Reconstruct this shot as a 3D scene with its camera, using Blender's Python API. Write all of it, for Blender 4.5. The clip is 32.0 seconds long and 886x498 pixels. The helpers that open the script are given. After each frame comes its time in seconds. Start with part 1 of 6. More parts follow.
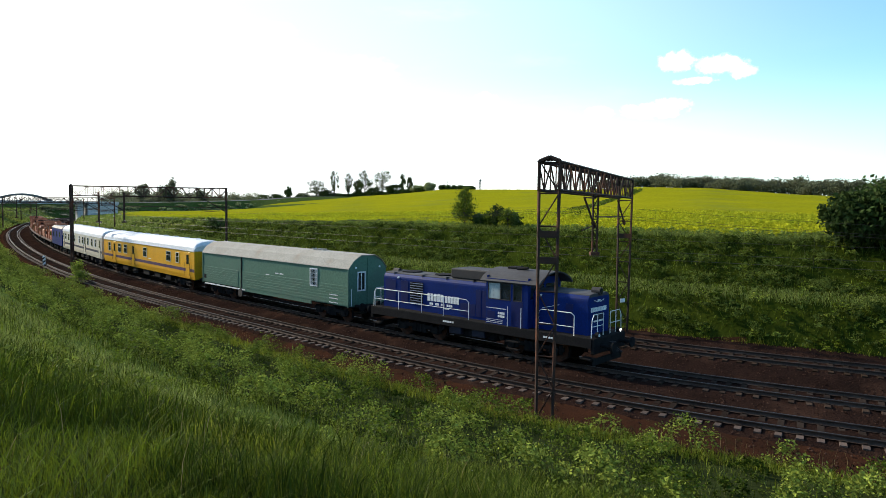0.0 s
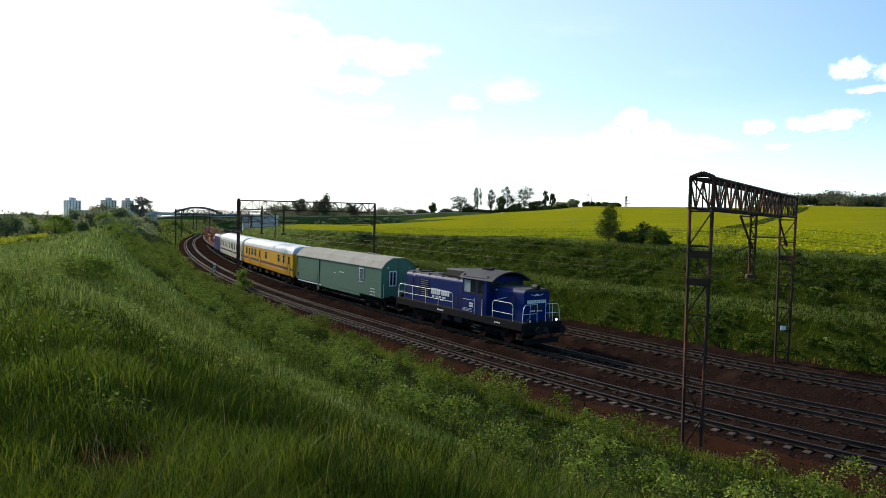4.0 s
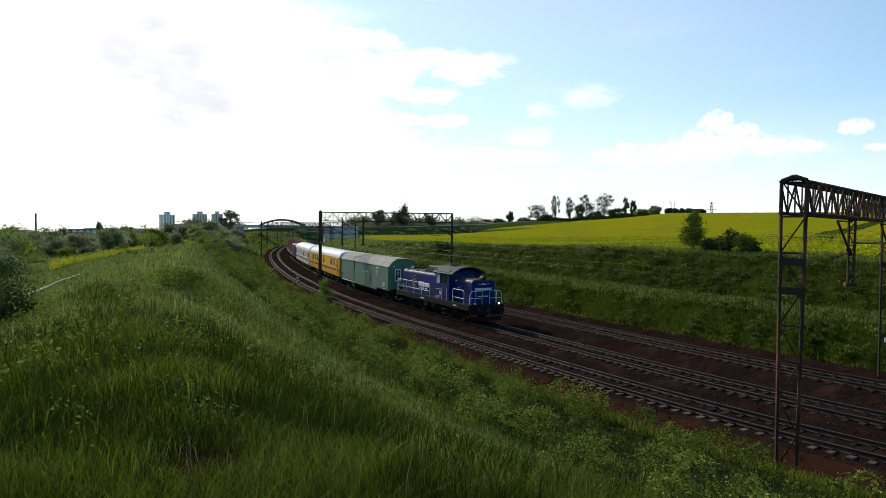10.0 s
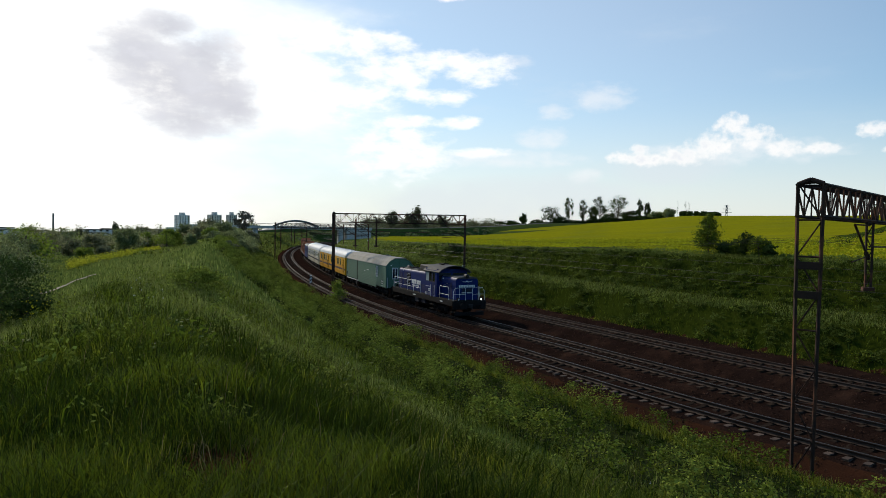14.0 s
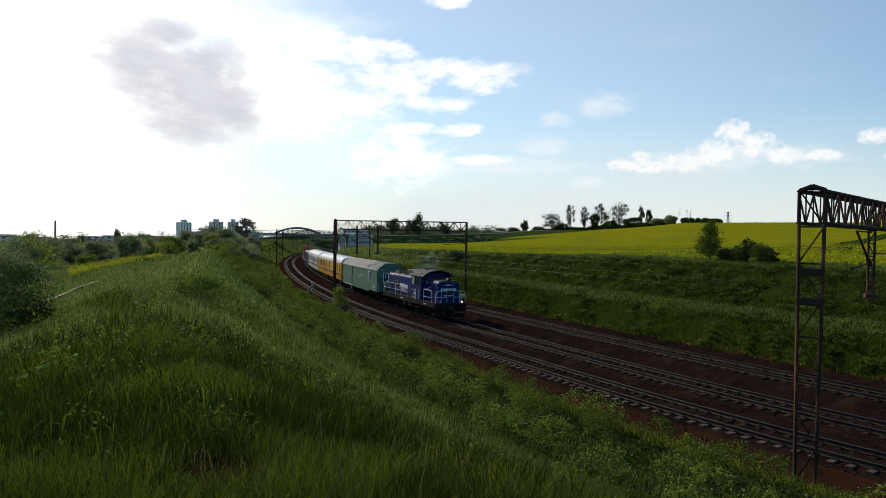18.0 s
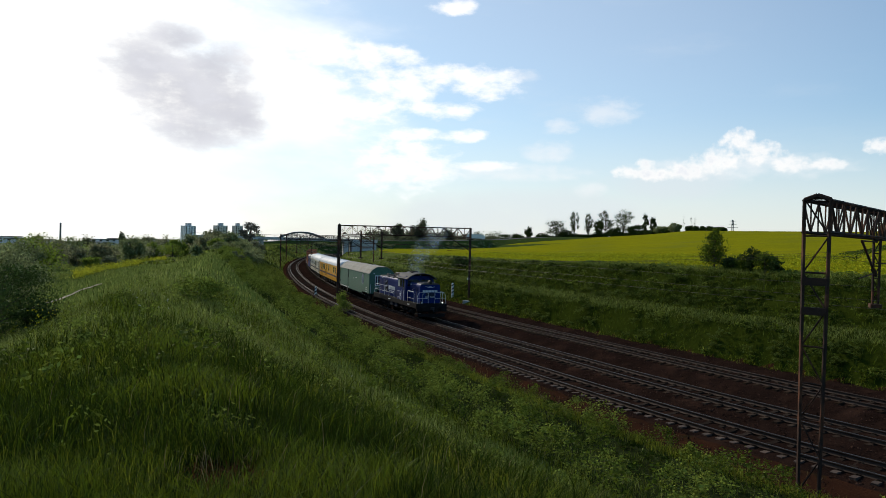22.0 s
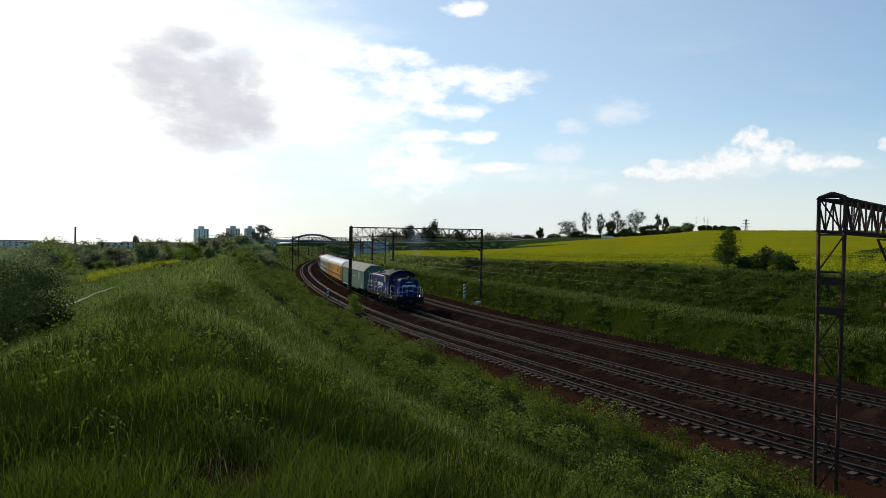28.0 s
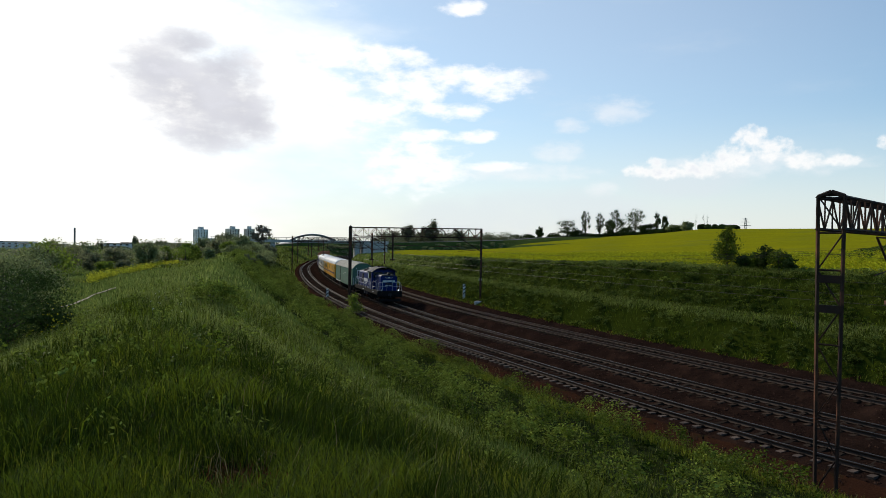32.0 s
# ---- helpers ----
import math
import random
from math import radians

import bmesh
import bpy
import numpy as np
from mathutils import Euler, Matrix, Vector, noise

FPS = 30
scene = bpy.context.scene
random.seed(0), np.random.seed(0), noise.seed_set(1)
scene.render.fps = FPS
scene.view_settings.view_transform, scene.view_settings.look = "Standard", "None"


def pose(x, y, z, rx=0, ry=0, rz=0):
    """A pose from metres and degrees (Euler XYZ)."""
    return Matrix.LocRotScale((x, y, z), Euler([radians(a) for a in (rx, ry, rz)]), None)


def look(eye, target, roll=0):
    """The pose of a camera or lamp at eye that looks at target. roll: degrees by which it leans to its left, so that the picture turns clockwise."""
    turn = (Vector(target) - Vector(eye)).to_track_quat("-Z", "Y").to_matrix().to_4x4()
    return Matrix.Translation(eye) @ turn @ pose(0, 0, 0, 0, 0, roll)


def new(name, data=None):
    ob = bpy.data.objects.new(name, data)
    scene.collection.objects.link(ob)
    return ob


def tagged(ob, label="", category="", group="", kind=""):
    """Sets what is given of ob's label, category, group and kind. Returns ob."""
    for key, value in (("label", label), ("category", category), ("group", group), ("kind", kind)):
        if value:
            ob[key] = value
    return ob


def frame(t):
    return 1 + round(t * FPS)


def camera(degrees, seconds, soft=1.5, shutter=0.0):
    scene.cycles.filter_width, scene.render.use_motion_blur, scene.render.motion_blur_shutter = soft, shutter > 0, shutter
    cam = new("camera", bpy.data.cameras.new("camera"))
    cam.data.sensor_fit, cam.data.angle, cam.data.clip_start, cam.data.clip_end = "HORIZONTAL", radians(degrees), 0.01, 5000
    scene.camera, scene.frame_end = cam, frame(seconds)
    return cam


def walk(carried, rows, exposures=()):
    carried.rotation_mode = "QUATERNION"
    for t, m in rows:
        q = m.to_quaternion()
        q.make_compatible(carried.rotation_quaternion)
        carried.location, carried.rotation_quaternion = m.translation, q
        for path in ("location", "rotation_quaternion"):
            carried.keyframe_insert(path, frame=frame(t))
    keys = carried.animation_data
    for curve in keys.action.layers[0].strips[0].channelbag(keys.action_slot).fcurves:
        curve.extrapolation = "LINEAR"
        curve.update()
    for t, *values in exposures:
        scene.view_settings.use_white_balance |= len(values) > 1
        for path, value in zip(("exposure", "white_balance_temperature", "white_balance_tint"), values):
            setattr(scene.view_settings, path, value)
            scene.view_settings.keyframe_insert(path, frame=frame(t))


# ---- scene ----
EXPOSURES = [(0.0, 0.38), (1.0, 0.30), (2.0, 0.12), (3.0, 0.04), (6.0, -0.15), (9.0, -0.25), (11.0, -0.28), (12.0, -0.6), (13.0, -0.64), (32.0, -0.64)]
CAMERA_HEIGHT = 7.0  # over the rails
cam = camera(66.0, 32.0, soft=0.8)
PATH = [  # seconds, yaw, pitch, roll
    (0.0, -0.17, -3.50, -0.75),
    (0.5, 1.85, -3.07, -0.77),
    (1.0, 3.62, -2.81, -1.15),
    (1.5, 5.18, -2.80, -1.35),
    (2.0, 6.49, -2.58, -1.18),
    (2.5, 8.21, -2.52, -1.35),
    (3.0, 10.00, -2.33, -1.52),
    (3.5, 10.93, -2.35, -1.55),
    (5.5, 13.82, -2.21, -1.24),
    (6.0, 14.28, -2.07, -1.22),
    (6.5, 14.77, -1.85, -1.19),
    (7.0, 14.93, -1.86, -1.11),
    (7.5, 15.16, -1.83, -0.93),
    (8.0, 15.53, -1.73, -0.86),
    (8.5, 16.14, -1.84, -1.03),
    (9.0, 16.61, -1.88, -0.80),
    (9.2, 16.93, -1.84, -0.70),
    (9.5, 17.38, -1.82, -0.76),
    (10.0, 18.18, -1.71, -0.80),
    (10.5, 18.74, -1.64, -0.84),
    (11.0, 18.92, -1.57, -0.96),
    (11.5, 18.97, -1.42, -1.21),
    (12.0, 19.15, -1.24, -1.09),
    (12.5, 19.13, -1.36, -1.09),
    (13.0, 19.10, -1.45, -1.00),
    (13.5, 19.21, -1.48, -0.95),
    (14.0, 19.27, -1.58, -1.07),
    (14.5, 19.32, -1.45, -1.00),
    (16.5, 19.16, -1.24, -1.20),
    (17.0, 19.20, -1.20, -1.10),
    (17.5, 19.28, -1.01, -1.01),
    (18.0, 19.39, -1.00, -1.03),
    (18.5, 19.32, -0.87, -1.17),
    (19.0, 19.40, -0.85, -1.13),
    (19.5, 19.37, -0.88, -1.22),
    (20.0, 19.44, -0.75, -1.14),
    (20.5, 19.51, -0.69, -1.25),
    (21.0, 19.59, -0.64, -1.27),
    (21.5, 19.68, -0.53, -1.43),
    (22.0, 19.71, -0.52, -1.57),
    (22.5, 19.76, -0.55, -1.46),
    (23.0, 19.95, -0.51, -1.60),
    (23.5, 19.96, -0.54, -1.54),
    (24.0, 20.16, -0.66, -1.54),
    (24.5, 20.35, -0.71, -1.16),
    (25.0, 20.40, -0.72, -0.99),
    (25.5, 20.30, -0.59, -1.17),
    (27.5, 20.61, -0.52, -1.16),
    (28.0, 20.67, -0.43, -1.20),
    (28.5, 20.74, -0.54, -1.15),
    (29.0, 20.66, -0.52, -1.21),
    (29.5, 20.51, -0.53, -1.31),
    (30.0, 20.64, -0.51, -1.22),
    (30.5, 20.61, -0.54, -1.30),
    (31.0, 20.54, -0.49, -1.32),
    (31.5, 20.74, -0.49, -1.05),
    (32.0, 20.63, -0.46, -0.99),
]
walk(cam, [(t, pose(0, 0, CAMERA_HEIGHT, 90 + p, r, y)) for t, y, p, r in PATH],
     exposures=EXPOSURES)

# ---- sky and sun ----
SUN_YAW, SUN_HIGH = 57.0, 29.0   # degrees to the left of north (+y), over the horizon


def direction(yaw, high):
    a, e = radians(yaw), radians(high)
    return Vector((-math.sin(a) * math.cos(e), math.cos(a) * math.cos(e), math.sin(e)))


def make_world():
    w = bpy.data.worlds.new("sky")
    scene.world = w
    w.use_nodes = True
    nt = w.node_tree
    nt.nodes.clear()
    N, L = nt.nodes.new, nt.links.new
    sky = N("ShaderNodeTexSky")
    sky.sky_type, sky.sun_disc = "NISHITA", False
    sky.sun_elevation, sky.sun_rotation = radians(SUN_HIGH), radians(-SUN_YAW)
    sky.air_density, sky.dust_density, sky.ozone_density = 1.0, .5, 3.0
    co = N("ShaderNodeTexCoord")

    def math_node(op, a, b=None, c=None, clamp=False):
        n = N("ShaderNodeMath")
        n.operation, n.use_clamp = op, clamp
        for i, v in enumerate((a, b, c)):
            if v is None:
                continue
            if isinstance(v, (int, float)):
                n.inputs[i].default_value = v
            else:
                L(v, n.inputs[i])
        return n.outputs[0]

    def ramp(v, lo, hi):
        n = N("ShaderNodeMapRange")
        n.interpolation_type = "SMOOTHSTEP"
        L(v, n.inputs[0])
        n.inputs[1].default_value, n.inputs[2].default_value = lo, hi
        return n.outputs[0]

    def toward(yaw, high):
        d = N("ShaderNodeVectorMath")
        d.operation = "DOT_PRODUCT"
        L(co.outputs["Generated"], d.inputs[0])
        d.inputs[1].default_value = direction(yaw, high)
        return d.outputs["Value"]

    def clouds(scale, stretch, detail, rough, seed):
        m = N("ShaderNodeMapping")
        m.inputs["Scale"].default_value = (1, 1, stretch)
        m.inputs["Location"].default_value = (seed, seed * .7, 0)
        L(co.outputs["Generated"], m.inputs[0])
        t = N("ShaderNodeTexNoise")
        t.inputs["Scale"].default_value, t.inputs["Detail"].default_value = scale, detail
        t.inputs["Roughness"].default_value = rough
        L(m.outputs[0], t.inputs["Vector"])
        return t.outputs[0]

    def blend(f, a, b):
        n = N("ShaderNodeMix")
        n.data_type = "RGBA"
        L(f, n.inputs[0])
        for i, v in ((6, a), (7, b)):
            if isinstance(v, tuple):
                n.inputs[i].default_value = v
            else:
                L(v, n.inputs[i])
        return n.outputs[2]

    up = N("ShaderNodeSeparateXYZ")
    L(co.outputs["Generated"], up.inputs[0])
    # thin white veil that thickens towards the sun and near the horizon
    n1 = clouds(3.2, 3.0, 7, .58, 3.1)
    veil = ramp(math_node("ADD", toward(57.0, 16.0), math_node("MULTIPLY", n1, .26)), .97, 1.13)
    haze = ramp(up.outputs[2], .20, .0)
    n2 = clouds(5.0, 3.6, 9, .62, 8.3)
    streak = math_node("ADD", math_node("MULTIPLY", ramp(n2, .5, .8), .12), .38)
    sunward = ramp(toward(38.0, 8.0), -.1, .82)
    haze, streak = math_node("MULTIPLY", haze, sunward), math_node("MULTIPLY", streak, ramp(toward(38.0, 8.0), .25, 1.0))
    clear = N("ShaderNodeMix")
    clear.data_type, clear.blend_type = "RGBA", "MULTIPLY"
    clear.inputs[0].default_value, clear.inputs[7].default_value = 1.0, (1.38, 1.80, 1.88, 1)
    L(sky.outputs[0], clear.inputs[6])
    col = blend(streak, clear.outputs[2], (11.6, 12.0, 12.4, 1))
    col = blend(math_node("MULTIPLY", haze, .72), col, (12.0, 11.9, 11.6, 1))
    # yaw and height over the horizon, in degrees, with ragged noise for the clouds' outlines
    yaw = math_node("MULTIPLY", math_node("ARCTAN2", math_node("MULTIPLY", up.outputs[0], -1.0), up.outputs[1]), 57.2958)
    high = math_node("MULTIPLY", math_node("ARCSINE", up.outputs[2]), 57.2958)
    place = N("ShaderNodeCombineXYZ")
    L(yaw, place.inputs[0])
    L(high, place.inputs[1])

    def rags(scale, flat, detail, rough, seed):
        m, t = N("ShaderNodeMapping"), N("ShaderNodeTexNoise")
        m.inputs["Scale"].default_value, m.inputs["Location"].default_value = (1, flat, 1), (seed, seed * 1.7, 0)
        L(place.outputs[0], m.inputs[0])
        t.inputs["Scale"].default_value, t.inputs["Detail"].default_value, t.inputs["Roughness"].default_value = scale, detail, rough
        L(m.outputs[0], t.inputs["Vector"])
        return math_node("SUBTRACT", t.outputs[0], .5)

    def bodies(ellipses):
        """How deep a direction lies in the nearest of the ellipses: 1 in the middle, 0 at the rim."""
        least = None
        for y, h, w, t in ellipses:
            v, d = N("ShaderNodeVectorMath"), N("ShaderNodeVectorMath")
            v.operation, d.operation = "MULTIPLY_ADD", "DOT_PRODUCT"
            L(place.outputs[0], v.inputs[0])
            v.inputs[1].default_value, v.inputs[2].default_value = (1 / w, 1 / t, 0), (-y / w, -h / t, 0)
            L(v.outputs[0], d.inputs[0])
            L(v.outputs[0], d.inputs[1])
            least = d.outputs["Value"] if least is None else math_node("SMOOTH_MIN", least, d.outputs["Value"], .6)
        return math_node("SUBTRACT", 1.0, least)

    ragged, heaped, soft = rags(.42, 2.0, 8, .6, 5.0), rags(1.25, 1.1, 7, .55, 2.0), rags(.3, 1.3, 6, .55, 9.0)
    w = ramp(math_node("ADD", bodies(WISPS), math_node("MULTIPLY", ragged, 5.0)), -.7, 1.3)
    col = blend(math_node("MULTIPLY", w, .9), col, (15.6, 15.6, 15.7, 1))
    col = blend(veil, col, (16.5, 16.4, 16.1, 1))
    w = ramp(math_node("ADD", bodies(FAINT), math_node("MULTIPLY", ragged, 4.0)), -.6, 1.5)
    col = blend(math_node("MULTIPLY", w, .5), col, (13.6, 13.6, 13.8, 1))
    w = ramp(math_node("ADD", bodies(SHADED), math_node("MULTIPLY", soft, 2.2)), -.6, 1.0)
    col = blend(math_node("MULTIPLY", w, .55), col, (10.4, 11.3, 12.0, 1))
    h = math_node("ADD", bodies(HEAPS), math_node("MULTIPLY", heaped, 3.2))
    shade = ramp(math_node("ADD", h, math_node("MULTIPLY", soft, 2.0)), .7, 1.7)
    puff = blend(shade, (14.6, 14.4, 14.2, 1), (12.2, 12.5, 13.1, 1))
    col = blend(math_node("MULTIPLY", ramp(h, -.3, 1.2), .88), col, puff)
    g = math_node("ADD", bodies(GREYS), math_node("ADD", math_node("MULTIPLY", ragged, 3.6), math_node("MULTIPLY", soft, 2.0)))
    col = blend(ramp(g, -1.1, 1.5), col, blend(ramp(math_node("ADD", soft, ragged), -.25, .3), (8.0, 8.1, 9.0, 1), (10.6, 10.7, 11.5, 1)))
    bg = N("ShaderNodeBackground")
    bg.inputs["Strength"].default_value = .112
    L(col, bg.inputs[0])
    out = N("ShaderNodeOutputWorld")
    L(bg.outputs[0], out.inputs[0])


# clouds: yaw, height over the horizon, half width and half height, in degrees
GREYS = [(43.3, 12.7, 3.3, 2.2), (41.4, 15.0, 2.0, 1.2), (41, 11.2, 3.8, 2.8), (38.6, 12.9, 2.8, 2.0), (38.0, 10.3, 3.5, 2.3), (39.7, 8.3, 3.2, 1.4), (36.3, 9.3, 2.0, 1.5)]
WISPS = [(29.5, 15.3, 3.5, 1.2), (25.6, 15, 3.3, 1.1), (30.2, 12.8, 2.8, 1), (31, 9.9, 4.1, 1.3), (26.4, 11, 3.8, 1.3), (23.7, 12.9, 4.2, 1.3), (19.9, 13.7, 3.3, .9), (16.3, 13.2, 2.8, 1.2),
         (20.6, 11, 3.3, .7), (34.6, 13.8, 2.7, 1.2), (22.6, 8.9, 2.8, .5), (18.2, 8.9, 1.9, .5), (16.4, 6.5, 2.6, .4), (19.1, 19, 1.9, .6)]
WISPS += [(23.1, 6.3, 4.2, 2), (39.5, 16.7, 3.4, .7), (52, 22, 16, 6), (44, 24, 10, 4)]
FAINT = [(11.1, 7.8, 2.1, .9), (6.4, 10.9, 2.2, 1.2), (10.2, 9.7, 1.4, .6), (7.6, 4.7, 1.3, .6), (13.3, 13.8, 1.4, .5), (-3.6, 6.4, 7.5, .9), (14, 6.0, 6, .7)]
SHADED = [(17.5, 2.2, 6.5, 2.0), (10, 3.0, 7, 1.6), (1.5, 5.2, 5, 1.2)]
HEAPS = [(-3.5, 8.5, 1.4, .9), (-4.9, 7.5, 1.7, .9), (-2.1, 7, 1.8, 1), (.1, 6.2, 2.1, .8), (2.7, 5.9, 2.1, .6), (4.9, 6.1, 1.1, .5), (3.4, 6.7, .7, .6), (-7.1, 6.6, 1.5, .6), (-9.4, 6.5, 1.5, .5)]
HEAPS += [(-12.8, 7.7, 1.1, .6), (-16.8, 7.8, 2.6, .6), (-18.4, 8.3, 1.4, .6), (-18.7, 11.5, 1.4, .8), (-21.8, 11.1, 1.8, .8), (-20.1, 10, 1.6, .3), (-23.3, 10.6, 1.2, .6), (-14.1, 6.2, .9, .3)]
make_world()

sun_data = bpy.data.lights.new("sun", "SUN")
sun_data.energy, sun_data.angle, sun_data.color = 5.0, radians(1.5), (1.0, .92, .76)
sun = new("sun", sun_data)
sun.matrix_world = look(direction(SUN_YAW, SUN_HIGH) * 100, (0, 0, 0))

# ---- materials ----
def material(name, base, rough=.8, metal=0.0, other=None, scale=3.0, amount=.5, fine=40.0, bump=.2, depth=.02,
             vary=0.0, island=0.0, stain=None, stain_at=(.55, .7), stain_scale=.7, spec=.22, glow=0.0, sheer=0.0, grain=.55):
    """Base colour broken by two noises, fine relief, optional stains and a difference from object to object or piece to piece."""
    m = bpy.data.materials.new(name)
    m.use_nodes = True
    nt = m.node_tree
    N, L = nt.nodes.new, nt.links.new
    p = nt.nodes["Principled BSDF"]
    p.inputs["Metallic"].default_value = metal
    p.inputs["Specular IOR Level"].default_value = spec
    co = N("ShaderNodeTexCoord")
    if other is None:
        other = tuple(c * .62 for c in base)

    def noise_at(s, detail=4):
        t = N("ShaderNodeTexNoise")
        t.inputs["Scale"].default_value, t.inputs["Detail"].default_value = s, detail
        t.inputs["Roughness"].default_value = .62
        L(co.outputs["Object"], t.inputs["Vector"])
        return t.outputs[0]

    def stretch(v, lo, hi, a=0.0, b=1.0):
        n = N("ShaderNodeMapRange")
        L(v, n.inputs[0])
        for i, q in enumerate((lo, hi, a, b)):
            n.inputs[i + 1].default_value = q
        return n.outputs[0]

    def mix(f, a, b, kind="MIX"):
        n = N("ShaderNodeMix")
        n.data_type, n.blend_type = "RGBA", kind
        if isinstance(f, float):
            n.inputs[0].default_value = f
        else:
            L(f, n.inputs[0])
        for i, v in ((6, a), (7, b)):
            if isinstance(v, tuple):
                n.inputs[i].default_value = (*v, 1)
            else:
                L(v, n.inputs[i])
        return n.outputs[2]

    big, small = noise_at(scale), noise_at(fine, 2)
    col = mix(stretch(big, .5 - .5 * (1 - amount) - .01, .5 + .5 * (1 - amount) + .01), base, other)
    col = mix(grain, col, mix(stretch(small, .3, .7), (.62, .62, .62), (1.3, 1.3, 1.3)), "MULTIPLY")
    if stain:
        col = mix(stretch(noise_at(stain_scale, 6), *stain_at), col, stain)
    for on, node, outp in ((vary, "ShaderNodeObjectInfo", "Random"), (island, "ShaderNodeNewGeometry", "Random Per Island")):
        if on:
            v = stretch(N(node).outputs[outp], 0, 1, 1 - on, 1 + on)
            c = N("ShaderNodeCombineColor")
            for i in range(3):
                L(v, c.inputs[i])
            col = mix(1.0, col, c.outputs[0], "MULTIPLY")
    L(col, p.inputs["Base Color"])
    L(stretch(small, .2, .8, max(.02, rough - .12), min(1, rough + .12)), p.inputs["Roughness"])
    if bump:
        b = N("ShaderNodeBump")
        b.inputs["Strength"].default_value, b.inputs["Distance"].default_value = bump, depth
        L(small, b.inputs["Height"])
        L(b.outputs[0], p.inputs["Normal"])
    if glow:
        L(col, p.inputs["Emission Color"])
        p.inputs["Emission Strength"].default_value = glow
    if sheer:
        tr, ad, o = N("ShaderNodeBsdfTranslucent"), N("ShaderNodeMixShader"), nt.nodes["Material Output"]
        ad.inputs[0].default_value = sheer
        L(col, tr.inputs[0])
        L(p.outputs[0], ad.inputs[1])
        L(tr.outputs[0], ad.inputs[2])
        L(ad.outputs[0], o.inputs[0])
    return m


M = {}
# Soil near black: the shade between the grass blades put into its colour.
M["soil"] = material("shade_dark_soil_and_turf", (.014, .018, .006), .95, spec=0, other=(.03, .04, .012), scale=.25, fine=6, bump=.6, depth=.08)
M["ballast"] = material("ballast", (.027, .0146, .0108), .95, spec=0, other=(.0115, .0068, .0054), scale=.6, fine=14, grain=1.0, bump=1.0, depth=.06,
                        stain=(.046, .024, .016), stain_at=(.52, .74), stain_scale=.5)
M["concrete"] = material("sleeper_concrete", (.105, .07, .053), .9, other=(.055, .037, .028), scale=2, fine=30, vary=.3)
M["rail"] = material("rail_steel", (.035, .022, .016), .8, 0.0, other=(.09, .06, .045), scale=1, fine=20, spec=.1)
M["rail_top"] = material("polished_rail_head", (.085, .068, .056), .5, .9, scale=2, fine=30, bump=.02)
M["rail_dull"] = material("dull_rail_head", (.05, .035, .028), .7, 0.0, scale=2, fine=30, bump=.02, spec=.1)
M["rust"] = material("rusty_steel", (.05, .025, .017), .85, .1, other=(.028, .017, .013), scale=2.5, fine=25, stain=(.13, .048, .024), stain_at=(.5, .64))
M["steel"] = material("dark_steel", (.035, .032, .032), .7, .3, other=(.05, .043, .04), scale=2, fine=20)
M["grass"] = material("grass", (.066, .098, .005), .7, other=(.106, .128, .009), scale=.35, fine=3, bump=0, island=.85, spec=.15, sheer=.3)
# Dark copy of the grass: shade of gaps and hollows put into its colour.
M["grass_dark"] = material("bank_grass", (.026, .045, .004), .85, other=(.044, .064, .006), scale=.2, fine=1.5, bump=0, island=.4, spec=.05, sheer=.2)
# Paler copies of the grass: the farther ridge's haze put into the colour.
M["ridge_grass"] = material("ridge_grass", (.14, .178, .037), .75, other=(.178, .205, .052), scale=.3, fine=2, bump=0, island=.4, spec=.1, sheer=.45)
M["ridge_light"] = material("haze_pale_ridge_grass", (.18, .217, .062), .75, other=(.215, .243, .08), scale=.3, fine=2, bump=0, island=.4, spec=.1, sheer=.5)
M["weed"] = material("broad_weeds", (.165, .205, .03), .8, other=(.205, .24, .045), scale=.6, fine=4, bump=0, island=.5, spec=0, sheer=.22)
# Sunlight on single blades, put into a paler, yellower copy of the grass.
M["grass_light"] = material("sunlit_grass", (.205, .22, .022), .7, other=(.16, .185, .017), scale=.6, fine=4, bump=0, island=.4, spec=.2, sheer=.4)
M["bank_leaf"] = material("bank_leaves", (.074, .104, .02), .85, other=(.105, .132, .028), scale=.25, fine=2, bump=0, island=.35, spec=.05, sheer=.42)
M["straw"] = material("dry_stalks", (.30, .22, .09), .8, other=(.2, .16, .07), scale=2, fine=5, bump=0, island=.3, sheer=.2)
M["leafy_weed"] = material("leafy_weeds", (.075, .108, .010), .75, other=(.108, .14, .016), scale=.6, fine=4, bump=0, island=.5, spec=.1, sheer=.35)
M["rusty_stalk"] = material("rusty_stalks", (.13, .04, .022), .85, other=(.09, .05, .02), scale=2, fine=5, bump=0, island=.4, spec=0, sheer=.2)
M["straw_green"] = material("withering_grass", (.11, .10, .03), .85, other=(.07, .09, .025), scale=1, fine=5, bump=0, island=.4, spec=0, sheer=.2)
M["rape"] = material("rape_blossom", (.415, .40, .016), .8, other=(.31, .315, .018), stain=(.27, .29, .02), stain_at=(.5, .72), stain_scale=.035, scale=.05, fine=.6, bump=0, island=.25, spec=0, sheer=.25)
M["rape_leaf"] = material("rape_stalks", (.13, .19, .03), .8, other=(.2, .22, .03), scale=.3, fine=2, bump=0, island=.3, sheer=.3)
M["wild_yellow"] = material("wild_yellow_blossom", (.50, .46, .03), .8, other=(.34, .36, .04), scale=.4, fine=3, bump=0, island=.5, spec=0, sheer=.3)
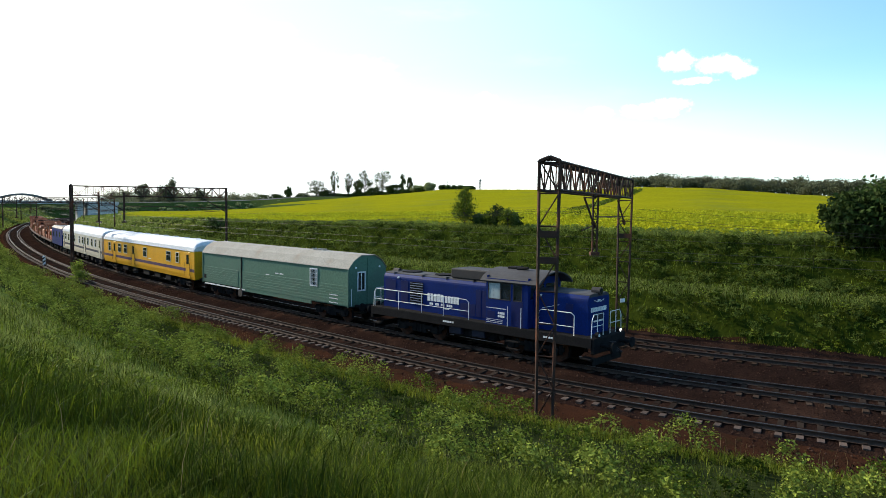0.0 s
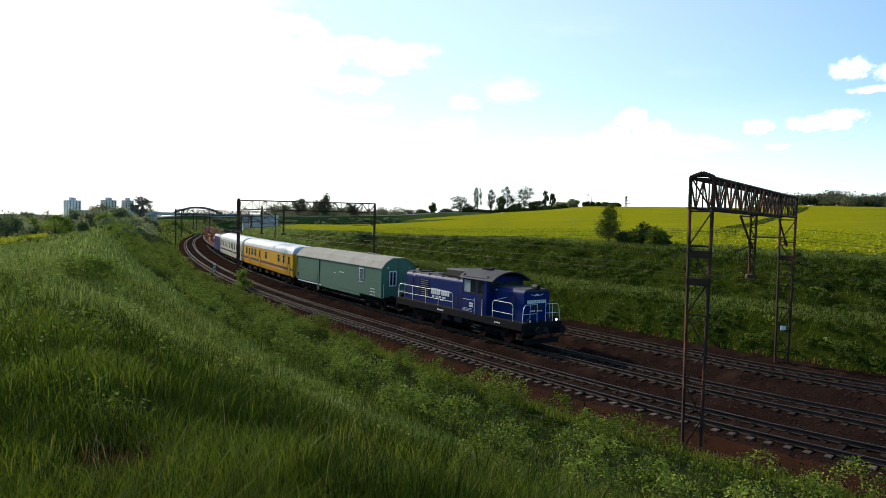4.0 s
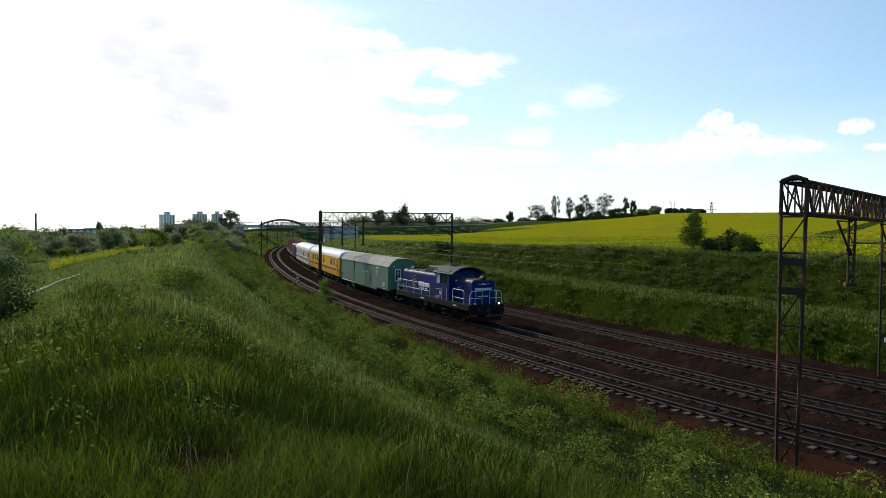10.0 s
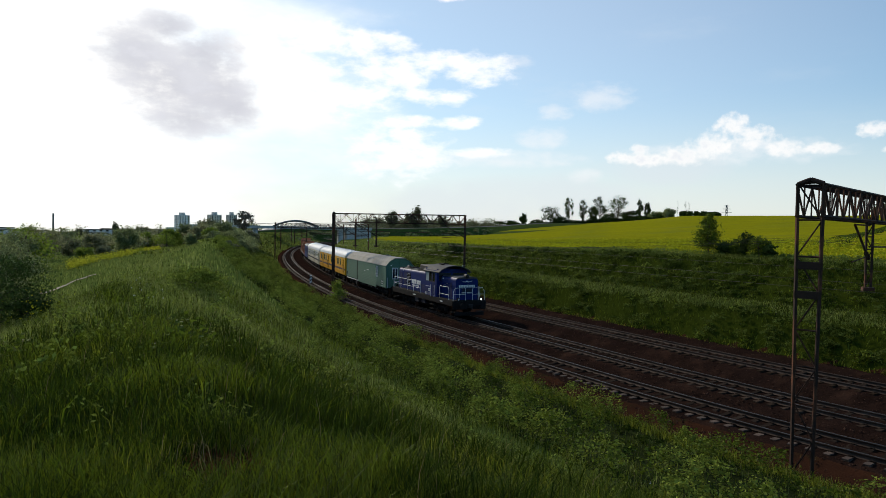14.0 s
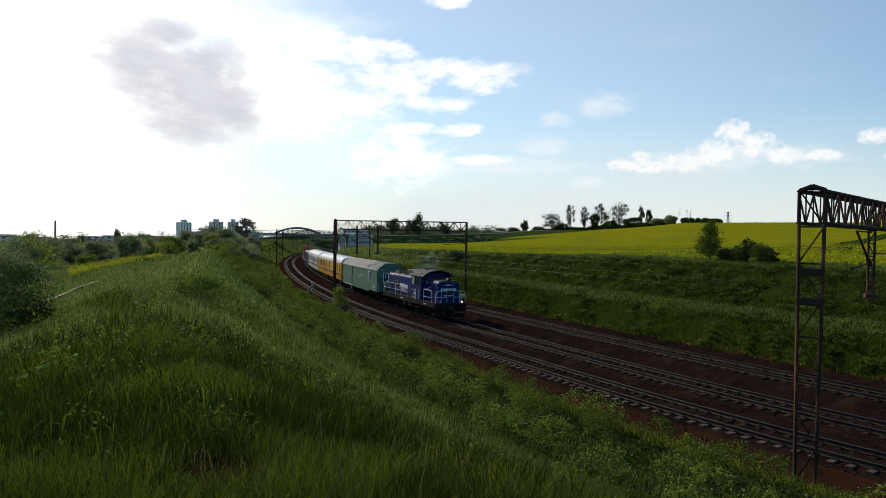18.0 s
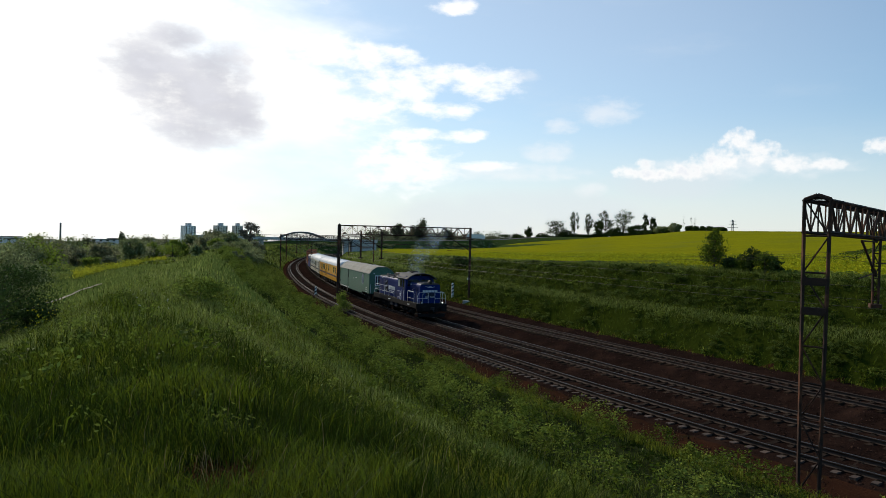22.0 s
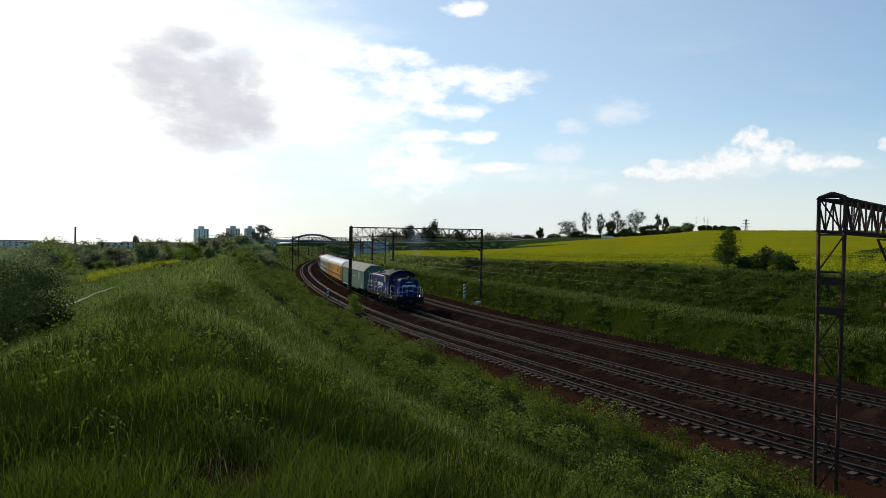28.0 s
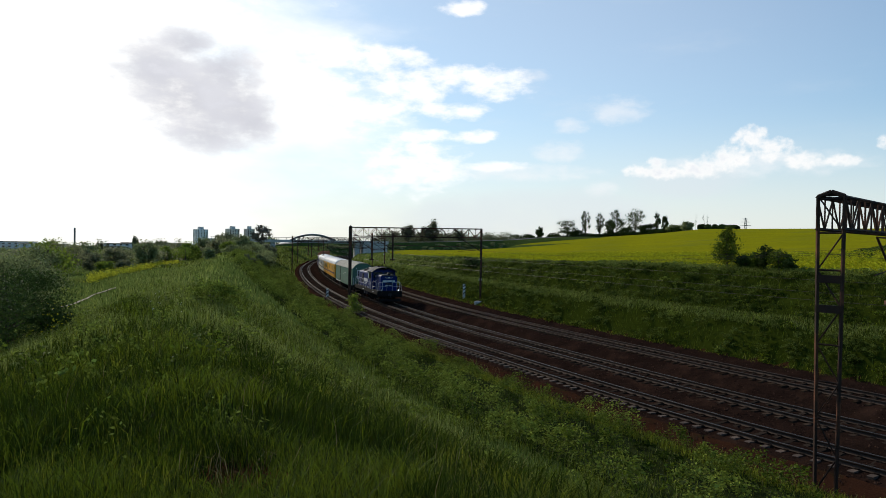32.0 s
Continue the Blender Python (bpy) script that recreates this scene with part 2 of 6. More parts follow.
# Haze put into the colour: leaves paled for trees behind the ridge.
M["leaf"] = material("leaves", (.165, .195, .082), .7, other=(.2, .225, .1), scale=.5, fine=3, bump=0, island=.45, vary=.15, spec=.08, sheer=.45)
M["leaf_dark"] = material("dark_leaves", (.034, .058, .014), .75, other=(.055, .08, .02), scale=.5, fine=3, bump=0, island=.45, vary=.2, spec=.05, sheer=.25)
# Haze put into the colour: paler, greyer leaves for far scrub and woods.
M["haze_leaf"] = material("haze_pale_leaves", (.19, .195, .10), .7, other=(.23, .23, .125), scale=.5, fine=3, bump=0, island=.4, vary=.15, spec=.08, sheer=.5)
M["scrub_leaf"] = material("haze_dull_leaves", (.118, .128, .07), .75, other=(.15, .16, .09), scale=.5, fine=3, bump=0, island=.4, vary=.2, spec=.08, sheer=.45)
M["young_leaf"] = material("young_leaves", (.12, .18, .022), .7, other=(.17, .21, .035), scale=.5, fine=3, bump=0, island=.4, spec=.08, sheer=.45)
M["twigs"] = material("bare_twigs", (.17, .135, .105), .9, other=(.23, .19, .14), scale=1, fine=6, bump=0, island=.4, spec=0)
M["bark"] = material("bark", (.06, .045, .035), .95, other=(.09, .07, .05), scale=2, fine=12, bump=.8, depth=.03)
M["blue"] = material("blue_paint", (.002, .018, .125), .5, other=(.002, .014, .095), scale=.9, fine=14, bump=.05, stain=(.014, .018, .07), stain_at=(.54, .76), stain_scale=1.2, spec=.1)
M["dark_blue"] = material("dark_blue_paint", (.003, .009, .075), .5, other=(.003, .008, .06), scale=.9, fine=14, bump=.05, spec=.2)
# Sky reflected in a cab side pane, put into a pale base colour.
M["sky_pane"] = material("sky_pale_glass", (.34, .38, .38), .3, other=(.28, .32, .32), scale=1, fine=4, bump=0, spec=.5)
M["navy"] = material("weathered_navy_paint", (.017, .02, .042), .65, other=(.024, .024, .03), scale=1.2, fine=14, bump=.05, spec=.2)
M["loco_roof"] = material("grimy_grey_roof", (.075, .07, .07), .75, spec=.15, other=(.042, .04, .042), scale=.9, fine=12, stain=(.05, .045, .045), stain_scale=.9)
M["green"] = material("faded_green_paint", (.075, .15, .10), .7, spec=.12, other=(.088, .165, .115), scale=.5, fine=9, bump=.08, stain=(.085, .13, .095), stain_at=(.52, .75), stain_scale=.5)
M["green_roof"] = material("dusty_beige_roof", (.34, .315, .27), .85, spec=.1, other=(.25, .23, .195), scale=.5, fine=8, stain=(.27, .22, .17), stain_scale=.5)
M["yellow"] = material("yellow_paint", (.66, .33, .008), .45, other=(.58, .28, .008), scale=.6, fine=10, bump=.04, stain=(.35, .17, .03), stain_at=(.6, .8))
M["cream"] = material("cream_paint", (.52, .48, .36), .55, other=(.46, .41, .30), scale=.6, fine=10, bump=.04, stain=(.33, .28, .2), stain_at=(.6, .8))
M["white_roof"] = material("silver_white_roof", (.62, .62, .62), .6, other=(.52, .52, .53), scale=.4, fine=8, stain=(.42, .40, .38), stain_at=(.55, .75))
M["purple"] = material("purple_stripe", (.075, .035, .10), .5, scale=.8, fine=10, bump=.03)
M["white"] = material("white_paint", (.74, .74, .72), .5, other=(.62, .62, .6), scale=2, fine=14, bump=.03)
M["black"] = material("black_grime", (.012, .011, .011), .85, 0, other=(.02, .018, .017), scale=1.5, fine=12, spec=.05)
M["glass"] = material("dark_window_glass", (.015, .018, .022), .08, other=(.02, .024, .03), scale=1, fine=3, bump=0, spec=.8)
M["slat_grey"] = material("worn_grey_slats", (.25, .27, .33), .6, other=(.17, .19, .25), scale=2, fine=14, bump=.03)
M["orange"] = material("orange_machine_paint", (.40, .12, .05), .65, other=(.26, .085, .04), scale=1, fine=10, stain=(.16, .08, .05))
M["lamp"] = material("headlamp_light", (1.0, .97, .9), .2, bump=0, glow=3.0)
M["wall"] = material("pale_rendered_wall", (.58, .57, .54), .9, other=(.5, .49, .47), scale=.05, fine=1, bump=.05)
M["wall_far"] = material("tower_wall", (.90, .82, .75), .9, other=(.82, .74, .68), scale=.08, fine=.6, bump=0)
M["wall_tan"] = material("tan_tower_wall", (.74, .64, .53), .9, other=(.6, .52, .43), scale=.08, fine=.6, bump=0)
M["bridge"] = material("bridge_steel", (.16, .17, .17), .7, .2, other=(.12, .12, .12), scale=.2, fine=2)
M["conc"] = material("pale_concrete", (.46, .45, .43), .9, other=(.36, .35, .33), scale=.3, fine=2)
M["path"] = material("sandy_path", (.24, .20, .135), .95, other=(.25, .21, .14), scale=.8, fine=6)
M["old_wire"] = material("dull_carrying_wire", (.05, .045, .04), .8, 0.0, scale=1, fine=4, bump=0, spec=.05)
M["wire"] = material("contact_wire", (.085, .075, .065), .6, .3, scale=1, fine=4, bump=0)
M["city"] = material("far_block_wall", (.62, .59, .57), .9, other=(.52, .50, .49), scale=.03, fine=.3, bump=0)
M["oily"] = material("oily_sleeper_middle", (.036, .026, .02), .95, other=(.022, .016, .013), scale=2, fine=25, vary=.3, spec=0)
M["asphalt"] = material("asphalt", (.055, .055, .055), .9, scale=.4, fine=8)

# ---- the plan of the line ----
CONTROL = [(120, -16), (80, -5), (50, 4.5), (32, 12), (21, 17.6), (14, 21.2), (9.6, 23.4), (6.2, 25.6), (3.6, 27.4), (0.6, 30.1),
           (-4.8, 35), (-11, 41.2), (-20.6, 50.5), (-32.3, 63.2), (-45.5, 79.5), (-60, 99), (-80.5, 129), (-101.8, 163), (-122, 199),
           (-141, 236), (-158, 275), (-172, 315), (-183, 355), (-191, 400), (-198, 460), (-202, 540), (-204, 640)]


def spline(points):
    c, out = np.array(points, float), []
    for i in range(1, len(c) - 2):
        p0, p1, p2, p3 = c[i - 1:i + 3]
        t0 = 0
        t1 = t0 + np.hypot(*(p1 - p0)) ** .5
        t2 = t1 + np.hypot(*(p2 - p1)) ** .5
        t3 = t2 + np.hypot(*(p3 - p2)) ** .5
        for t in np.linspace(t1, t2, 12, endpoint=False):
            a1 = (t1 - t) / (t1 - t0) * p0 + (t - t0) / (t1 - t0) * p1
            a2 = (t2 - t) / (t2 - t1) * p1 + (t - t1) / (t2 - t1) * p2
            a3 = (t3 - t) / (t3 - t2) * p2 + (t - t2) / (t3 - t2) * p3
            b1 = (t2 - t) / (t2 - t0) * a1 + (t - t0) / (t2 - t0) * a2
            b2 = (t3 - t) / (t3 - t1) * a2 + (t - t1) / (t3 - t1) * a3
            out.append((t2 - t) / (t2 - t1) * b1 + (t - t1) / (t2 - t1) * b2)
    out = np.array(out)
    s = np.r_[0, np.cumsum(np.hypot(*np.diff(out, axis=0).T))]
    g = np.arange(0, s[-1], 1.0)
    q = np.stack([np.interp(g, s, out[:, 0]), np.interp(g, s, out[:, 1])], 1)
    for _ in range(60):
        q[1:-1] = .25 * q[:-2] + .5 * q[1:-1] + .25 * q[2:]
    return q


LINE = spline(CONTROL)
TANGENT = np.gradient(LINE, axis=0)
TANGENT /= np.hypot(*TANGENT.T)[:, None]
RIGHT = np.stack([TANGENT[:, 1], -TANGENT[:, 0]], 1)
SIDE = {"a": 0.0, "b": 4.5, "c": 9.3}       # offsets of the three tracks, away from the viewer
LEVEL = {"a": 0.0, "b": 0.0, "c": 0.3}      # heights of their rail tops


class Line:
    """A line at a constant offset from the nearest track, by its own length."""

    def __init__(self, off):
        self.q = LINE + RIGHT * off
        self.s = np.r_[0, np.cumsum(np.hypot(*np.diff(self.q, axis=0).T))]

    def at(self, s):
        return np.stack([np.interp(s, self.s, self.q[:, 0]), np.interp(s, self.s, self.q[:, 1])], -1)

    def heading(self, s):
        d = self.at(s + .6) - self.at(s - .6)
        return math.atan2(d[1], d[0])


TRACKS = {k: Line(v) for k, v in SIDE.items()}


def along(x, y):
    """The station and the offset (positive: beyond the line, seen from the viewer) of points."""
    p = np.stack([np.ravel(x), np.ravel(y)], 1)
    st, off = np.empty(len(p)), np.empty(len(p))
    for a in range(0, len(p), 20000):
        q = p[a:a + 20000]
        d = ((q[:, None, :] - LINE[None, ::3, :]) ** 2).sum(2)
        i = d.argmin(1) * 3
        v = q - LINE[i]
        st[a:a + 20000] = i + (v * TANGENT[i]).sum(1)
        o = (v * RIGHT[i]).sum(1)
        dist = np.sqrt(d.min(1))
        off[a:a + 20000] = np.where(dist > 60, np.sign(o) * dist, o)
    return st, off


def ease(v, lo, hi):
    u = np.clip((v - lo) / (hi - lo), 0, 1)
    return u * u * (3 - 2 * u)


def ripple(x, y, size, seed=0.0):
    """Cheap smooth unevenness, -1 to 1."""
    a = np.sin(x / size + seed) * np.cos(y / size * 1.13 + seed * 2.1)
    b = np.sin((x + y) / size * 1.9 + seed * 3.3) * np.cos((x - y) / size * 1.57 + seed)
    return .6 * a + .4 * b


CREST_YAW = [-180, -60, -40, -28, -21, -16, -11.5, -8, 0, 4.5, 9, 13.6, 16, 20.7, 25.4, 180]
CREST_RISE = [.02, .012, .015, .022, .031, .032, .0277, .0275, .026, .020, .0145, .0061, .0013, -.0092, -.014, -.014]   # rise per metre of distance


RIDGE_COS, RIDGE_SIN = math.cos(radians(37.5)), math.sin(radians(37.5))   # the ridge runs this way from the viewer
BANK_D = [2.2, 3.2, 6, 9, 12, 14, 16.2, 18.5, 20.8, 22.5, 24.5]
BANK_Z = [-.14, -.11, -.03, .07, .20, .31, .46, .67, .87, .97, 1.0]


def height(x, y, st=None, off=None):
    x, y = np.asarray(x, float), np.asarray(y, float)
    if st is None:
        st, off = along(x, y)
    r = np.hypot(x, y)
    yaw = np.degrees(np.arctan2(-x, y))
    # the bank beyond the tracks, a berm half way, the field that rises to a crest
    drop = np.interp(st, [120, 142, 154, 182, 239, 300], [0, .4, .65, .95, 1.8, 2.2])
    z = np.full(x.shape, -.85)
    z = z + 1.05 * ease(off, 11.7, 13.3)
    z = z + 1.95 * ease(off, 12.8, 15.8) + .2 * ease(off, 15.8, 19.4) + (2.75 - drop) * ease(off, 19.2, 25.4) + .15 * ease(off, 25.2, 27.5)
    lift = np.interp(yaw, CREST_YAW, CREST_RISE)
    crest = CAMERA_HEIGHT + lift * np.clip(r, 150, 600) - 5.25 + drop
    u = np.clip((off - 27.5) / 190, 0, 1.6)
    z = z + np.where(off > 27.5, crest * np.where(u < 1, 1 - (1 - np.minimum(u, 1)) ** 1.35, 1 - .10 * (u - 1)), 0)
    # the near bank with the ridge on which the viewer stands
    d = -off
    top = 5.35 - 1.0 * ease(st, 130, 240) - .35 * ease(st, 75, 110)
    near = top * np.interp(d * 22 / np.interp(st, [80, 100, 120, 150, 240], [22, 17.8, 14.5, 11.5, 10]), BANK_D, BANK_Z)
    q = -x * RIDGE_COS - y * RIDGE_SIN
    fall = (ease(q, .3, 9.5) * 2.4 + ease(q, 9, 80) * 2.7) * ease(d, 8, 16)
    fall = fall + 14.0 * ease(r, 60, 560) * ease(yaw, 33, 41) * ease(d, 14, 50)
    fall = fall + 34 * ease(r, 500, 3800) * ease(d, 14, 50)
    z = np.where(d > 2.2, near - fall * (top / 5.35), z)
    z = z + np.where(np.abs(off - 4.6) > 9.5, .10 * ripple(x, y, 2.3) + .05 * ripple(x, y, .8, 2), 0) * np.where(d > 18, .6, 1)
    z = z + np.where(d > 60, ripple(x, y, 60, 1.0) * .8, 0)
    return z


# ---- small building tools ----
def mesh_object(name, verts, faces, mat, parent=None, smooth=False):
    me = bpy.data.meshes.new(name)
    me.from_pydata([tuple(v) for v in verts], [], [tuple(f) for f in faces])
    me.materials.append(mat)
    if smooth:
        me.shade_smooth()
    ob = new(name, me)
    ob.parent = parent
    return ob


def part(name, bm, mat, parent, label=""):
    """Links a bmesh as one mesh object under a thing or a part."""
    me = bpy.data.meshes.new(name)
    bm.normal_update()
    bm.to_mesh(me)
    bm.free()
    me.materials.append(mat)
    ob = new(name, me)
    ob.parent = parent
    if label:
        ob["label"] = label
    return ob


def thing(name, label, category, group="", m=None, kind=""):
    ob = new(name)
    ob.empty_display_size = .2
    if m is not None:
        ob.matrix_basis = m
    return tagged(ob, label, category, group, kind)


def add_box(bm, lo, hi, bevel=0.0, m=None):
    r = bmesh.ops.create_cube(bm, size=1)
    sx, sy, sz = (hi[i] - lo[i] for i in range(3))
    t = Matrix.Translation([(lo[i] + hi[i]) / 2 for i in range(3)]) @ Matrix.Diagonal((sx, sy, sz, 1))
    if m is not None:
        t = m @ t
    bmesh.ops.transform(bm, matrix=t, verts=r["verts"])
    if bevel:
        e = list({e for v in r["verts"] for e in v.link_edges})
        bmesh.ops.bevel(bm, geom=e, offset=bevel, segments=1, affect="EDGES", profile=.5)
    return bm


def box(lo, hi, bevel=0.0, m=None):
    return add_box(bmesh.new(), lo, hi, bevel, m)


def add_rod(bm, a, b, r, sides=6, r2=None):
    a, b = Vector(a), Vector(b)
    d = b - a
    q = d.to_track_quat("Z", "Y").to_matrix().to_4x4()
    bmesh.ops.create_cone(bm, cap_ends=True, segments=sides, radius1=r, radius2=r if r2 is None else r2, depth=d.length,
                          matrix=Matrix.Translation((a + b) / 2) @ q)
    return bm


def rod(a, b, r, sides=6, r2=None):
    return add_rod(bmesh.new(), a, b, r, sides, r2)


def tube(points, r, sides=5):
    """One unbroken round bar along a line of points."""
    bm = bmesh.new()
    pts = [Vector(q) for q in points]
    rings = []
    for i, q in enumerate(pts):
        d = (pts[min(i + 1, len(pts) - 1)] - pts[max(i - 1, 0)]).normalized()
        u = d.cross(Vector((0, 0, 1)) if abs(d.z) < .9 else Vector((1, 0, 0))).normalized()
        w = d.cross(u)
        rings.append([bm.verts.new(q + (u * math.cos(a) + w * math.sin(a)) * r) for a in (2 * math.pi * k / sides for k in range(sides))])
    for a, b in zip(rings, rings[1:]):
        for k in range(sides):
            bm.faces.new((a[k], a[(k + 1) % sides], b[(k + 1) % sides], b[k]))
    bm.faces.new(rings[0][::-1])
    bm.faces.new(rings[-1])
    bmesh.ops.recalc_face_normals(bm, faces=bm.faces)
    return bm


def extrude(profile, x0, x1):
    """A closed profile of (y, z) drawn out along x."""
    bm = bmesh.new()
    a = [bm.verts.new((x0, y, z)) for y, z in profile]
    b = [bm.verts.new((x1, y, z)) for y, z in profile]
    n = len(profile)
    for i in range(n):
        bm.faces.new((a[i], a[(i + 1) % n], b[(i + 1) % n], b[i]))
    bm.faces.new(a[::-1])
    bm.faces.new(b)
    bmesh.ops.recalc_face_normals(bm, faces=bm.faces)
    return bm


# ---- ground ----
def make_ground():
    yaw = np.radians(np.r_[np.arange(-46, 74, .42), np.arange(74, 314, 4.0)] + .1)
    r = np.r_[0, 1.2 * 1.028 ** np.arange(0, 294)]
    R, Y = np.meshgrid(r, yaw, indexing="ij")
    x, y = -R * np.sin(Y), R * np.cos(Y)
    z = height(x.ravel(), y.ravel())
    v = np.stack([x.ravel(), y.ravel(), z], 1)
    n, k = len(yaw), len(r)
    i, j = np.meshgrid(np.arange(k - 1), np.arange(n), indexing="ij")
    f = np.stack([i * n + j, (i + 1) * n + j, (i + 1) * n + (j + 1) % n, i * n + (j + 1) % n], -1).reshape(-1, 4)
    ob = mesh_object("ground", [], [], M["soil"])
    me = ob.data
    fill_mesh(me, v, f)
    st, off = along(v[:, 0], v[:, 1])
    me.materials.append(M["rape_floor"])
    me.materials.append(M["far_land"])
    me.materials.append(M["bank_turf"])
    me.materials.append(M["rusty_soil"])
    me.materials.append(M["near_turf"])
    c = v[f].mean(1)
    fo = off[f].mean(1)
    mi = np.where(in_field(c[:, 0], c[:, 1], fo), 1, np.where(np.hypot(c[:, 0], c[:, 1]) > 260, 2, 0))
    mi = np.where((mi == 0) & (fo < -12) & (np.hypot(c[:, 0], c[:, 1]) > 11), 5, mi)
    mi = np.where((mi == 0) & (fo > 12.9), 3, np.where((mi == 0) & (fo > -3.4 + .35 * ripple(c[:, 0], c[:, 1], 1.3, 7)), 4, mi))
    me.polygons.foreach_set("material_index", mi.astype(np.int32))
    me.shade_smooth()
    tagged(ob, "grassy railway cutting and banks with a field beyond", "ground", kind="structure")


def in_field(x, y, off):
    yaw = np.degrees(np.arctan2(-x, y))
    edge = 27.6 + .8 * ripple(x, y, 6.0, 4)
    return (off > edge) & (off < 224) & (yaw < 25.8) & (yaw > -75) & (np.hypot(x, y) < np.interp(yaw, [15, 17], [820, 610]))


def fill_mesh(me, v, f):
    k = f.shape[1]
    me.vertices.add(len(v))
    me.vertices.foreach_set("co", np.ascontiguousarray(v, np.float32).ravel())
    me.loops.add(f.size)
    me.loops.foreach_set("vertex_index", np.ascontiguousarray(f, np.int32).ravel())
    me.polygons.add(len(f))
    me.polygons.foreach_set("loop_start", np.arange(0, f.size, k, dtype=np.int32))
    me.update(calc_edges=True)


M["rape_floor"] = material("rape_field", (.25, .23, .007), .95, spec=0, other=(.17, .175, .009), scale=.06, fine=1.3, bump=.5, depth=.2,
                           stain=(.16, .17, .02), stain_at=(.52, .72), stain_scale=.05)
M["far_land"] = material("far_meadows", (.07, .10, .03), .9, spec=0, other=(.10, .12, .05), scale=.02, fine=.3, bump=0)
# Paler ground farther out; the ridge's haze is put into its colour.
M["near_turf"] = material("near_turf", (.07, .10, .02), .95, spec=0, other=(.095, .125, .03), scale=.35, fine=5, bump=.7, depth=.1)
# Near-black turf: the far bank's shade is put into its colour.
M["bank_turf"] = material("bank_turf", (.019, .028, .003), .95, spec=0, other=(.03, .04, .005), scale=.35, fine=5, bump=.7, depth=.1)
M["rusty_soil"] = material("rusty_trackside_soil", (.048, .019, .010), .95, spec=0, other=(.026, .0125, .008), scale=1.1, fine=18, bump=.7, depth=.05,
                           stain=(.022, .018, .008), stain_at=(.54, .68), stain_scale=1.6)
make_ground()


# ---- ballast bed, rails and sleepers ----
def strip(name, profile, s, mat, line, parent=None, z0=0.0):
    """A strip along a line; profile of (offset, height) from one side to the other."""
    p, h = line.at(s), np.array([line.heading(q) for q in s])
    rt = np.stack([np.sin(h), -np.cos(h)], 1)
    prof = np.array(profile)
    v = np.concatenate([p[:, None, :] + rt[:, None, :] * prof[None, :, :1], np.broadcast_to(prof[None, :, 1:] + z0, (len(s), len(prof), 1))], 2).reshape(-1, 3)
    n = len(prof)
    i, j = np.meshgrid(np.arange(len(s) - 1), np.arange(n - 1), indexing="ij")
    f = np.stack([i * n + j, i * n + j + 1, (i + 1) * n + j + 1, (i + 1) * n + j], -1).reshape(-1, 4)
    ob = mesh_object(name, [], [], mat, parent)
    fill_mesh(ob.data, v, f)
    return ob


BED = Line(0.0)


def make_bed():
    s = np.arange(30, 470, .55)
    prof = [(-4.0, -.95), (-3.2, -.72), (-2.5, -.55), (-1.75, -.24), (-1.2, -.2), (0, -.21), (1.2, -.2), (1.7, -.25), (2.25, -.42),
            (2.8, -.25), (3.3, -.2), (4.5, -.21), (5.7, -.2), (6.2, -.26), (6.9, -.42), (7.3, -.2), (7.8, .06), (8.2, .1), (9.3, .09),
            (10.5, .1), (11.1, .04), (11.8, -.05), (12.6, .12), (13.4, .2)]
    fine = []
    for (a, za), (b, zb) in zip(prof, prof[1:]):
        k = max(1, int((b - a) / .28))
        fine += [(a + (b - a) * i / k, za + (zb - za) * i / k) for i in range(k)]
    fine.append(prof[-1])
    ob = strip("ballast_bed", fine, s, M["ballast"], BED)
    v = np.empty(len(ob.data.vertices) * 3, np.float32)
    ob.data.vertices.foreach_get("co", v)
    v = v.reshape(-1, 3)
    rng = np.random.default_rng(4)
    v[:, 2] += rng.normal(0, .022, len(v))
    v[:, :2] += rng.normal(0, .05, (len(v), 2))
    ob.data.vertices.foreach_set("co", v.ravel())
    ob.data.materials.append(M["rusty_soil"])
    n = len(fine) - 1
    edge = np.array([f[0] for f in fine[:-1]]) < -1.9
    ob.data.polygons.foreach_set("material_index", np.tile(edge.astype(np.int32), len(ob.data.polygons) // n))
    tagged(ob, "brown stone ballast under three tracks", "ballast", kind="structure")
    return ob


bed = make_bed()
RAIL = [(-.075, -.172), (-.02, -.14), (-.012, -.05), (-.036, -.04), (-.036, -.008), (-.03, 0), (.03, 0), (.036, -.008), (.036, -.04), (.012, -.05), (.02, -.14), (.075, -.172)]


def make_track(key, a, b):
    line = TRACKS[key]
    track = thing("railway_track", {"a": "railway track with pale concrete sleepers and worn rails", "b": "railway track with dark sleepers under the train",
                                    "c": "railway track with rusty rails beside the grass bank"}[key], "railway track", "tracks", kind="structure")
    s = np.r_[np.arange(a, 140, .7), np.arange(140, b, 1.6)]
    for off in (-.7535, .7535):
        ln = Line(SIDE[key] + off)
        k = ln.s[-1] / line.s[-1]
        rail = strip("rail", RAIL, s * k, M["rail"], ln, track, LEVEL[key])
        strip("rail_head", [(-.031, .0035), (.031, .0035)], s * k, M["rail_dull" if key == "c" else "rail_top"], ln, rail, LEVEL[key])
    return track


tracks = {k: make_track(k, 25, 480) for k in "abc"}

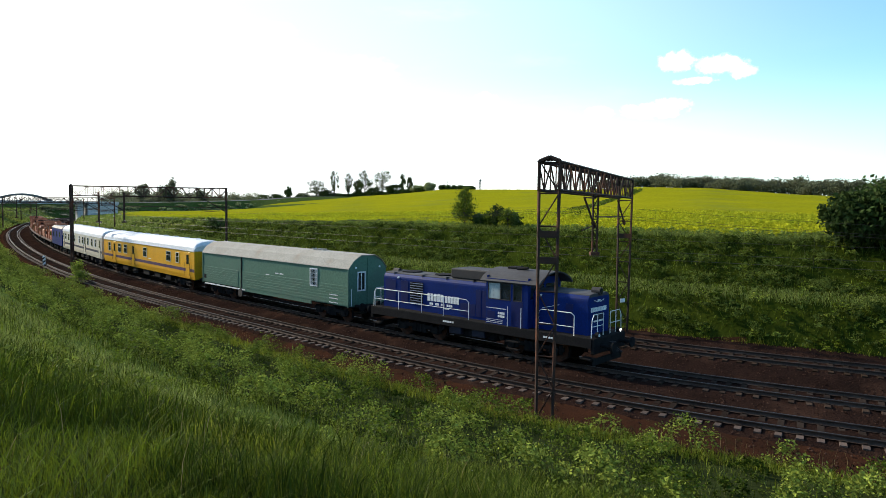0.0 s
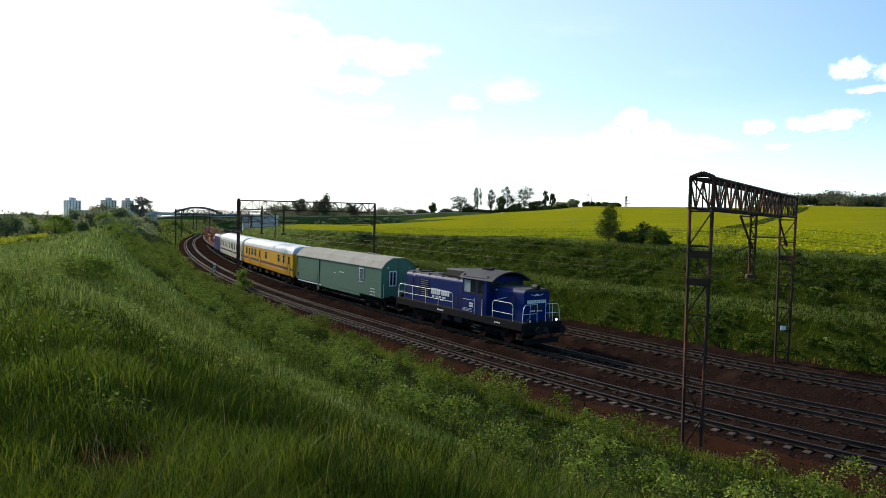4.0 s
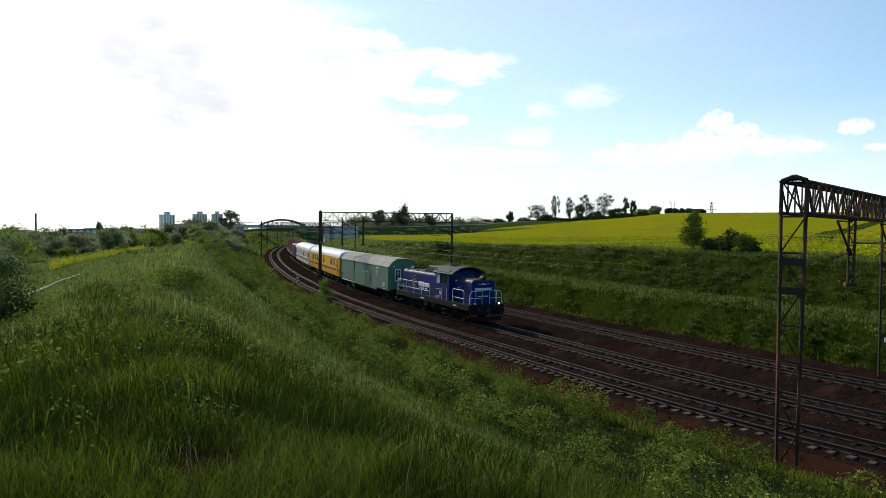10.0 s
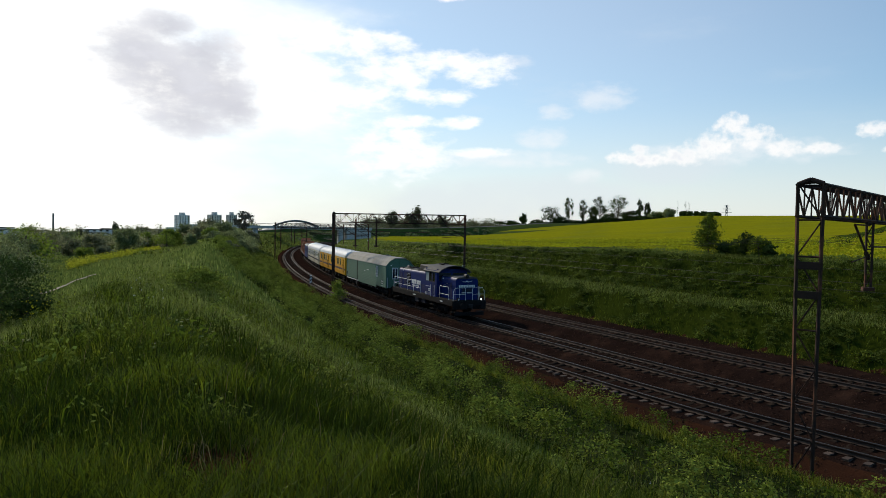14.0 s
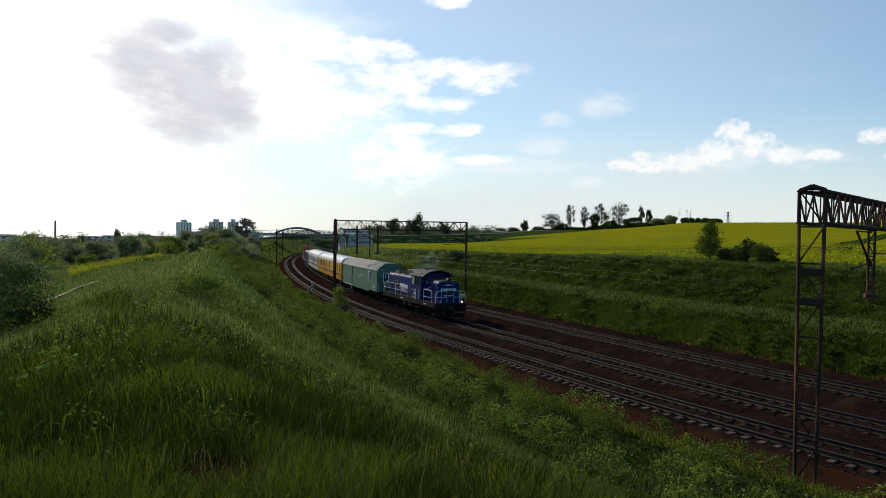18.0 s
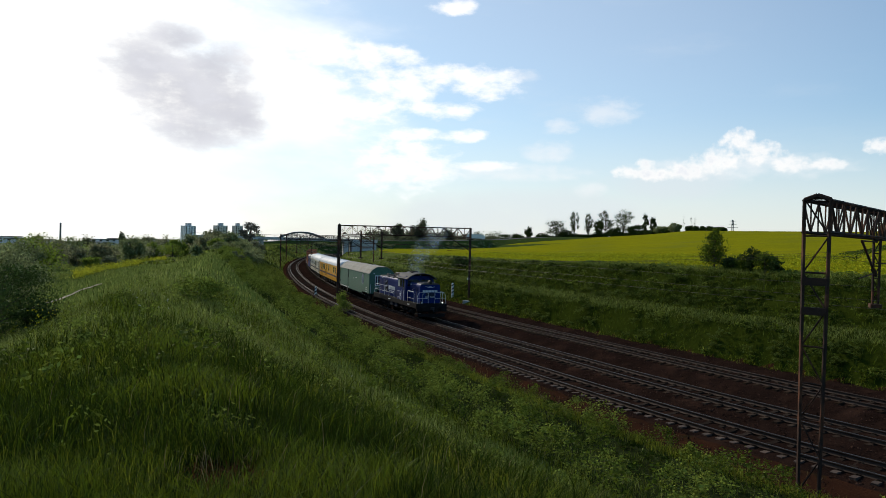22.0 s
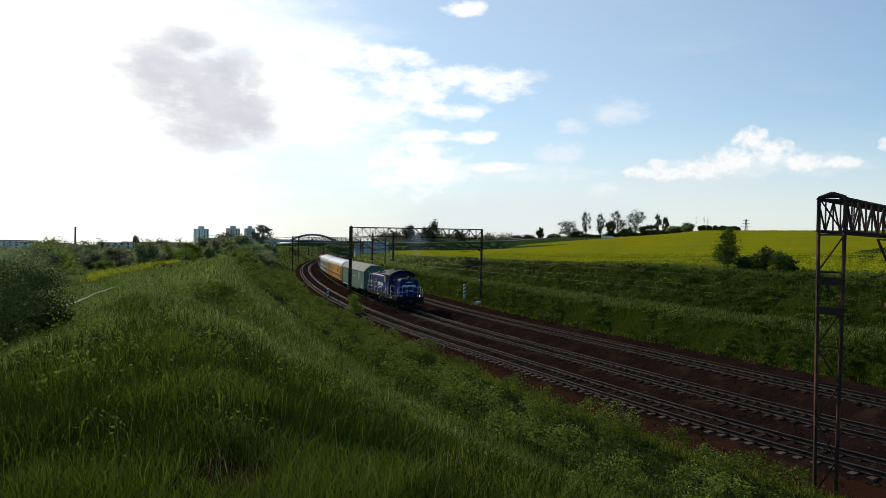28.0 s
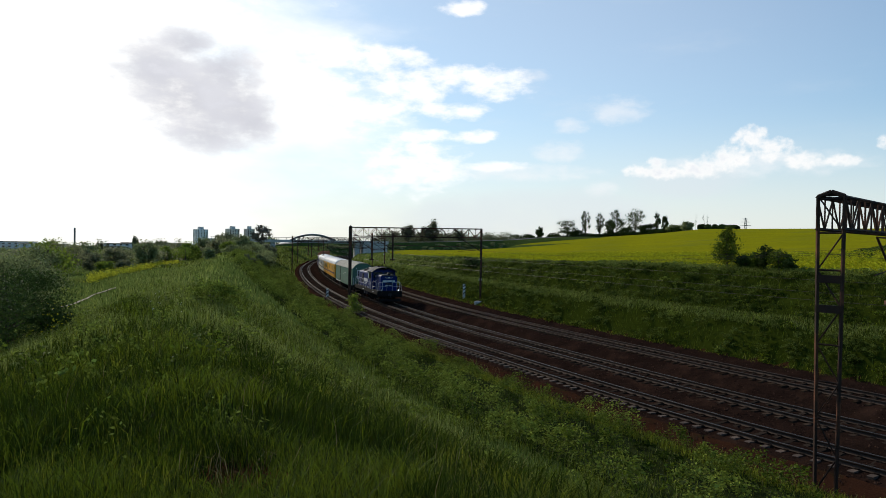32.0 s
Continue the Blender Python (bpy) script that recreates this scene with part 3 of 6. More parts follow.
# ---- where the train stands, by time: the station of its front ----
STATION = [(0, 79.6), (1, 82.9), (2, 86.0), (3, 89.3), (3.5, 90.9), (4.5, 94.2), (5.5, 97.2), (6, 98.7), (7, 101.2), (8, 103.5), (9, 105.4), (10, 107.1), (11, 108.4),
           (12, 109.6), (13, 110.7), (14, 111.7), (15, 112.7), (16, 113.6), (17, 114.4), (18, 115.4), (19, 116.5), (20, 117.7), (21, 118.9), (22, 120.2),
           (23, 121.6), (24, 123.1), (25, 124.6), (26, 126.2), (27, 127.9), (28, 129.7), (29, 131.6), (30, 133.6), (31, 135.7), (32, 137.8)]
WHEELS = []      # wheelset, its place in the bogie, its radius
MOVERS = []      # thing, distance of its middle behind the train's front, distance between its bogies


def train_pose(s, base):
    a, b = TRACKS["b"].at(s - base / 2), TRACKS["b"].at(s + base / 2)
    c, d = (a + b) / 2, a - b
    return pose(c[0], c[1], LEVEL["b"], 0, 0, math.degrees(math.atan2(d[1], d[0])))


def motions():
    for ob, behind, base in MOVERS:
        walk(ob, [(t, train_pose(s + behind, base)) for t, s in STATION])
    walk(LORRY, lorry_rows())
    for ob, start, drift, turn in PUFFS:
        walk(ob, smoke_rows(start, drift, turn))
    # wheels of the engine and of the first wagon turn with the distance run
    s_all = [q[1] for q in STATION]
    for ob, x, r in WHEELS:
        steps = int((s_all[-1] - s_all[0]) / (r * 1.2)) + 1
        rows = []
        for i in range(steps + 1):
            s = s_all[0] + (s_all[-1] - s_all[0]) * i / steps
            t = float(np.interp(s, s_all, [q[0] for q in STATION]))
            rows.append((t, pose(x, 0, r, 0, -math.degrees((s - s_all[0]) / r), 0)))
        walk(ob, rows)


# ---- sleepers and loose stones ----
def sleeper_mesh(mat, name, h=.2):
    bm = bmesh.new()
    prof = [(-1.3, .0), (-1.25, .012), (-.98, .008), (-.55, .0), (-.3, -.035), (.3, -.035), (.55, .0), (.98, .008), (1.25, .012), (1.3, .0)]
    rows = []
    for y, z in prof:
        rows.append([bm.verts.new((x, y, q)) for x, q in ((-.14, -h), (-.105, z), (.105, z), (.14, -h))])
    for a, b in zip(rows, rows[1:]):
        for i in range(3):
            bm.faces.new((a[i], a[i + 1], b[i + 1], b[i]))
    bm.faces.new(rows[0])
    bm.faces.new(rows[-1][::-1])
    for y in (-.86, -.64, .64, .86):
        add_box(bm, (-.07, y - .05, -.01), (.07, y + .05, .035))
    bmesh.ops.recalc_face_normals(bm, faces=bm.faces)
    me = bpy.data.meshes.new(name)
    bm.to_mesh(me)
    bm.free()
    me.materials.append(mat)
    me.materials.append(M["oily"])
    for f in me.polygons:
        f.material_index = int(abs(f.center.y) < .95)
    return me


M["old_sleeper"] = material("stained_sleeper", (.056, .036, .026), .95, spec=0, other=(.032, .024, .018), scale=2, fine=20, vary=.35)
M["dark_sleeper"] = material("tarred_wooden_sleeper", (.03, .02, .014), .95, spec=0, other=(.045, .028, .018), scale=2, fine=20, vary=.35)


def make_sleepers(key, mat, near_to):
    line, z = TRACKS[key], LEVEL[key] - .165
    me = sleeper_mesh(mat, "sleeper")
    rng = np.random.default_rng(7)
    far_v, far_f = [], []
    src = np.array([v.co for v in me.vertices])
    s = 47.0
    while s < 420:
        p, h = line.at(s), line.heading(s) + rng.normal(0, .012)
        dz = rng.normal(0, .008)
        if s < near_to:
            ob = new("sleeper", me)
            ob.parent = tracks[key]
            ob.matrix_basis = pose(p[0], p[1], z + dz, 0, 0, math.degrees(h))
        else:
            c, q = math.cos(h), math.sin(h)
            v = src @ np.array([[c, q, 0], [-q, c, 0], [0, 0, 1]]) + [p[0], p[1], z]
            base = sum(len(x) for x in far_v)
            far_v.append(v)
            far_f += [[base + i for i in f.vertices] for f in me.polygons]
        s += .6
    ob = mesh_object("far_sleepers", np.concatenate(far_v), far_f, mat, tracks[key])
    ob.data.materials.append(M["oily"])
    kinds = [f.material_index for f in me.polygons]
    ob.data.polygons.foreach_set("material_index", kinds * len(far_v))
    tagged(ob, "row of sleepers further along the line", kind="stuff")


make_sleepers("a", M["concrete"], 170)
make_sleepers("b", M["old_sleeper"], 150)
make_sleepers("c", M["dark_sleeper"], 130)


def make_stones():
    rng = np.random.default_rng(11)
    n = 36000
    s = 47 + 95 * rng.random(n) ** 1.3
    off = rng.uniform(-3.2, 12.4, n)
    clear = np.ones(n, bool)
    for o in SIDE.values():
        clear &= np.abs(np.abs(off - o) - .7535) > .11
    s, off = s[clear], off[clear]
    n = len(s)
    i = np.clip(s.astype(int), 0, len(LINE) - 1)
    p = LINE[i] + TANGENT[i] * (s - i)[:, None] + RIGHT[i] * off[:, None]
    prof = np.array([(-4.0, -.95), (-3.2, -.72), (-2.5, -.55), (-1.75, -.24), (1.7, -.25), (2.25, -.42), (2.8, -.25), (6.2, -.26), (6.9, -.42),
                     (7.3, -.2), (7.8, .06), (11.1, .04), (11.8, -.05), (12.6, .12), (13.4, .2)])
    z = np.interp(off, prof[:, 0], prof[:, 1])
    size = rng.uniform(.026, .06, n)
    base = np.array([(1, 0, -.3), (-.5, .87, -.2), (-.5, -.87, -.3), (.2, .1, .7), (-.3, -.2, .55)])
    v = base[None] * (1 + rng.normal(0, .22, (n, 5, 3))) * size[:, None, None]
    a = rng.uniform(0, 6.28, n)
    c, q = np.cos(a)[:, None], np.sin(a)[:, None]
    x = v[..., 0] * c - v[..., 1] * q + p[:, :1]
    y = v[..., 0] * q + v[..., 1] * c + p[:, 1:]
    V = np.stack([x, y, v[..., 2] + (z + .015)[:, None]], -1).reshape(-1, 3)
    f = np.array([(0, 1, 3), (1, 4, 3), (1, 2, 4), (2, 0, 4), (0, 3, 4)])
    F = (np.arange(n)[:, None, None] * 5 + f[None]).reshape(-1, 3)
    ob = mesh_object("ballast_stones", [], [], M["stone"])
    fill_mesh(ob.data, V, F)
    tagged(ob, "loose brown-grey ballast stones between the rails", "ballast", kind="stuff")


M["stone"] = material("ballast_stone", (.044, .0245, .018), .95, spec=0, other=(.02, .011, .008), scale=.7, fine=20, bump=.3, island=.8)
make_stones()


# ---- the train ----
def wheelset(parent, x, r=.5, turning=False):
    ws = part("wheelset", rod((0, -.75, 0), (0, .75, 0), .09, 8), M["steel"], parent)
    ws.location = (x, 0, r)
    for y in (-.75, .75):
        bm = bmesh.new()
        add_rod(bm, (0, y - .065, 0), (0, y + .065, 0), r, 22)
        k = -1 if y < 0 else 1
        add_rod(bm, (0, y - .085, 0), (0, y - .03, 0), r + .028, 22) if k > 0 else add_rod(bm, (0, y + .03, 0), (0, y + .085, 0), r + .028, 22)
        add_rod(bm, (0, y + k * .06, 0), (0, y + k * .1, 0), .17, 10)
        part("wheel", bm, M["rust"], ws)
    if turning:
        WHEELS.append((ws, x, r))
    return ws


def bogie(parent, x, gauge=1.25, r=.5, name="bogie", turning=False):
    b = part(name, bmesh.new(), M["black"], parent)
    bm = bmesh.new()
    for y in (-1.02, 1.02):
        add_box(bm, (-gauge - .45, y - .06, .52), (gauge + .45, y + .06, .72), .02)
        add_box(bm, (-.5, y - .07, .3), (.5, y + .07, .8), .03)
        for q in (-gauge, gauge):
            add_box(bm, (q - .2, y - .12, .34), (q + .2, y + .12, .7), .03)
            for e in (-.28, .28):
                add_rod(bm, (q + e, y, .4), (q + e, y, .82), .085, 8)
        for e in (-.2, 0, .2):
            add_rod(bm, (e, y * 1.05, .36), (e, y * 1.05, .8), .07, 8)
    add_box(bm, (-.35, -1.0, .45), (.35, 1.0, .8))
    for q in (-gauge, gauge):
        for y in (-.75, .75):
            for e in (-1, 1):
                add_box(bm, (q + e * (r + .04) - .05, y - .05, .28), (q + e * (r + .04) + .05, y + .05, .75))
    bm.to_mesh(b.data)
    bm.free()
    b.location = (x, 0, 0)
    for q in (-gauge, gauge):
        wheelset(b, q, r, turning)
    return b


def buffers(parent, x, side):
    for y in (-.875, .875):
        bm = bmesh.new()
        add_rod(bm, (x, y, 1.06), (x + side * .36, y, 1.06), .09, 10)
        add_rod(bm, (x + side * .56, y, 1.06), (x + side * .3, y, 1.06), .065, 10)
        add_rod(bm, (x + side * .56, y, 1.06), (x + side * .62, y, 1.06), .24, 16)
        part("buffer", bm, M["black"], parent)
    bm = bmesh.new()
    add_box(bm, (min(x, x + side * .2), -.16, .85), (max(x, x + side * .2), .16, 1.12))
    add_rod(bm, (x + side * .15, 0, .98), (x + side * .55, 0, .72), .045, 6)
    part("coupling", bm, M["steel"], parent)
    for y in (-.4, .4):
        part("brake_hose", tube([(x, y, .95), (x + side * .22, y, .8), (x + side * .3, y, .52)], .03), M["black"], parent)


def rail_part(parent, points, r=.02, mat="white", name="handrail"):
    return part(name, tube(points, r), M[mat], parent, "white tubular handrail" if mat == "white" else "")


def lettering(parent, x, y, z, width, height, mat="white", count=9, normal="y", side=-1, gaps=()):
    """A row of plain bars in place of writing."""
    step = width / count
    for i in range(count):
        if i in gaps:
            continue
        a = x + i * step
        if normal == "y":
            bm = box((a, min(y, y + side * .008), z), (a + step * .82, max(y, y + side * .008), z + height))
        else:
            bm = box((min(y, y + side * .008), a, z), (max(y, y + side * .008), a + step * .82, z + height))
        part("letter_bar", bm, M[mat], parent)


def louvre(parent, x0, x1, y, z0, z1, n, side, mat="black"):
    s = -1 if side < 0 else 1
    pan = part("grille", box((x0, min(y, y + s * .02), z0), (x1, max(y, y + s * .02), z1)), M["black"], parent)
    for i in range(n):
        z = z0 + (z1 - z0) * (i + .5) / n
        bm = box((x0 + .02, min(y + s * .015, y + s * .05), z - .02), (x1 - .02, max(y + s * .015, y + s * .05), z + .012))
        part("slat", bm, M["navy"] if mat == "black" else M["slat_grey"], pan)
    return pan


def hood_profile(w, base, top, r=.28, n=5):
    pts = [(-w, base), (w, base)]
    for i in range(n + 1):
        a = math.pi / 2 * i / n
        pts.append((w - r + r * math.cos(a), top - r + r * math.sin(a) * 1.0))
    for i in range(n + 1):
        a = math.pi / 2 + math.pi / 2 * i / n
        pts.append((-w + r + r * math.cos(a), top - r + r * math.sin(a)))
    return pts


def lengthen(t, k):
    """Draws out all parts made so far along the thing's length."""
    for ob in t.children_recursive:
        for v in ob.data.vertices:
            v.co.x *= k


def locomotive():
    t = thing("locomotive", "blue diesel shunting locomotive with white handrails and grimy roof", "locomotive")
    fr = part("underframe", box((-6.55, -1.45, 1.05), (6.55, 1.45, 1.42), .02), M["black"], t, "dark weathered platform frame")
    for y in (-1.455, 1.455):
        k = -1 if y < 0 else 1
        part("sill", box((-6.5, min(y, y + k * .03), .98), (6.5, max(y, y + k * .03), 1.38)), M["black"], fr)
        lettering(fr, -1.5, y + k * .03, 1.14, .7, .09, count=5, side=k)
        lettering(fr, 4.2, y + k * .03, 1.14, .5, .09, count=4, side=k)
    # long hood
    long = part("long_hood", extrude(hood_profile(.98, 1.42, 3.32), -6.1, 1.05), M["blue"], t, "blue engine hood")
    rf = part("hood_roof", extrude([(-.86, 3.2), (.86, 3.2), (.84, 3.31), (.62, 3.36), (-.62, 3.36), (-.84, 3.31)], -6.12, 1.06), M["loco_roof"], long)
    for x in (-4.9, -2.6):
        bm = bmesh.new()
        add_rod(bm, (x, 0, 3.34), (x, 0, 3.42), .55, 20)
        part("fan_cover", bm, M["black"], rf)
    part("exhaust_stack", rod((-.6, 0, 3.3), (-.6, 0, 3.75), .14, 12), M["black"], rf)
    part("cooler_box", box((-1.6, -.78, 3.36), (1.0, .78, 3.86), .05), M["steel"], t, "dark box on the hood roof")
    for x in (-5.4, -3.4, -1.8, -.1):
        part("roof_seam", box((x - .02, -.9, 3.15), (x + .02, .9, 3.372), 0), M["loco_roof"], rf)
    # short hood
    short = part("short_hood", extrude(hood_profile(.98, 1.42, 3.22), 3.35, 6.05), M["blue"], t, "blue front hood")
    part("hood_roof", extrude([(-.88, 3.1), (.88, 3.1), (.84, 3.21), (.6, 3.255), (-.6, 3.255), (-.84, 3.21)], 3.36, 6.07), M["loco_roof"], short)
    # cab with arched roof
    cab = part("cab", bmesh.new(), M["blue"], t, "blue driver's cab")
    bm = bmesh.new()
    for lo, hi in (((1.05, -1.42, 1.42), (3.35, -1.36, 2.62)), ((1.05, 1.36, 1.42), (3.35, 1.42, 2.62)), ((1.05, -1.36, 1.42), (1.11, 1.36, 2.75)),
                   ((3.29, -1.36, 1.42), (3.35, 1.36, 2.75))):
        add_box(bm, lo, hi)
    for y in (-1.42, 1.36):
        for x0, x1 in ((1.05, 1.16), (1.85, 1.87), (2.42, 2.54), (3.04, 3.35)):
            add_box(bm, (x0, y, 2.62), (x1, y + .06, 3.5))
        add_box(bm, (1.05, y, 3.42), (3.35, y + .06, 3.62))
    for x in (1.05, 3.29):
        for y0, y1 in ((-1.36, -1.22), (-.08, .08), (1.22, 1.36)):
            add_box(bm, (x, y0, 2.75), (x + .06, y1, 3.5))
        add_box(bm, (x, -1.36, 3.42), (x + .06, 1.36, 3.75))
    bm.to_mesh(cab.data)
    bm.free()
    roof = [(-1.52, 3.5)] + [(-1.52 + 3.04 * i / 12, 3.5 + .56 * math.sin(math.pi * i / 12) ** .7) for i in range(1, 12)] + [(1.52, 3.5)]
    inner = [(y * .965, z - .06) for y, z in reversed(roof)]
    part("cab_roof", extrude(roof + inner, .75, 3.95), M["loco_roof"], cab, "arched grimy grey cab roof")
    part("horn", rod((2.1, -.4, 4.06), (2.7, -.4, 4.14), .07, 8), M["black"], cab)
    part("roof_vent", box((1.5, -.35, 4.0), (2.0, .35, 4.14), .03), M["black"], cab)
    part("cab_floor", box((1.11, -1.36, 1.42), (3.29, 1.36, 1.5)), M["black"], cab)
    part("control_desk", box((2.7, -.6, 1.5), (3.2, .6, 2.5), .04), M["navy"], cab)
    for y in (-1.4, 1.4):
        k = -1 if y < 0 else 1
        for x0, x1, m in ((1.16, 1.86, "sky_pane"), (1.86, 2.42, "glass"), (2.54, 3.04, "glass")):
            win = part("window", box((x0, y - .012, 2.64), (x1, y + .012, 3.42)), M[m], cab, "cab side window")
            bm = bmesh.new()
            for lo, hi in (((x0, 2.62), (x1, 2.66)), ((x0, 3.4), (x1, 3.44)), ((x0, 2.62), (x0 + .035, 3.44)), ((x1 - .035, 2.62), (x1, 3.44))):
                add_box(bm, (lo[0], y + k * .022 - .01, lo[1]), (hi[0], y + k * .022 + .01, hi[1]))
            part("window_frame", bm, M["steel"], win)
        part("stripe", box((1.08, y + k * .021, 2.18), (2.2, y + k * .03, 2.21)), M["white"], cab)
        lettering(cab, 1.74, y + k * .021, 1.92, .38, .11, count=4, side=k)
        lettering(cab, 1.74, y + k * .021, 1.77, .38, .11, count=4, side=k)
        part("battery_hatch", box((1.14, y + k * .018, 1.74), (1.58, y + k * .03, 2.04)), M["dark_blue"], cab)
        for z in (1.48, 1.56, 1.64):
            part("trim_line", box((1.08, y + k * .021, z), (2.0, y + k * .028, z + .018)), M["white"], cab)
        part("door", box((2.47, y + k * .012, 1.45), (3.1, y + k * .026, 2.62)), M["dark_blue"], cab, "dark blue cab door")
        part("step", box((2.32, min(y, y + k * .18), .35), (2.98, max(y, y + k * .18), .4)), M["black"], t)
        part("step", box((2.32, min(y, y + k * .18), .7), (2.98, max(y, y + k * .18), .75)), M["black"], t)
        for x in (2.3, 3.02):
            rail_part(t, [(x, y + k * .07, 1.3), (x, y + k * .07, 2.35)], .018)
    for x, k in ((3.33, 1), (1.07, -1)):
        for y0 in (-1.22, .08):
            part("windscreen", box((x - .01, y0, 2.76), (x + .01, y0 + 1.14, 3.42)), M["glass"], cab, "cab front window")
    # hood sides: doors, grilles, writing
    for k in (-1, 1):
        y = k * .985
        for x0, x1 in ((-5.9, -5.2), (-4.8, -4.3)):
            part("hood_door", box((x0, min(y, y + k * .015), 1.75), (x1, max(y, y + k * .015), 2.95), 0), M["dark_blue"], long)
        louvre(long, -4.15, -3.25, y, 1.75, 2.95, 9, k, "pale")
        part("hood_door", box((-.8, min(y, y + k * .012), 1.55), (.1, max(y, y + k * .012), 2.15)), M["dark_blue"], long)
        for x0, x1 in ((.15, .45), (.52, .9)):
            part("hood_door", box((x0, min(y, y + k * .015), 1.55), (x1, max(y, y + k * .015), 2.9)), M["dark_blue"], long)
        part("hood_door", box((5.0, min(y, y + k * .012), 1.5), (5.36, max(y, y + k * .012), 2.75)), M["dark_blue"], short)
        rail_part(t, [(3.85, y + k * .06, 2.42), (4.7, y + k * .06, 2.66)], .014)
        lettering(long, -2.95, y, 2.04, 1.08, .4, count=5, side=k)
        lettering(long, -1.8, y, 2.04, .92, .36, count=5, side=k)
        lettering(long, -2.8, y, 1.84, 1.5, .12, count=12, side=k, gaps=(2, 5, 8))
        lettering(long, -1.9, y, 1.7, .4, .06, count=4, side=k)
        part("lamp", rod((-5.0, y * .9, 3.1), (-5.0, y * 1.06, 3.1), .05, 8), M["white"], long)
        part("lamp", rod((.85, y * .92, 3.12), (.85, y * 1.06, 3.12), .05, 8), M["white"], long)
        part("lamp", rod((3.75, y * .9, 3.0), (3.75, y * 1.06, 3.0), .05, 8), M["white"], short)
        # handrails on the platform's edge
        e = k * 1.4
        rail_part(t, [(-6.35, e, 1.42), (-6.35, e, 2.3), (-6.2, e, 2.42), (-.15, e, 2.42), (.02, e, 2.3), (.02, e, 1.42)])
        rail_part(t, [(-6.35, e, 1.85), (.02, e, 1.85)], .016)
        for x in (-4.6, -3.0, -1.55):
            rail_part(t, [(x, e, 1.42), (x, e, 2.42)], .016)
        rail_part(t, [(3.9, e, 1.42), (3.9, e, 2.3), (4.03, e, 2.42), (5.5, e, 2.42), (5.65, e, 2.3), (5.65, e, 1.42)])
        rail_part(t, [(3.9, e, 1.8), (5.65, e, 1.8)], .016)
    # ends
    for sgn, hx in ((1, 6.06), (-1, -6.11)):
        x = sgn * 6.45
        for k in (-1, 1):
            rail_part(t, [(x, k * 1.4, 1.42), (x, k * 1.35, 2.2), (x, k * 1.2, 2.42), (x, k * .32, 2.42), (x, k * .32, 1.42)])
            rail_part(t, [(x, k * 1.38, 1.9), (x, k * .32, 1.9)], .016)
            rail_part(t, [(x, k * .85, 1.42), (x, k * .85, 2.42)], .016)
            lamp = part("headlamp", rod((x + sgn * .02, k * 1.0, 1.52), (x + sgn * .16, k * 1.0, 1.52), .13, 14), M["black"], t)
            part("lens", rod((x + sgn * .16, k * 1.0, 1.52), (x + sgn * .175, k * 1.0, 1.52), .075, 14),
                 M["lamp"] if (sgn, k) == (1, 1) else M["white"], lamp, "lit white headlamp" if (sgn, k) == (1, 1) else "unlit headlamp glass")
            part("step", box((min(x, x - sgn * .5), k * 1.2 - .25, .45), (max(x, x - sgn * .5), k * 1.2 + .25, .5)), M["black"], t)
        part("buffer_beam", box((min(x, x + sgn * .18), -1.45, .72), (max(x, x + sgn * .18), 1.45, 1.42), .03), M["black"], t)
        part("plough", box((min(x, x + sgn * .1), -1.3, .2), (max(x, x + sgn * .1), 1.3, .5), .02, None), M["black"], t)
        buffers(t, x + sgn * .18, sgn)
        top = part("top_lamp", rod((hx - sgn * .3, 0, 3.33), (hx + sgn * .1, 0, 3.33), .17, 14), M["steel"], t)
        part("lens", rod((hx + sgn * .1, 0, 3.33), (hx + sgn * .12, 0, 3.33), .13, 14), M["glass"], top)
        em = part("emblem", box((hx - .01, -.12, 2.86), (hx + .012, .12, 2.96)), M["white"], t, "plain white winged badge")
        for k in (-1, 1):
            bm = bmesh.new()
            v = [bm.verts.new((hx + sgn * .011, k * a, b)) for a, b in ((.1, 2.87), (.5, 2.97), (.42, 2.91), (.1, 2.83))]
            bm.faces.new(v)
            bmesh.ops.solidify(bm, geom=bm.faces[:], thickness=.006)
            part("wing", bm, M["white"], em)
        lettering(t, -.72, hx, 2.42, 1.45, .2, count=10, normal="x", side=sgn)
        lettering(t, -.45, hx, 1.95, .9, .08, count=8, normal="x", side=sgn, gaps=(3,))
        part("hood_door", box((min(hx, hx + sgn * .012), -.42, 2.05), (max(hx, hx + sgn * .012), .42, 2.34)), M["navy"], t)
    lengthen(t, 1.06)
    # running gear
    bogie(t, 3.65, 1.2, .55, turning=True)
    bogie(t, -3.65, 1.2, .55, turning=True)
    part("fuel_tank", box((-1.5, -1.1, .45), (1.5, 1.1, 1.05), .08), M["black"], t)
    for x in (-.9, .6):
        part("battery_box", box((x - .4, -1.36, .6), (x + .4, -1.1, 1.05), .03), M["navy"], t)
    for x in (-1.9, 1.9):
        part("air_tank", rod((x, -1.2, .8), (x, 1.2, .8), .17, 10), M["black"], t)
    return t


def underframe(t, half, bogies, turning=False):
    part("underframe", box((-half, -1.2, .95), (half, 1.2, 1.12)), M["black"], t)
    for x in bogies:
        bogie(t, x, 1.25, .46, turning=turning)
    for sgn in (-1, 1):
        buffers(t, sgn * half, sgn)


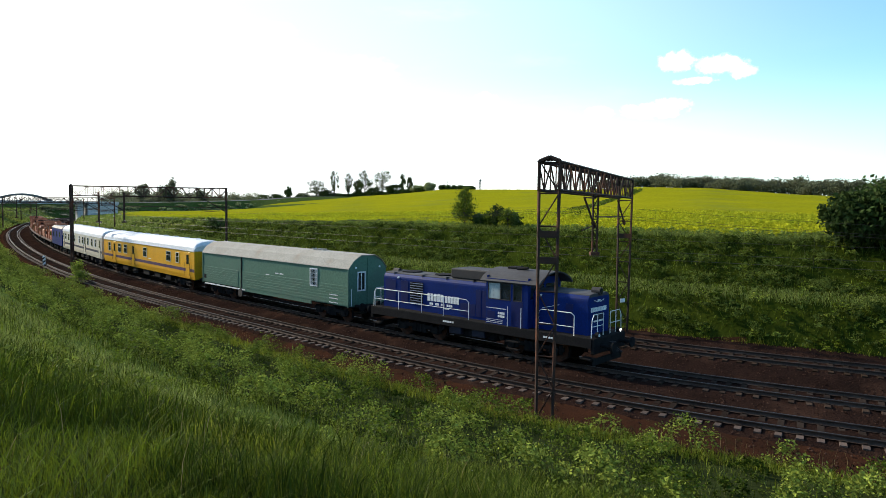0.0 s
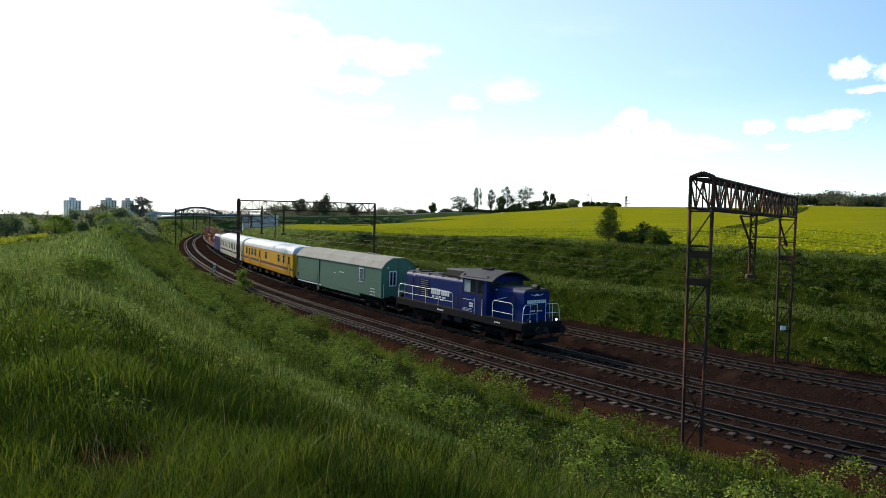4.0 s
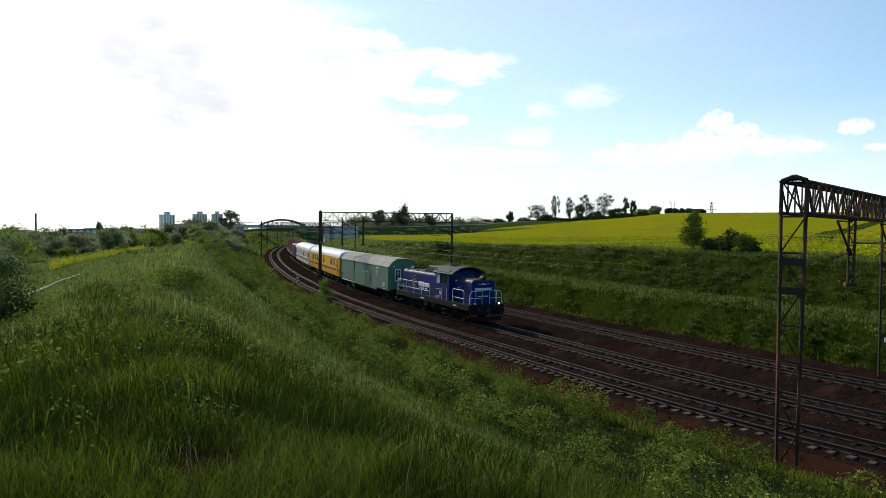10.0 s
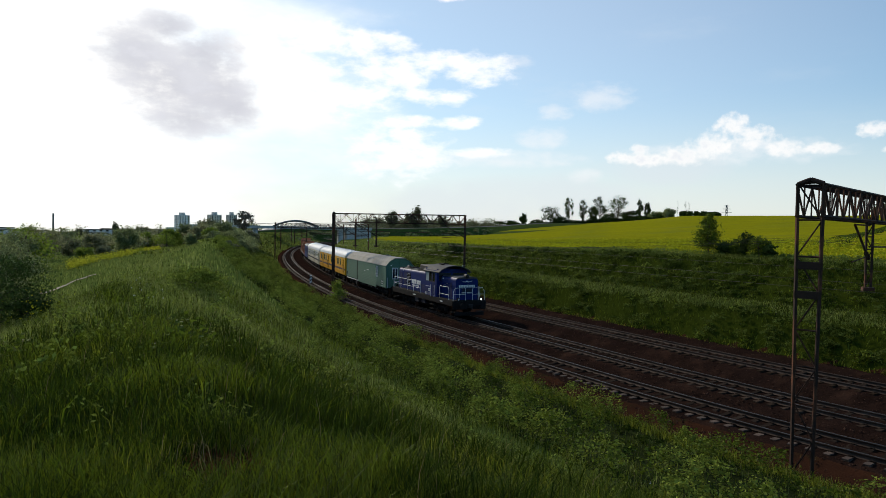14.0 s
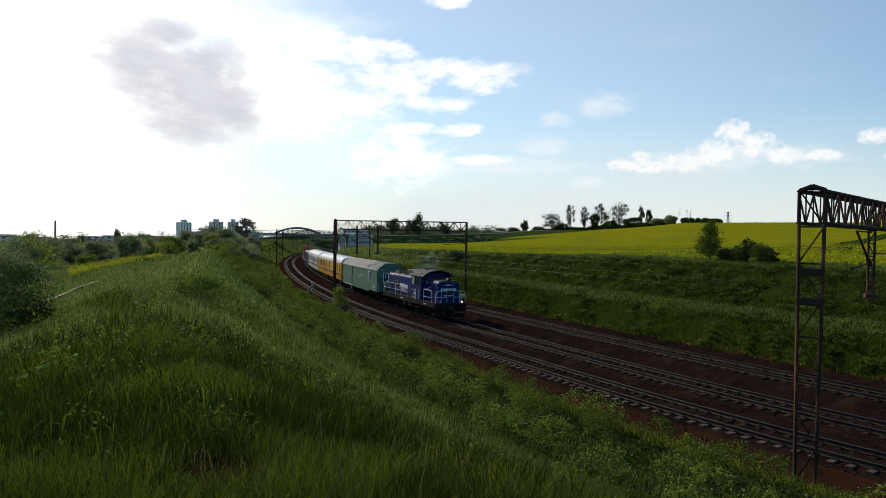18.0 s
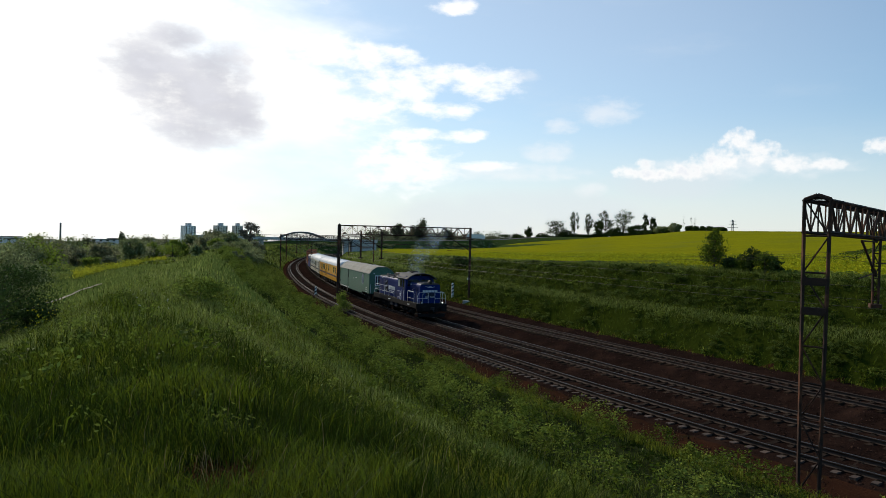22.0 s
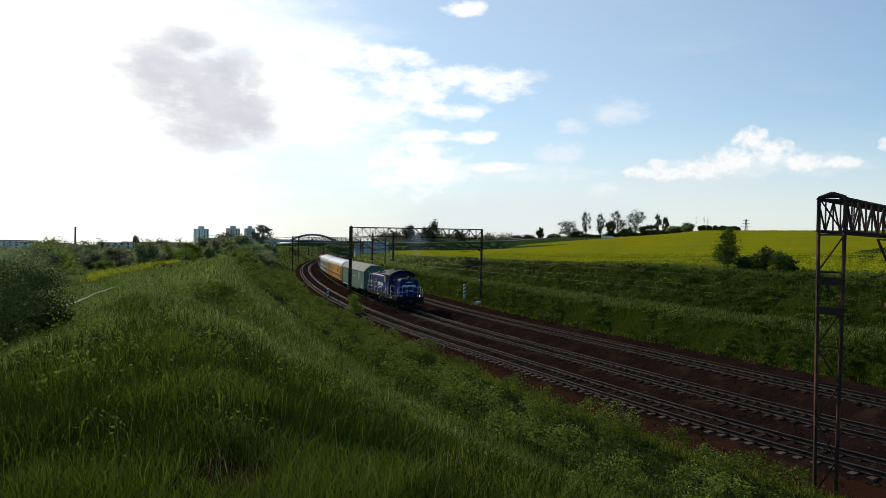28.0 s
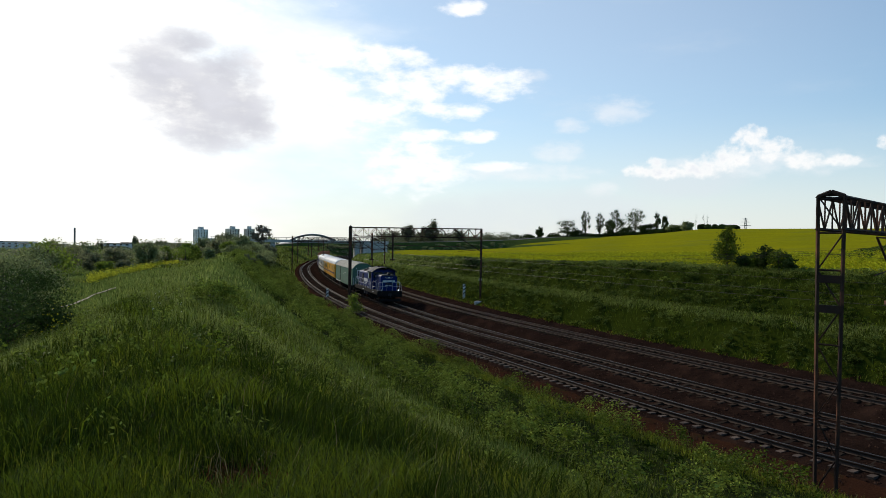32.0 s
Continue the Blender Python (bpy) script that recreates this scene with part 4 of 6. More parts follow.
def green_wagon():
    L = 18.2
    h = L / 2
    t = thing("boxcar", "faded green boxcar with dusty beige roof and barred window", "boxcar")
    w = 1.42
    body = part("body", extrude([(-w, 1.05), (w, 1.05), (w, 3.3), (w - .35, 3.72), (.55, 4.02), (-.55, 4.02), (-w + .35, 3.72), (-w, 3.3)], -h, h), M["green"], t)
    rf = [(-w - .07, 3.28), (-w + .32, 3.74), (-.55, 4.05), (.55, 4.05), (w - .32, 3.74), (w + .07, 3.28)]
    part("roof", extrude(rf + [(y * .985, z + .045) for y, z in reversed(rf)], -h - .06, h + .06), M["green_roof"], t, "dusty beige sheet roof")
    for x in (3.3, 3.9, 4.4):
        part("roof_vent", rod((x, .25, 4.05), (x, .25, 4.2), .16, 10), M["green_roof"], t)
    for k in (-1, 1):
        y = k * w
        # boards of the lower half
        for i in range(7):
            z = 1.1 + i * .17
            part("board", box((-h + .1, min(y, y + k * .022), z), (-3.7, max(y, y + k * .022), z + .15), .006), M["green"], body)
            part("board", box((-3.4, min(y, y + k * .022), z), (h - .1, max(y, y + k * .022), z + .15), .006), M["green"], body)
        for x in (-h + .05, -3.25, h - .05):
            part("post", box((x - .05, min(y, y + k * .045), 1.02), (x + .05, max(y, y + k * .045), 3.28)), M["green"] if x != -3.25 else M["black"], body)
        part("door_rail", box((-h + .4, min(y, y + k * .06), .92), (-2.7, max(y, y + k * .06), 1.0)), M["white"], t)
        part("side_sill", extrude([(y - .03, 1.06), (y + .03, 1.06), (y + .03, .86), (y - .03, .86)], -3.3, 5.3), M["green"], body)
        for i, x in enumerate((5.6,)):
            win = part("window", box((x - .34, min(y, y + k * .03), 2.05), (x + .34, max(y, y + k * .03), 3.05)), M["glass"], body, "barred window")
            bm = bmesh.new()
            for lo, hi in (((x - .4, 1.99), (x + .4, 2.06)), ((x - .4, 3.04), (x + .4, 3.11)), ((x - .4, 1.99), (x - .33, 3.11)), ((x + .33, 1.99), (x + .4, 3.11))):
                add_box(bm, (lo[0], y + k * .035 - .015, lo[1]), (hi[0], y + k * .035 + .015, hi[1]))
            part("window_frame", bm, M["white"], win)
            for j in range(4):
                q = x - .22 + j * .147
                part("bar", rod((q, y + k * .05, 2.05), (q, y + k * .05, 3.05), .012, 5), M["white"], win)
            for j in range(3):
                z = 2.3 + j * .25
                part("bar", rod((x - .34, y + k * .05, z), (x + .34, y + k * .05, z), .012, 5), M["white"], win)
        lettering(body, 0, y + k * .004, 2.22, .45, .1, count=4, side=k)
        lettering(body, 1.15, y + k * .004, 2.42, 1.0, .07, count=9, side=k, gaps=(4,))
        lettering(body, 1.4, y + k * .004, 2.18, .5, .06, count=5, side=k)
        for z in (1.15, 1.4, 1.62):
            lettering(body, h - 1.9, y + k * .026, z, .9, .05, count=6, side=k)
        part("sign_plate", box((-h + .25, min(y, y + k * .03), 1.35), (-h + .6, max(y, y + k * .03), 1.65)), M["black"], body)
        part("hand_wheel", rod((-3.3, y + k * .02, .72), (-3.3, y + k * .1, .72), .3, 14), M["steel"], t)
        for x0, x1 in ((-h + 2.6, -3.1), (-3.1, 4.7)):
            part("truss_rod", tube([(x0, k * 1.2, .95), (x0 + 1, k * 1.2, .62), (x1 - 1, k * 1.2, .62), (x1, k * 1.2, .95)], .035), M["black"], t)
    for sgn in (-1, 1):
        x = sgn * h
        for y0 in (-.75,):
            win = part("window", box((min(x, x + sgn * .03), y0, 2.0), (max(x, x + sgn * .03), y0 + .5, 3.05)), M["glass"], body, "barred end window")
            bm = bmesh.new()
            for lo, hi in (((y0 - .06, 1.94), (y0 + .56, 2.02)), ((y0 - .06, 3.03), (y0 + .56, 3.11)), ((y0 - .06, 1.94), (y0 + .01, 3.11)), ((y0 + .49, 1.94), (y0 + .56, 3.11)), ((y0 + .22, 2.0), (y0 + .28, 3.05))):
                add_box(bm, (x + sgn * .035 - .015, lo[0], lo[1]), (x + sgn * .035 + .015, hi[0], hi[1]))
            part("window_frame", bm, M["white"], win)
        for y in (-1.3, 1.3):
            rail_part(t, [(x + sgn * .1, y, 1.1), (x + sgn * .1, y, 2.1)], .02)
            part("end_lamp", rod((x, y * .7, 3.35), (x + sgn * .05, y * .7, 3.35), .06, 8), M["white"], body)
        part("end_post", box((min(x, x + sgn * .05), -.05, 1.1), (max(x, x + sgn * .05), .05, 3.9)), M["green"], body)
    part("brake_box", box((-2.2, -1.1, .5), (-1.0, 1.1, .95), .04), M["black"], t)
    underframe(t, h, (-h + 2.2, h - 2.2), True)
    return t


def coach(name, label, L, paint, stripe, windows, doors, roof_label):
    h = L / 2
    t = thing(name, label, "railway coach")
    w = 1.41
    body = part("body", extrude([(-w + .06, 1.0), (w - .06, 1.0), (w, 1.35), (w, 3.28), (-w, 3.28), (-w, 1.35)], -h, h), M[paint], t)
    n = 14
    rf = [(w * 1.01 * math.cos(math.pi * i / n), 3.25 + .85 * math.sin(math.pi * i / n) ** .7) for i in range(n + 1)]
    bm = bmesh.new()
    rings = []
    for x, k in ((-h, .0), (-h + .25, .82), (-h + .9, 1.0), (h - .9, 1.0), (h - .25, .82), (h, .0)):
        rings.append([bm.verts.new((x, y, 3.25 + (z - 3.25) * (.6 + .4 * k))) for y, z in rf])
    for a, b in zip(rings, rings[1:]):
        for i in range(n):
            bm.faces.new((a[i], b[i], b[i + 1], a[i + 1]))
    bm.faces.new(rings[0])
    bm.faces.new(rings[-1][::-1])
    bmesh.ops.recalc_face_normals(bm, faces=bm.faces)
    part("roof", bm, M["white_roof"], t, roof_label)
    for i in range(int(L // 2.4)):
        x = -h + 1.8 + i * 2.4
        part("roof_vent", box((x - .22, -.2, 4.07), (x + .22, .2, 4.17), .03), M["white_roof"], t)
    for k in (-1, 1):
        y = k * w
        part("gutter", box((-h + .02, min(y, y + k * .05), 3.24), (h - .02, max(y, y + k * .05), 3.3)), M["white_roof"], t)
        part("stripe", box((-h + .03, min(y, y + k * .006), 1.6), (h - .03, max(y, y + k * .006), 1.84)), M[stripe], body)
        for x, wide in windows:
            win = part("window", box((x - wide / 2, min(y, y + k * .02), 2.18), (x + wide / 2, max(y, y + k * .02), 2.98)), M["glass"], body, "dark coach window")
            bm = bmesh.new()
            a, b = x - wide / 2, x + wide / 2
            for lo, hi in (((a - .05, 2.13), (b + .05, 2.19)), ((a - .05, 2.97), (b + .05, 3.03)), ((a - .05, 2.13), (a + .01, 3.03)), ((b - .01, 2.13), (b + .05, 3.03)), ((a, 2.66), (b, 2.7))):
                add_box(bm, (lo[0], y + k * .025 - .012, lo[1]), (hi[0], y + k * .025 + .012, hi[1]))
            part("window_frame", bm, M["cream"] if paint == "yellow" else M["white"], win)
        for x in doors:
            d = part("door", box((x - .42, min(y, y + k * .025), 1.1), (x + .42, max(y, y + k * .025), 3.15), .01), M[paint], body, "coach side door")
            part("door_window", box((x - .24, y + k * .026 - .008, 2.2), (x + .24, y + k * .026 + .008, 2.95)), M["glass"], d)
            for e in (-.5, .5):
                part("grab_rail", rod((x + e, y + k * .06, 1.3), (x + e, y + k * .06, 2.3), .016, 5), M["steel"], d)
            for z in (.45, .72):
                part("step", box((x - .4, min(y, y - k * .2), z), (x + .4, max(y, y - k * .2), z + .04)), M["black"], t)
        lettering(body, 1.5, y + k * .003, 2.05, .7, .07, count=6, side=k)
    for sgn in (-1, 1):
        x = sgn * h
        part("gangway", box((min(x, x + sgn * .45), -.6, 1.15), (max(x, x + sgn * .45), .6, 3.35), .05), M["black"], t)
    for x, q in ((-5.5, 1.6), (-2.6, 1.2), (.4, 1.6), (3.2, 1.4), (5.8, 1.2)):
        part("equipment_box", box((x - q / 2, -1.25, .5), (x + q / 2, 1.25, .98), .04), M["black"], t)
    underframe(t, h, (-h + 3.4, h - 3.4))
    return t


def blue_wagon():
    t = thing("crew_wagon", "blue boxy crew wagon behind the cream coach", "wagon")
    part("body", extrude([(-1.4, 1.1), (1.4, 1.1), (1.4, 3.4), (1.1, 3.6), (-1.1, 3.6), (-1.4, 3.4)], -5.0, 5.0), M["blue"], t)
    part("roof", extrude([(-1.45, 3.38), (1.45, 3.38), (1.1, 3.68), (-1.1, 3.68)], -5.05, 5.05), M["navy"], t)
    for k in (-1, 1):
        for x in (-3, 0, 3):
            part("window", box((x - .4, k * 1.4 - .02, 2.2), (x + .4, k * 1.4 + .02, 2.9)), M["glass"], t)
    underframe(t, 5.0, (-3.0, 3.0))
    return t


def work_machine(kind):
    t = thing("track_machine", "orange track-laying machine with girders on a flat wagon", "track machine", "orange work machines")
    part("deck", box((-8.4, -1.35, 1.1), (8.4, 1.35, 1.3)), M["rust"], t)
    rng = random.Random(kind)
    part("cabin", box((4.6, -1.2, 1.3), (7.2, 1.2, 2.9), .1), M["orange"], t)
    part("cabin_window", box((5.0, -1.22, 2.0), (6.9, 1.22, 2.6)), M["glass"], t)
    part("engine_house", box((-7.8, -1.15, 1.3), (-4.6, 1.15, 2.5), .1), M["orange"], t)
    for y in (-.9, .9):
        part("girder", box((-4.6, y - .1, 2.3), (4.6, y + .1, 2.55)), M["orange"], t)
        for i in range(6):
            x = -4.2 + i * 1.6
            part("strut", rod((x, y, 1.3), (x + rng.uniform(-.7, .7), y, 2.35), .06, 6), M["orange"], t)
    for i in range(5):
        x = -3.6 + i * 1.7
        a = rng.uniform(.5, 1.2)
        part("panel_stack", box((x - .6, -1.1, 1.3), (x + .6, 1.1, 1.3 + a), .04), M["orange"] if i % 2 else M["rust"], t)
    part("jib", tube([(-5, 0, 2.5), (-1, .2, 3.7), (3.5, 0, 3.2)], .14, 6), M["orange"], t)
    for x in (-3.6, .2, 3.9):
        for y in (-1.1, 1.1):
            part("portal_leg", box((x - .12, y - .12, 1.3), (x + .12, y + .12, 3.5), .02), M["orange"], t)
        part("portal_beam", box((x - .18, -1.3, 3.4), (x + .18, 1.3, 3.7), .03), M["orange"], t)
    for i in range(7):
        x, z = -3.8 + i * 1.25, 2.6 + rng.uniform(0, .9)
        part("sleeper_clamp", box((x - .35, -1.15, z), (x + .35, 1.15, z + rng.uniform(.25, .5)), .03), M["rust"] if i % 3 else M["orange"], t)
    underframe(t, 8.4, (-5.8, 5.8))
    return t


def make_train():
    at = 0.0
    for ob, lead, length, base in (
            (locomotive(), 0, 15.02, 7.3),
            (green_wagon(), 1.02, 19.4, 13.8),
            (coach("mail_coach", "yellow work coach with purple stripe and silver-white roof", 23.8, "yellow", "purple",
                   [(-9.9, .7), (-6.7, .9), (-4.9, .9), (.6, .9), (6.4, .95), (8.4, .6)], (-8.3, -2.6, 10.6), "silver-white ribbed roof"), 0, 25.0, 16.8),
            (coach("sleeping_coach", "cream work coach with grey stripe and silver-white roof", 23.2, "cream", "navy",
                   [(-9.4, .8), (-7.4, .8), (-5.4, .8), (-3.4, .8), (-.4, .8), (1.6, .8), (4.6, .8), (6.6, .8), (8.6, .8)], (-10.7, 2.9, 10.6), "silver-white roof"), 0, 24.4, 16.6),
            (blue_wagon(), 0, 11.4, 6.0),
            (work_machine(1), 0, 18.2, 11.6), (work_machine(2), 0, 18.2, 11.6), (work_machine(3), 0, 18.2, 11.6), (work_machine(4), 0, 18.2, 11.6)):
        at += lead
        MOVERS.append((ob, at + length / 2, base))
        at += length


make_train()


# ---- overhead line ----
def lattice_leg(parent, a, b, w, n, mat, across, thick=.065, plates=()):
    """Two uprights with battens and diagonals; across is the direction in which they stand apart."""
    leg = part("leg", bmesh.new(), mat, parent)
    a, b, u = Vector(a), Vector(b), Vector(across).normalized()
    bm = bmesh.new()
    for k in (-1, 1):
        p, q = a + u * k * w * .8 / 2, b + u * k * w / 2
        add_rod(bm, p, q, thick, 4)
    bm.to_mesh(leg.data)
    bm.free()
    for i in range(n):
        f0, f1 = i / n, (i + 1) / n
        w0, w1 = w * (.8 + .2 * f0), w * (.8 + .2 * f1)
        p0, p1 = a.lerp(b, f0), a.lerp(b, f1)
        k = 1 if i % 2 else -1
        part("diagonal", rod(p0 - u * k * w0 / 2, p1 + u * k * w1 / 2, thick * .42, 4), mat, leg)
        part("batten", rod(p1 - u * w1 / 2, p1 + u * w1 / 2, thick * .5, 4), mat, leg)
    for f in plates:
        c = a.lerp(b, f)
        m = Matrix.Translation(c) @ pose(0, 0, 0, 0, 0, math.degrees(math.atan2(u.y, u.x)))
        part("gusset_plate", box((-w / 2, -.05, -.12), (w / 2, .05, .12), 0, m), mat, leg)
    return leg


def truss(parent, a, b, height, depth, n, mat):
    """A box truss between two points at its bottom."""
    a, b = Vector(a), Vector(b)
    d = (b - a).normalized()
    u = d.cross(Vector((0, 0, 1))).normalized() * depth / 2
    up = Vector((0, 0, height))
    beam = part("beam", bmesh.new(), mat, parent)
    bm = bmesh.new()
    for s in (-1, 1):
        for q in (Vector(), up):
            add_rod(bm, a + u * s + q, b + u * s + q, .055, 4)
    bm.to_mesh(beam.data)
    bm.free()
    for i in range(n):
        p, q = a.lerp(b, i / n), a.lerp(b, (i + 1) / n)
        for s in (-1, 1):
            lo, hi = (p, q) if i % 2 else (q, p)
            part("diagonal", rod(lo + u * s, hi + u * s + up, .032, 4), mat, beam)
            part("batten", rod(p + u * s, p + u * s + up, .026, 4), mat, beam)
        part("cross_bar", rod(p - u + up, q + u + up, .024, 4), mat, beam)
    return beam


def cantilever(parent, foot, tip_dir, mat):
    """A bracket with insulator and steady arm; foot on the hanger or leg, tip_dir towards the track."""
    f, d = Vector(foot), Vector(tip_dir).normalized()
    part("bracket_tube", rod(f, f + d * 2.3 + Vector((0, 0, 1.35)), .045, 6), mat, parent)
    part("bracket_stay", rod(f + Vector((0, 0, 1.35)), f + d * 2.3 + Vector((0, 0, 1.35)), .03, 6), mat, parent)
    part("steady_arm", rod(f + d * .6 + Vector((0, 0, .1)), f + d * 2.6 + Vector((0, 0, -.05)), .028, 6), mat, parent)
    bm = bmesh.new()
    for i in range(5):
        p = f + d * (.15 + i * .07) + Vector((0, 0, .09 + i * .04))
        add_rod(bm, p, p + d * .04, .09, 8)
    part("insulator", bm, M["rust"], parent)


def gantry(a, b, top, label, battens=8, mast=.75, hangers=(.42, .75), strut=.085):
    a, b = Vector(a), Vector(b)
    mat = M["rust"]
    d = Vector((b.x - a.x, b.y - a.y, 0)).normalized()
    along_line = Vector((-d.y, d.x, 0))
    t = thing("catenary_gantry", label, "catenary gantry", "gantries over the tracks")
    bottom = top - 1.05
    for p, q in ((a, 0), (b, 1)):
        part("footing", box((p.x - .55, p.y - .55, p.z - .7), (p.x + .55, p.y + .55, p.z - .05), .05), M["conc"], t)
        lattice_leg(t, (p.x, p.y, p.z), (p.x, p.y, top - .05 * q), mast, battens, mat, along_line, strut, (.62, .72) if q == 0 else (.66,))
    pa, pb = Vector((a.x, a.y, bottom)), Vector((b.x, b.y, bottom))
    truss(t, pa - d * .1, pb + d * .1, 1.0, mast, int((pb - pa).length / .75), mat)
    bm = bmesh.new()
    add_rod(bm, pa - along_line * mast / 2 + Vector((0, 0, 1.02)), pa + Vector((0, 0, 1.16)), .075, 6)
    add_rod(bm, pa + along_line * mast / 2 + Vector((0, 0, 1.02)), pa + Vector((0, 0, 1.16)), .075, 6)
    part("head_arch", bm, mat, t)
    for f in hangers:
        p = pa.lerp(pb, f)
        lattice_leg(t, (p.x, p.y, bottom - 2.6), (p.x, p.y, bottom + .4), .24, 6, mat, along_line, strut * .8)
        part("shoe", box((p.x - .2, p.y - .2, bottom - 2.75), (p.x + .2, p.y + .2, bottom - 2.6)), mat, t)
        cantilever(t, (p.x, p.y, bottom - 1.5), -d, mat)
    cantilever(t, (b.x, b.y, bottom - 1.5), -d, mat)
    part("cross_rod", rod(Vector((b.x, b.y, bottom - 1.05)), pa.lerp(pb, hangers[0]) + Vector((0, 0, -1.0)), .035, 5), mat, t)
    plate = part("number_plate", box((-.16, -.012, -.11), (.16, .012, .11)), M["white"], t, "small white plate")
    plate.matrix_basis = Matrix.Translation((b.x - .02, b.y - .12, b.z + 2.4)) @ pose(0, 0, 0, 0, 0, 25)
    return t


def ground_at(x, y):
    return float(height(np.array([x]), np.array([y]))[0])


GANTRIES = [((3.8, 24.1), (10.3, 38.2), 8.7), ((-37.9, 70.2), (-23.1, 73.6), 8.75), ((-78.5, 120.5), (-62.0, 130.0), 7.9),
            ((-113, 176.5), (-96.0, 184), 8.0), ((-146, 238), (-128, 245), 8.0)]
for i, (a, b, top) in enumerate(GANTRIES):
    za, zb = -.6, ground_at(*b)
    gantry((*a, za), (*b, zb), top, "rusty lattice steel catenary gantry spanning three tracks" if i else
           "rusty lattice steel catenary gantry beside the grass slope", hangers=(.5,) if i == 0 else (.17, .33), strut=.06 if i == 0 else .1)


def masts_between():
    for s, side in ((205, 13.2), (222, -3.0), (262, 13.2)):
        i = int(s)
        p = LINE[i] + RIGHT[i] * side
        z = ground_at(*p)
        t = thing("catenary_mast", "dark lattice catenary mast beside the tracks", "mast", "catenary masts")
        k = -1 if side > 0 else 1
        dr = Vector((RIGHT[i][0], RIGHT[i][1], 0)) * k
        lattice_leg(t, (p[0], p[1], z - .3), (p[0], p[1], z + 8.2), .3, 14, M["rust"], (TANGENT[i][0], TANGENT[i][1], 0))
        cantilever(t, (p[0], p[1], z + 5.6), dr, M["rust"])


masts_between()


def wires():
    """Contact and carrying wires over each track, hung from gantry to gantry."""
    stations = [int(np.argmin(np.hypot(LINE[:, 0] - (a[0] + b[0]) / 2, LINE[:, 1] - (a[1] + b[1]) / 2))) for a, b, _ in GANTRIES]
    stations = [stations[0] - 52] + stations + [stations[-1] + 60]
    for key in "abc":
        t = thing("overhead_wire", "thin copper contact wire hung under a carrying wire", "overhead wire", "overhead wires")
        ln = TRACKS[key]
        k = ln.s[-1] / (len(LINE) - 1)
        for s0, s1 in zip(stations, stations[1:]):
            n = 16
            low, high = [], []
            for j in range(n + 1):
                f = j / n
                p = ln.at((s0 + (s1 - s0) * f) * k)
                low.append((p[0], p[1], LEVEL[key] + 5.2))
                high.append((p[0], p[1], LEVEL[key] + 6.9 - 1.0 * 4 * f * (1 - f)))
            part("contact_wire", tube(low, .005, 4), M["wire"], t)
            part("carrying_wire", tube(high, .0055, 4), M["old_wire"], t)
            for j in range(1, n, 2):
                part("dropper", rod(low[j], high[j], .003, 3), M["old_wire"], t)


wires()


def striped_post(x, y):
    z = ground_at(x, y)
    t = thing("marker_post", "short white concrete marker post with dark slanting stripes", "marker post", "trackside marker posts", pose(x, y, z, 0, 0, 25))
    part("post", box((-.14, -.1, -.3), (.14, .1, 1.75), .02), M["white"], t)
    for i in range(3):
        bm = bmesh.new()
        z0 = .5 + i * .42
        v = [bm.verts.new(p) for p in ((-.142, -.106, z0), (.142, -.106, z0 + .2), (.142, -.106, z0 + .38), (-.142, -.106, z0 + .18))]
        bm.faces.new(v)
        bmesh.ops.solidify(bm, geom=bm.faces[:], thickness=.006)
        part("stripe", bm, M["steel"], t)


striped_post(-45.0, 77.4)
striped_post(-26.2, 77.0)


# ---- bridge, buildings and far things ----
def arch_bridge():
    """A tied arch that carries a road over the line."""
    c = TRACKS["b"].at(330)
    yaw = math.degrees(math.atan2(-c[0], c[1]))
    m = pose(c[0] - 6, c[1] - 3.3, 0, 0, 0, yaw + 4)
    t = thing("road_bridge", "grey steel tied-arch road bridge over the railway with pale abutments", "bridge", m=m)
    span, deck, rise = 8.4, 6.7, 2.2
    for y in (-4.5, 4.5):
        pts = [(-span + 2 * span * i / 20, y, deck + .6 + rise * (1 - (2 * i / 20 - 1) ** 2)) for i in range(21)]
        part("arch_rib", tube(pts, .38, 6), M["bridge"], t)
        for i in range(2, 19, 2):
            part("hanger", rod(pts[i], (pts[i][0], y, deck + .6), .06, 5), M["bridge"], t)
        part("edge_beam", box((-40, y - .25, deck - .3), (29, y + .25, deck + .75)), M["conc"], t, "pale bridge edge beam")
        part("parapet", box((-40, y - .05, deck + 1.5), (29, y + .05, deck + 1.6)), M["bridge"], t)
        for i in range(24):
            x = -40 + i * 3
            part("baluster", rod((x, y, deck + .6), (x, y, deck + 1.55), .05, 4), M["bridge"], t)
    part("deck", box((-40, -4.3, deck - .35), (29, 4.3, deck + .35)), M["conc"], t)
    for x in (-15, 17):
        part("pier", box((x - .9, -3.8, -2), (x + .9, 3.8, deck - .3), .1), M["conc"], t)
    part("abutment", box((19, -5.5, -1), (28.5, 5.5, deck - .36), .1), M["conc"], t, "pale concrete abutment wall")
    part("abutment", box((-41, -5.5, -1), (-30, 5.5, deck - .36), .1), M["conc"], t)


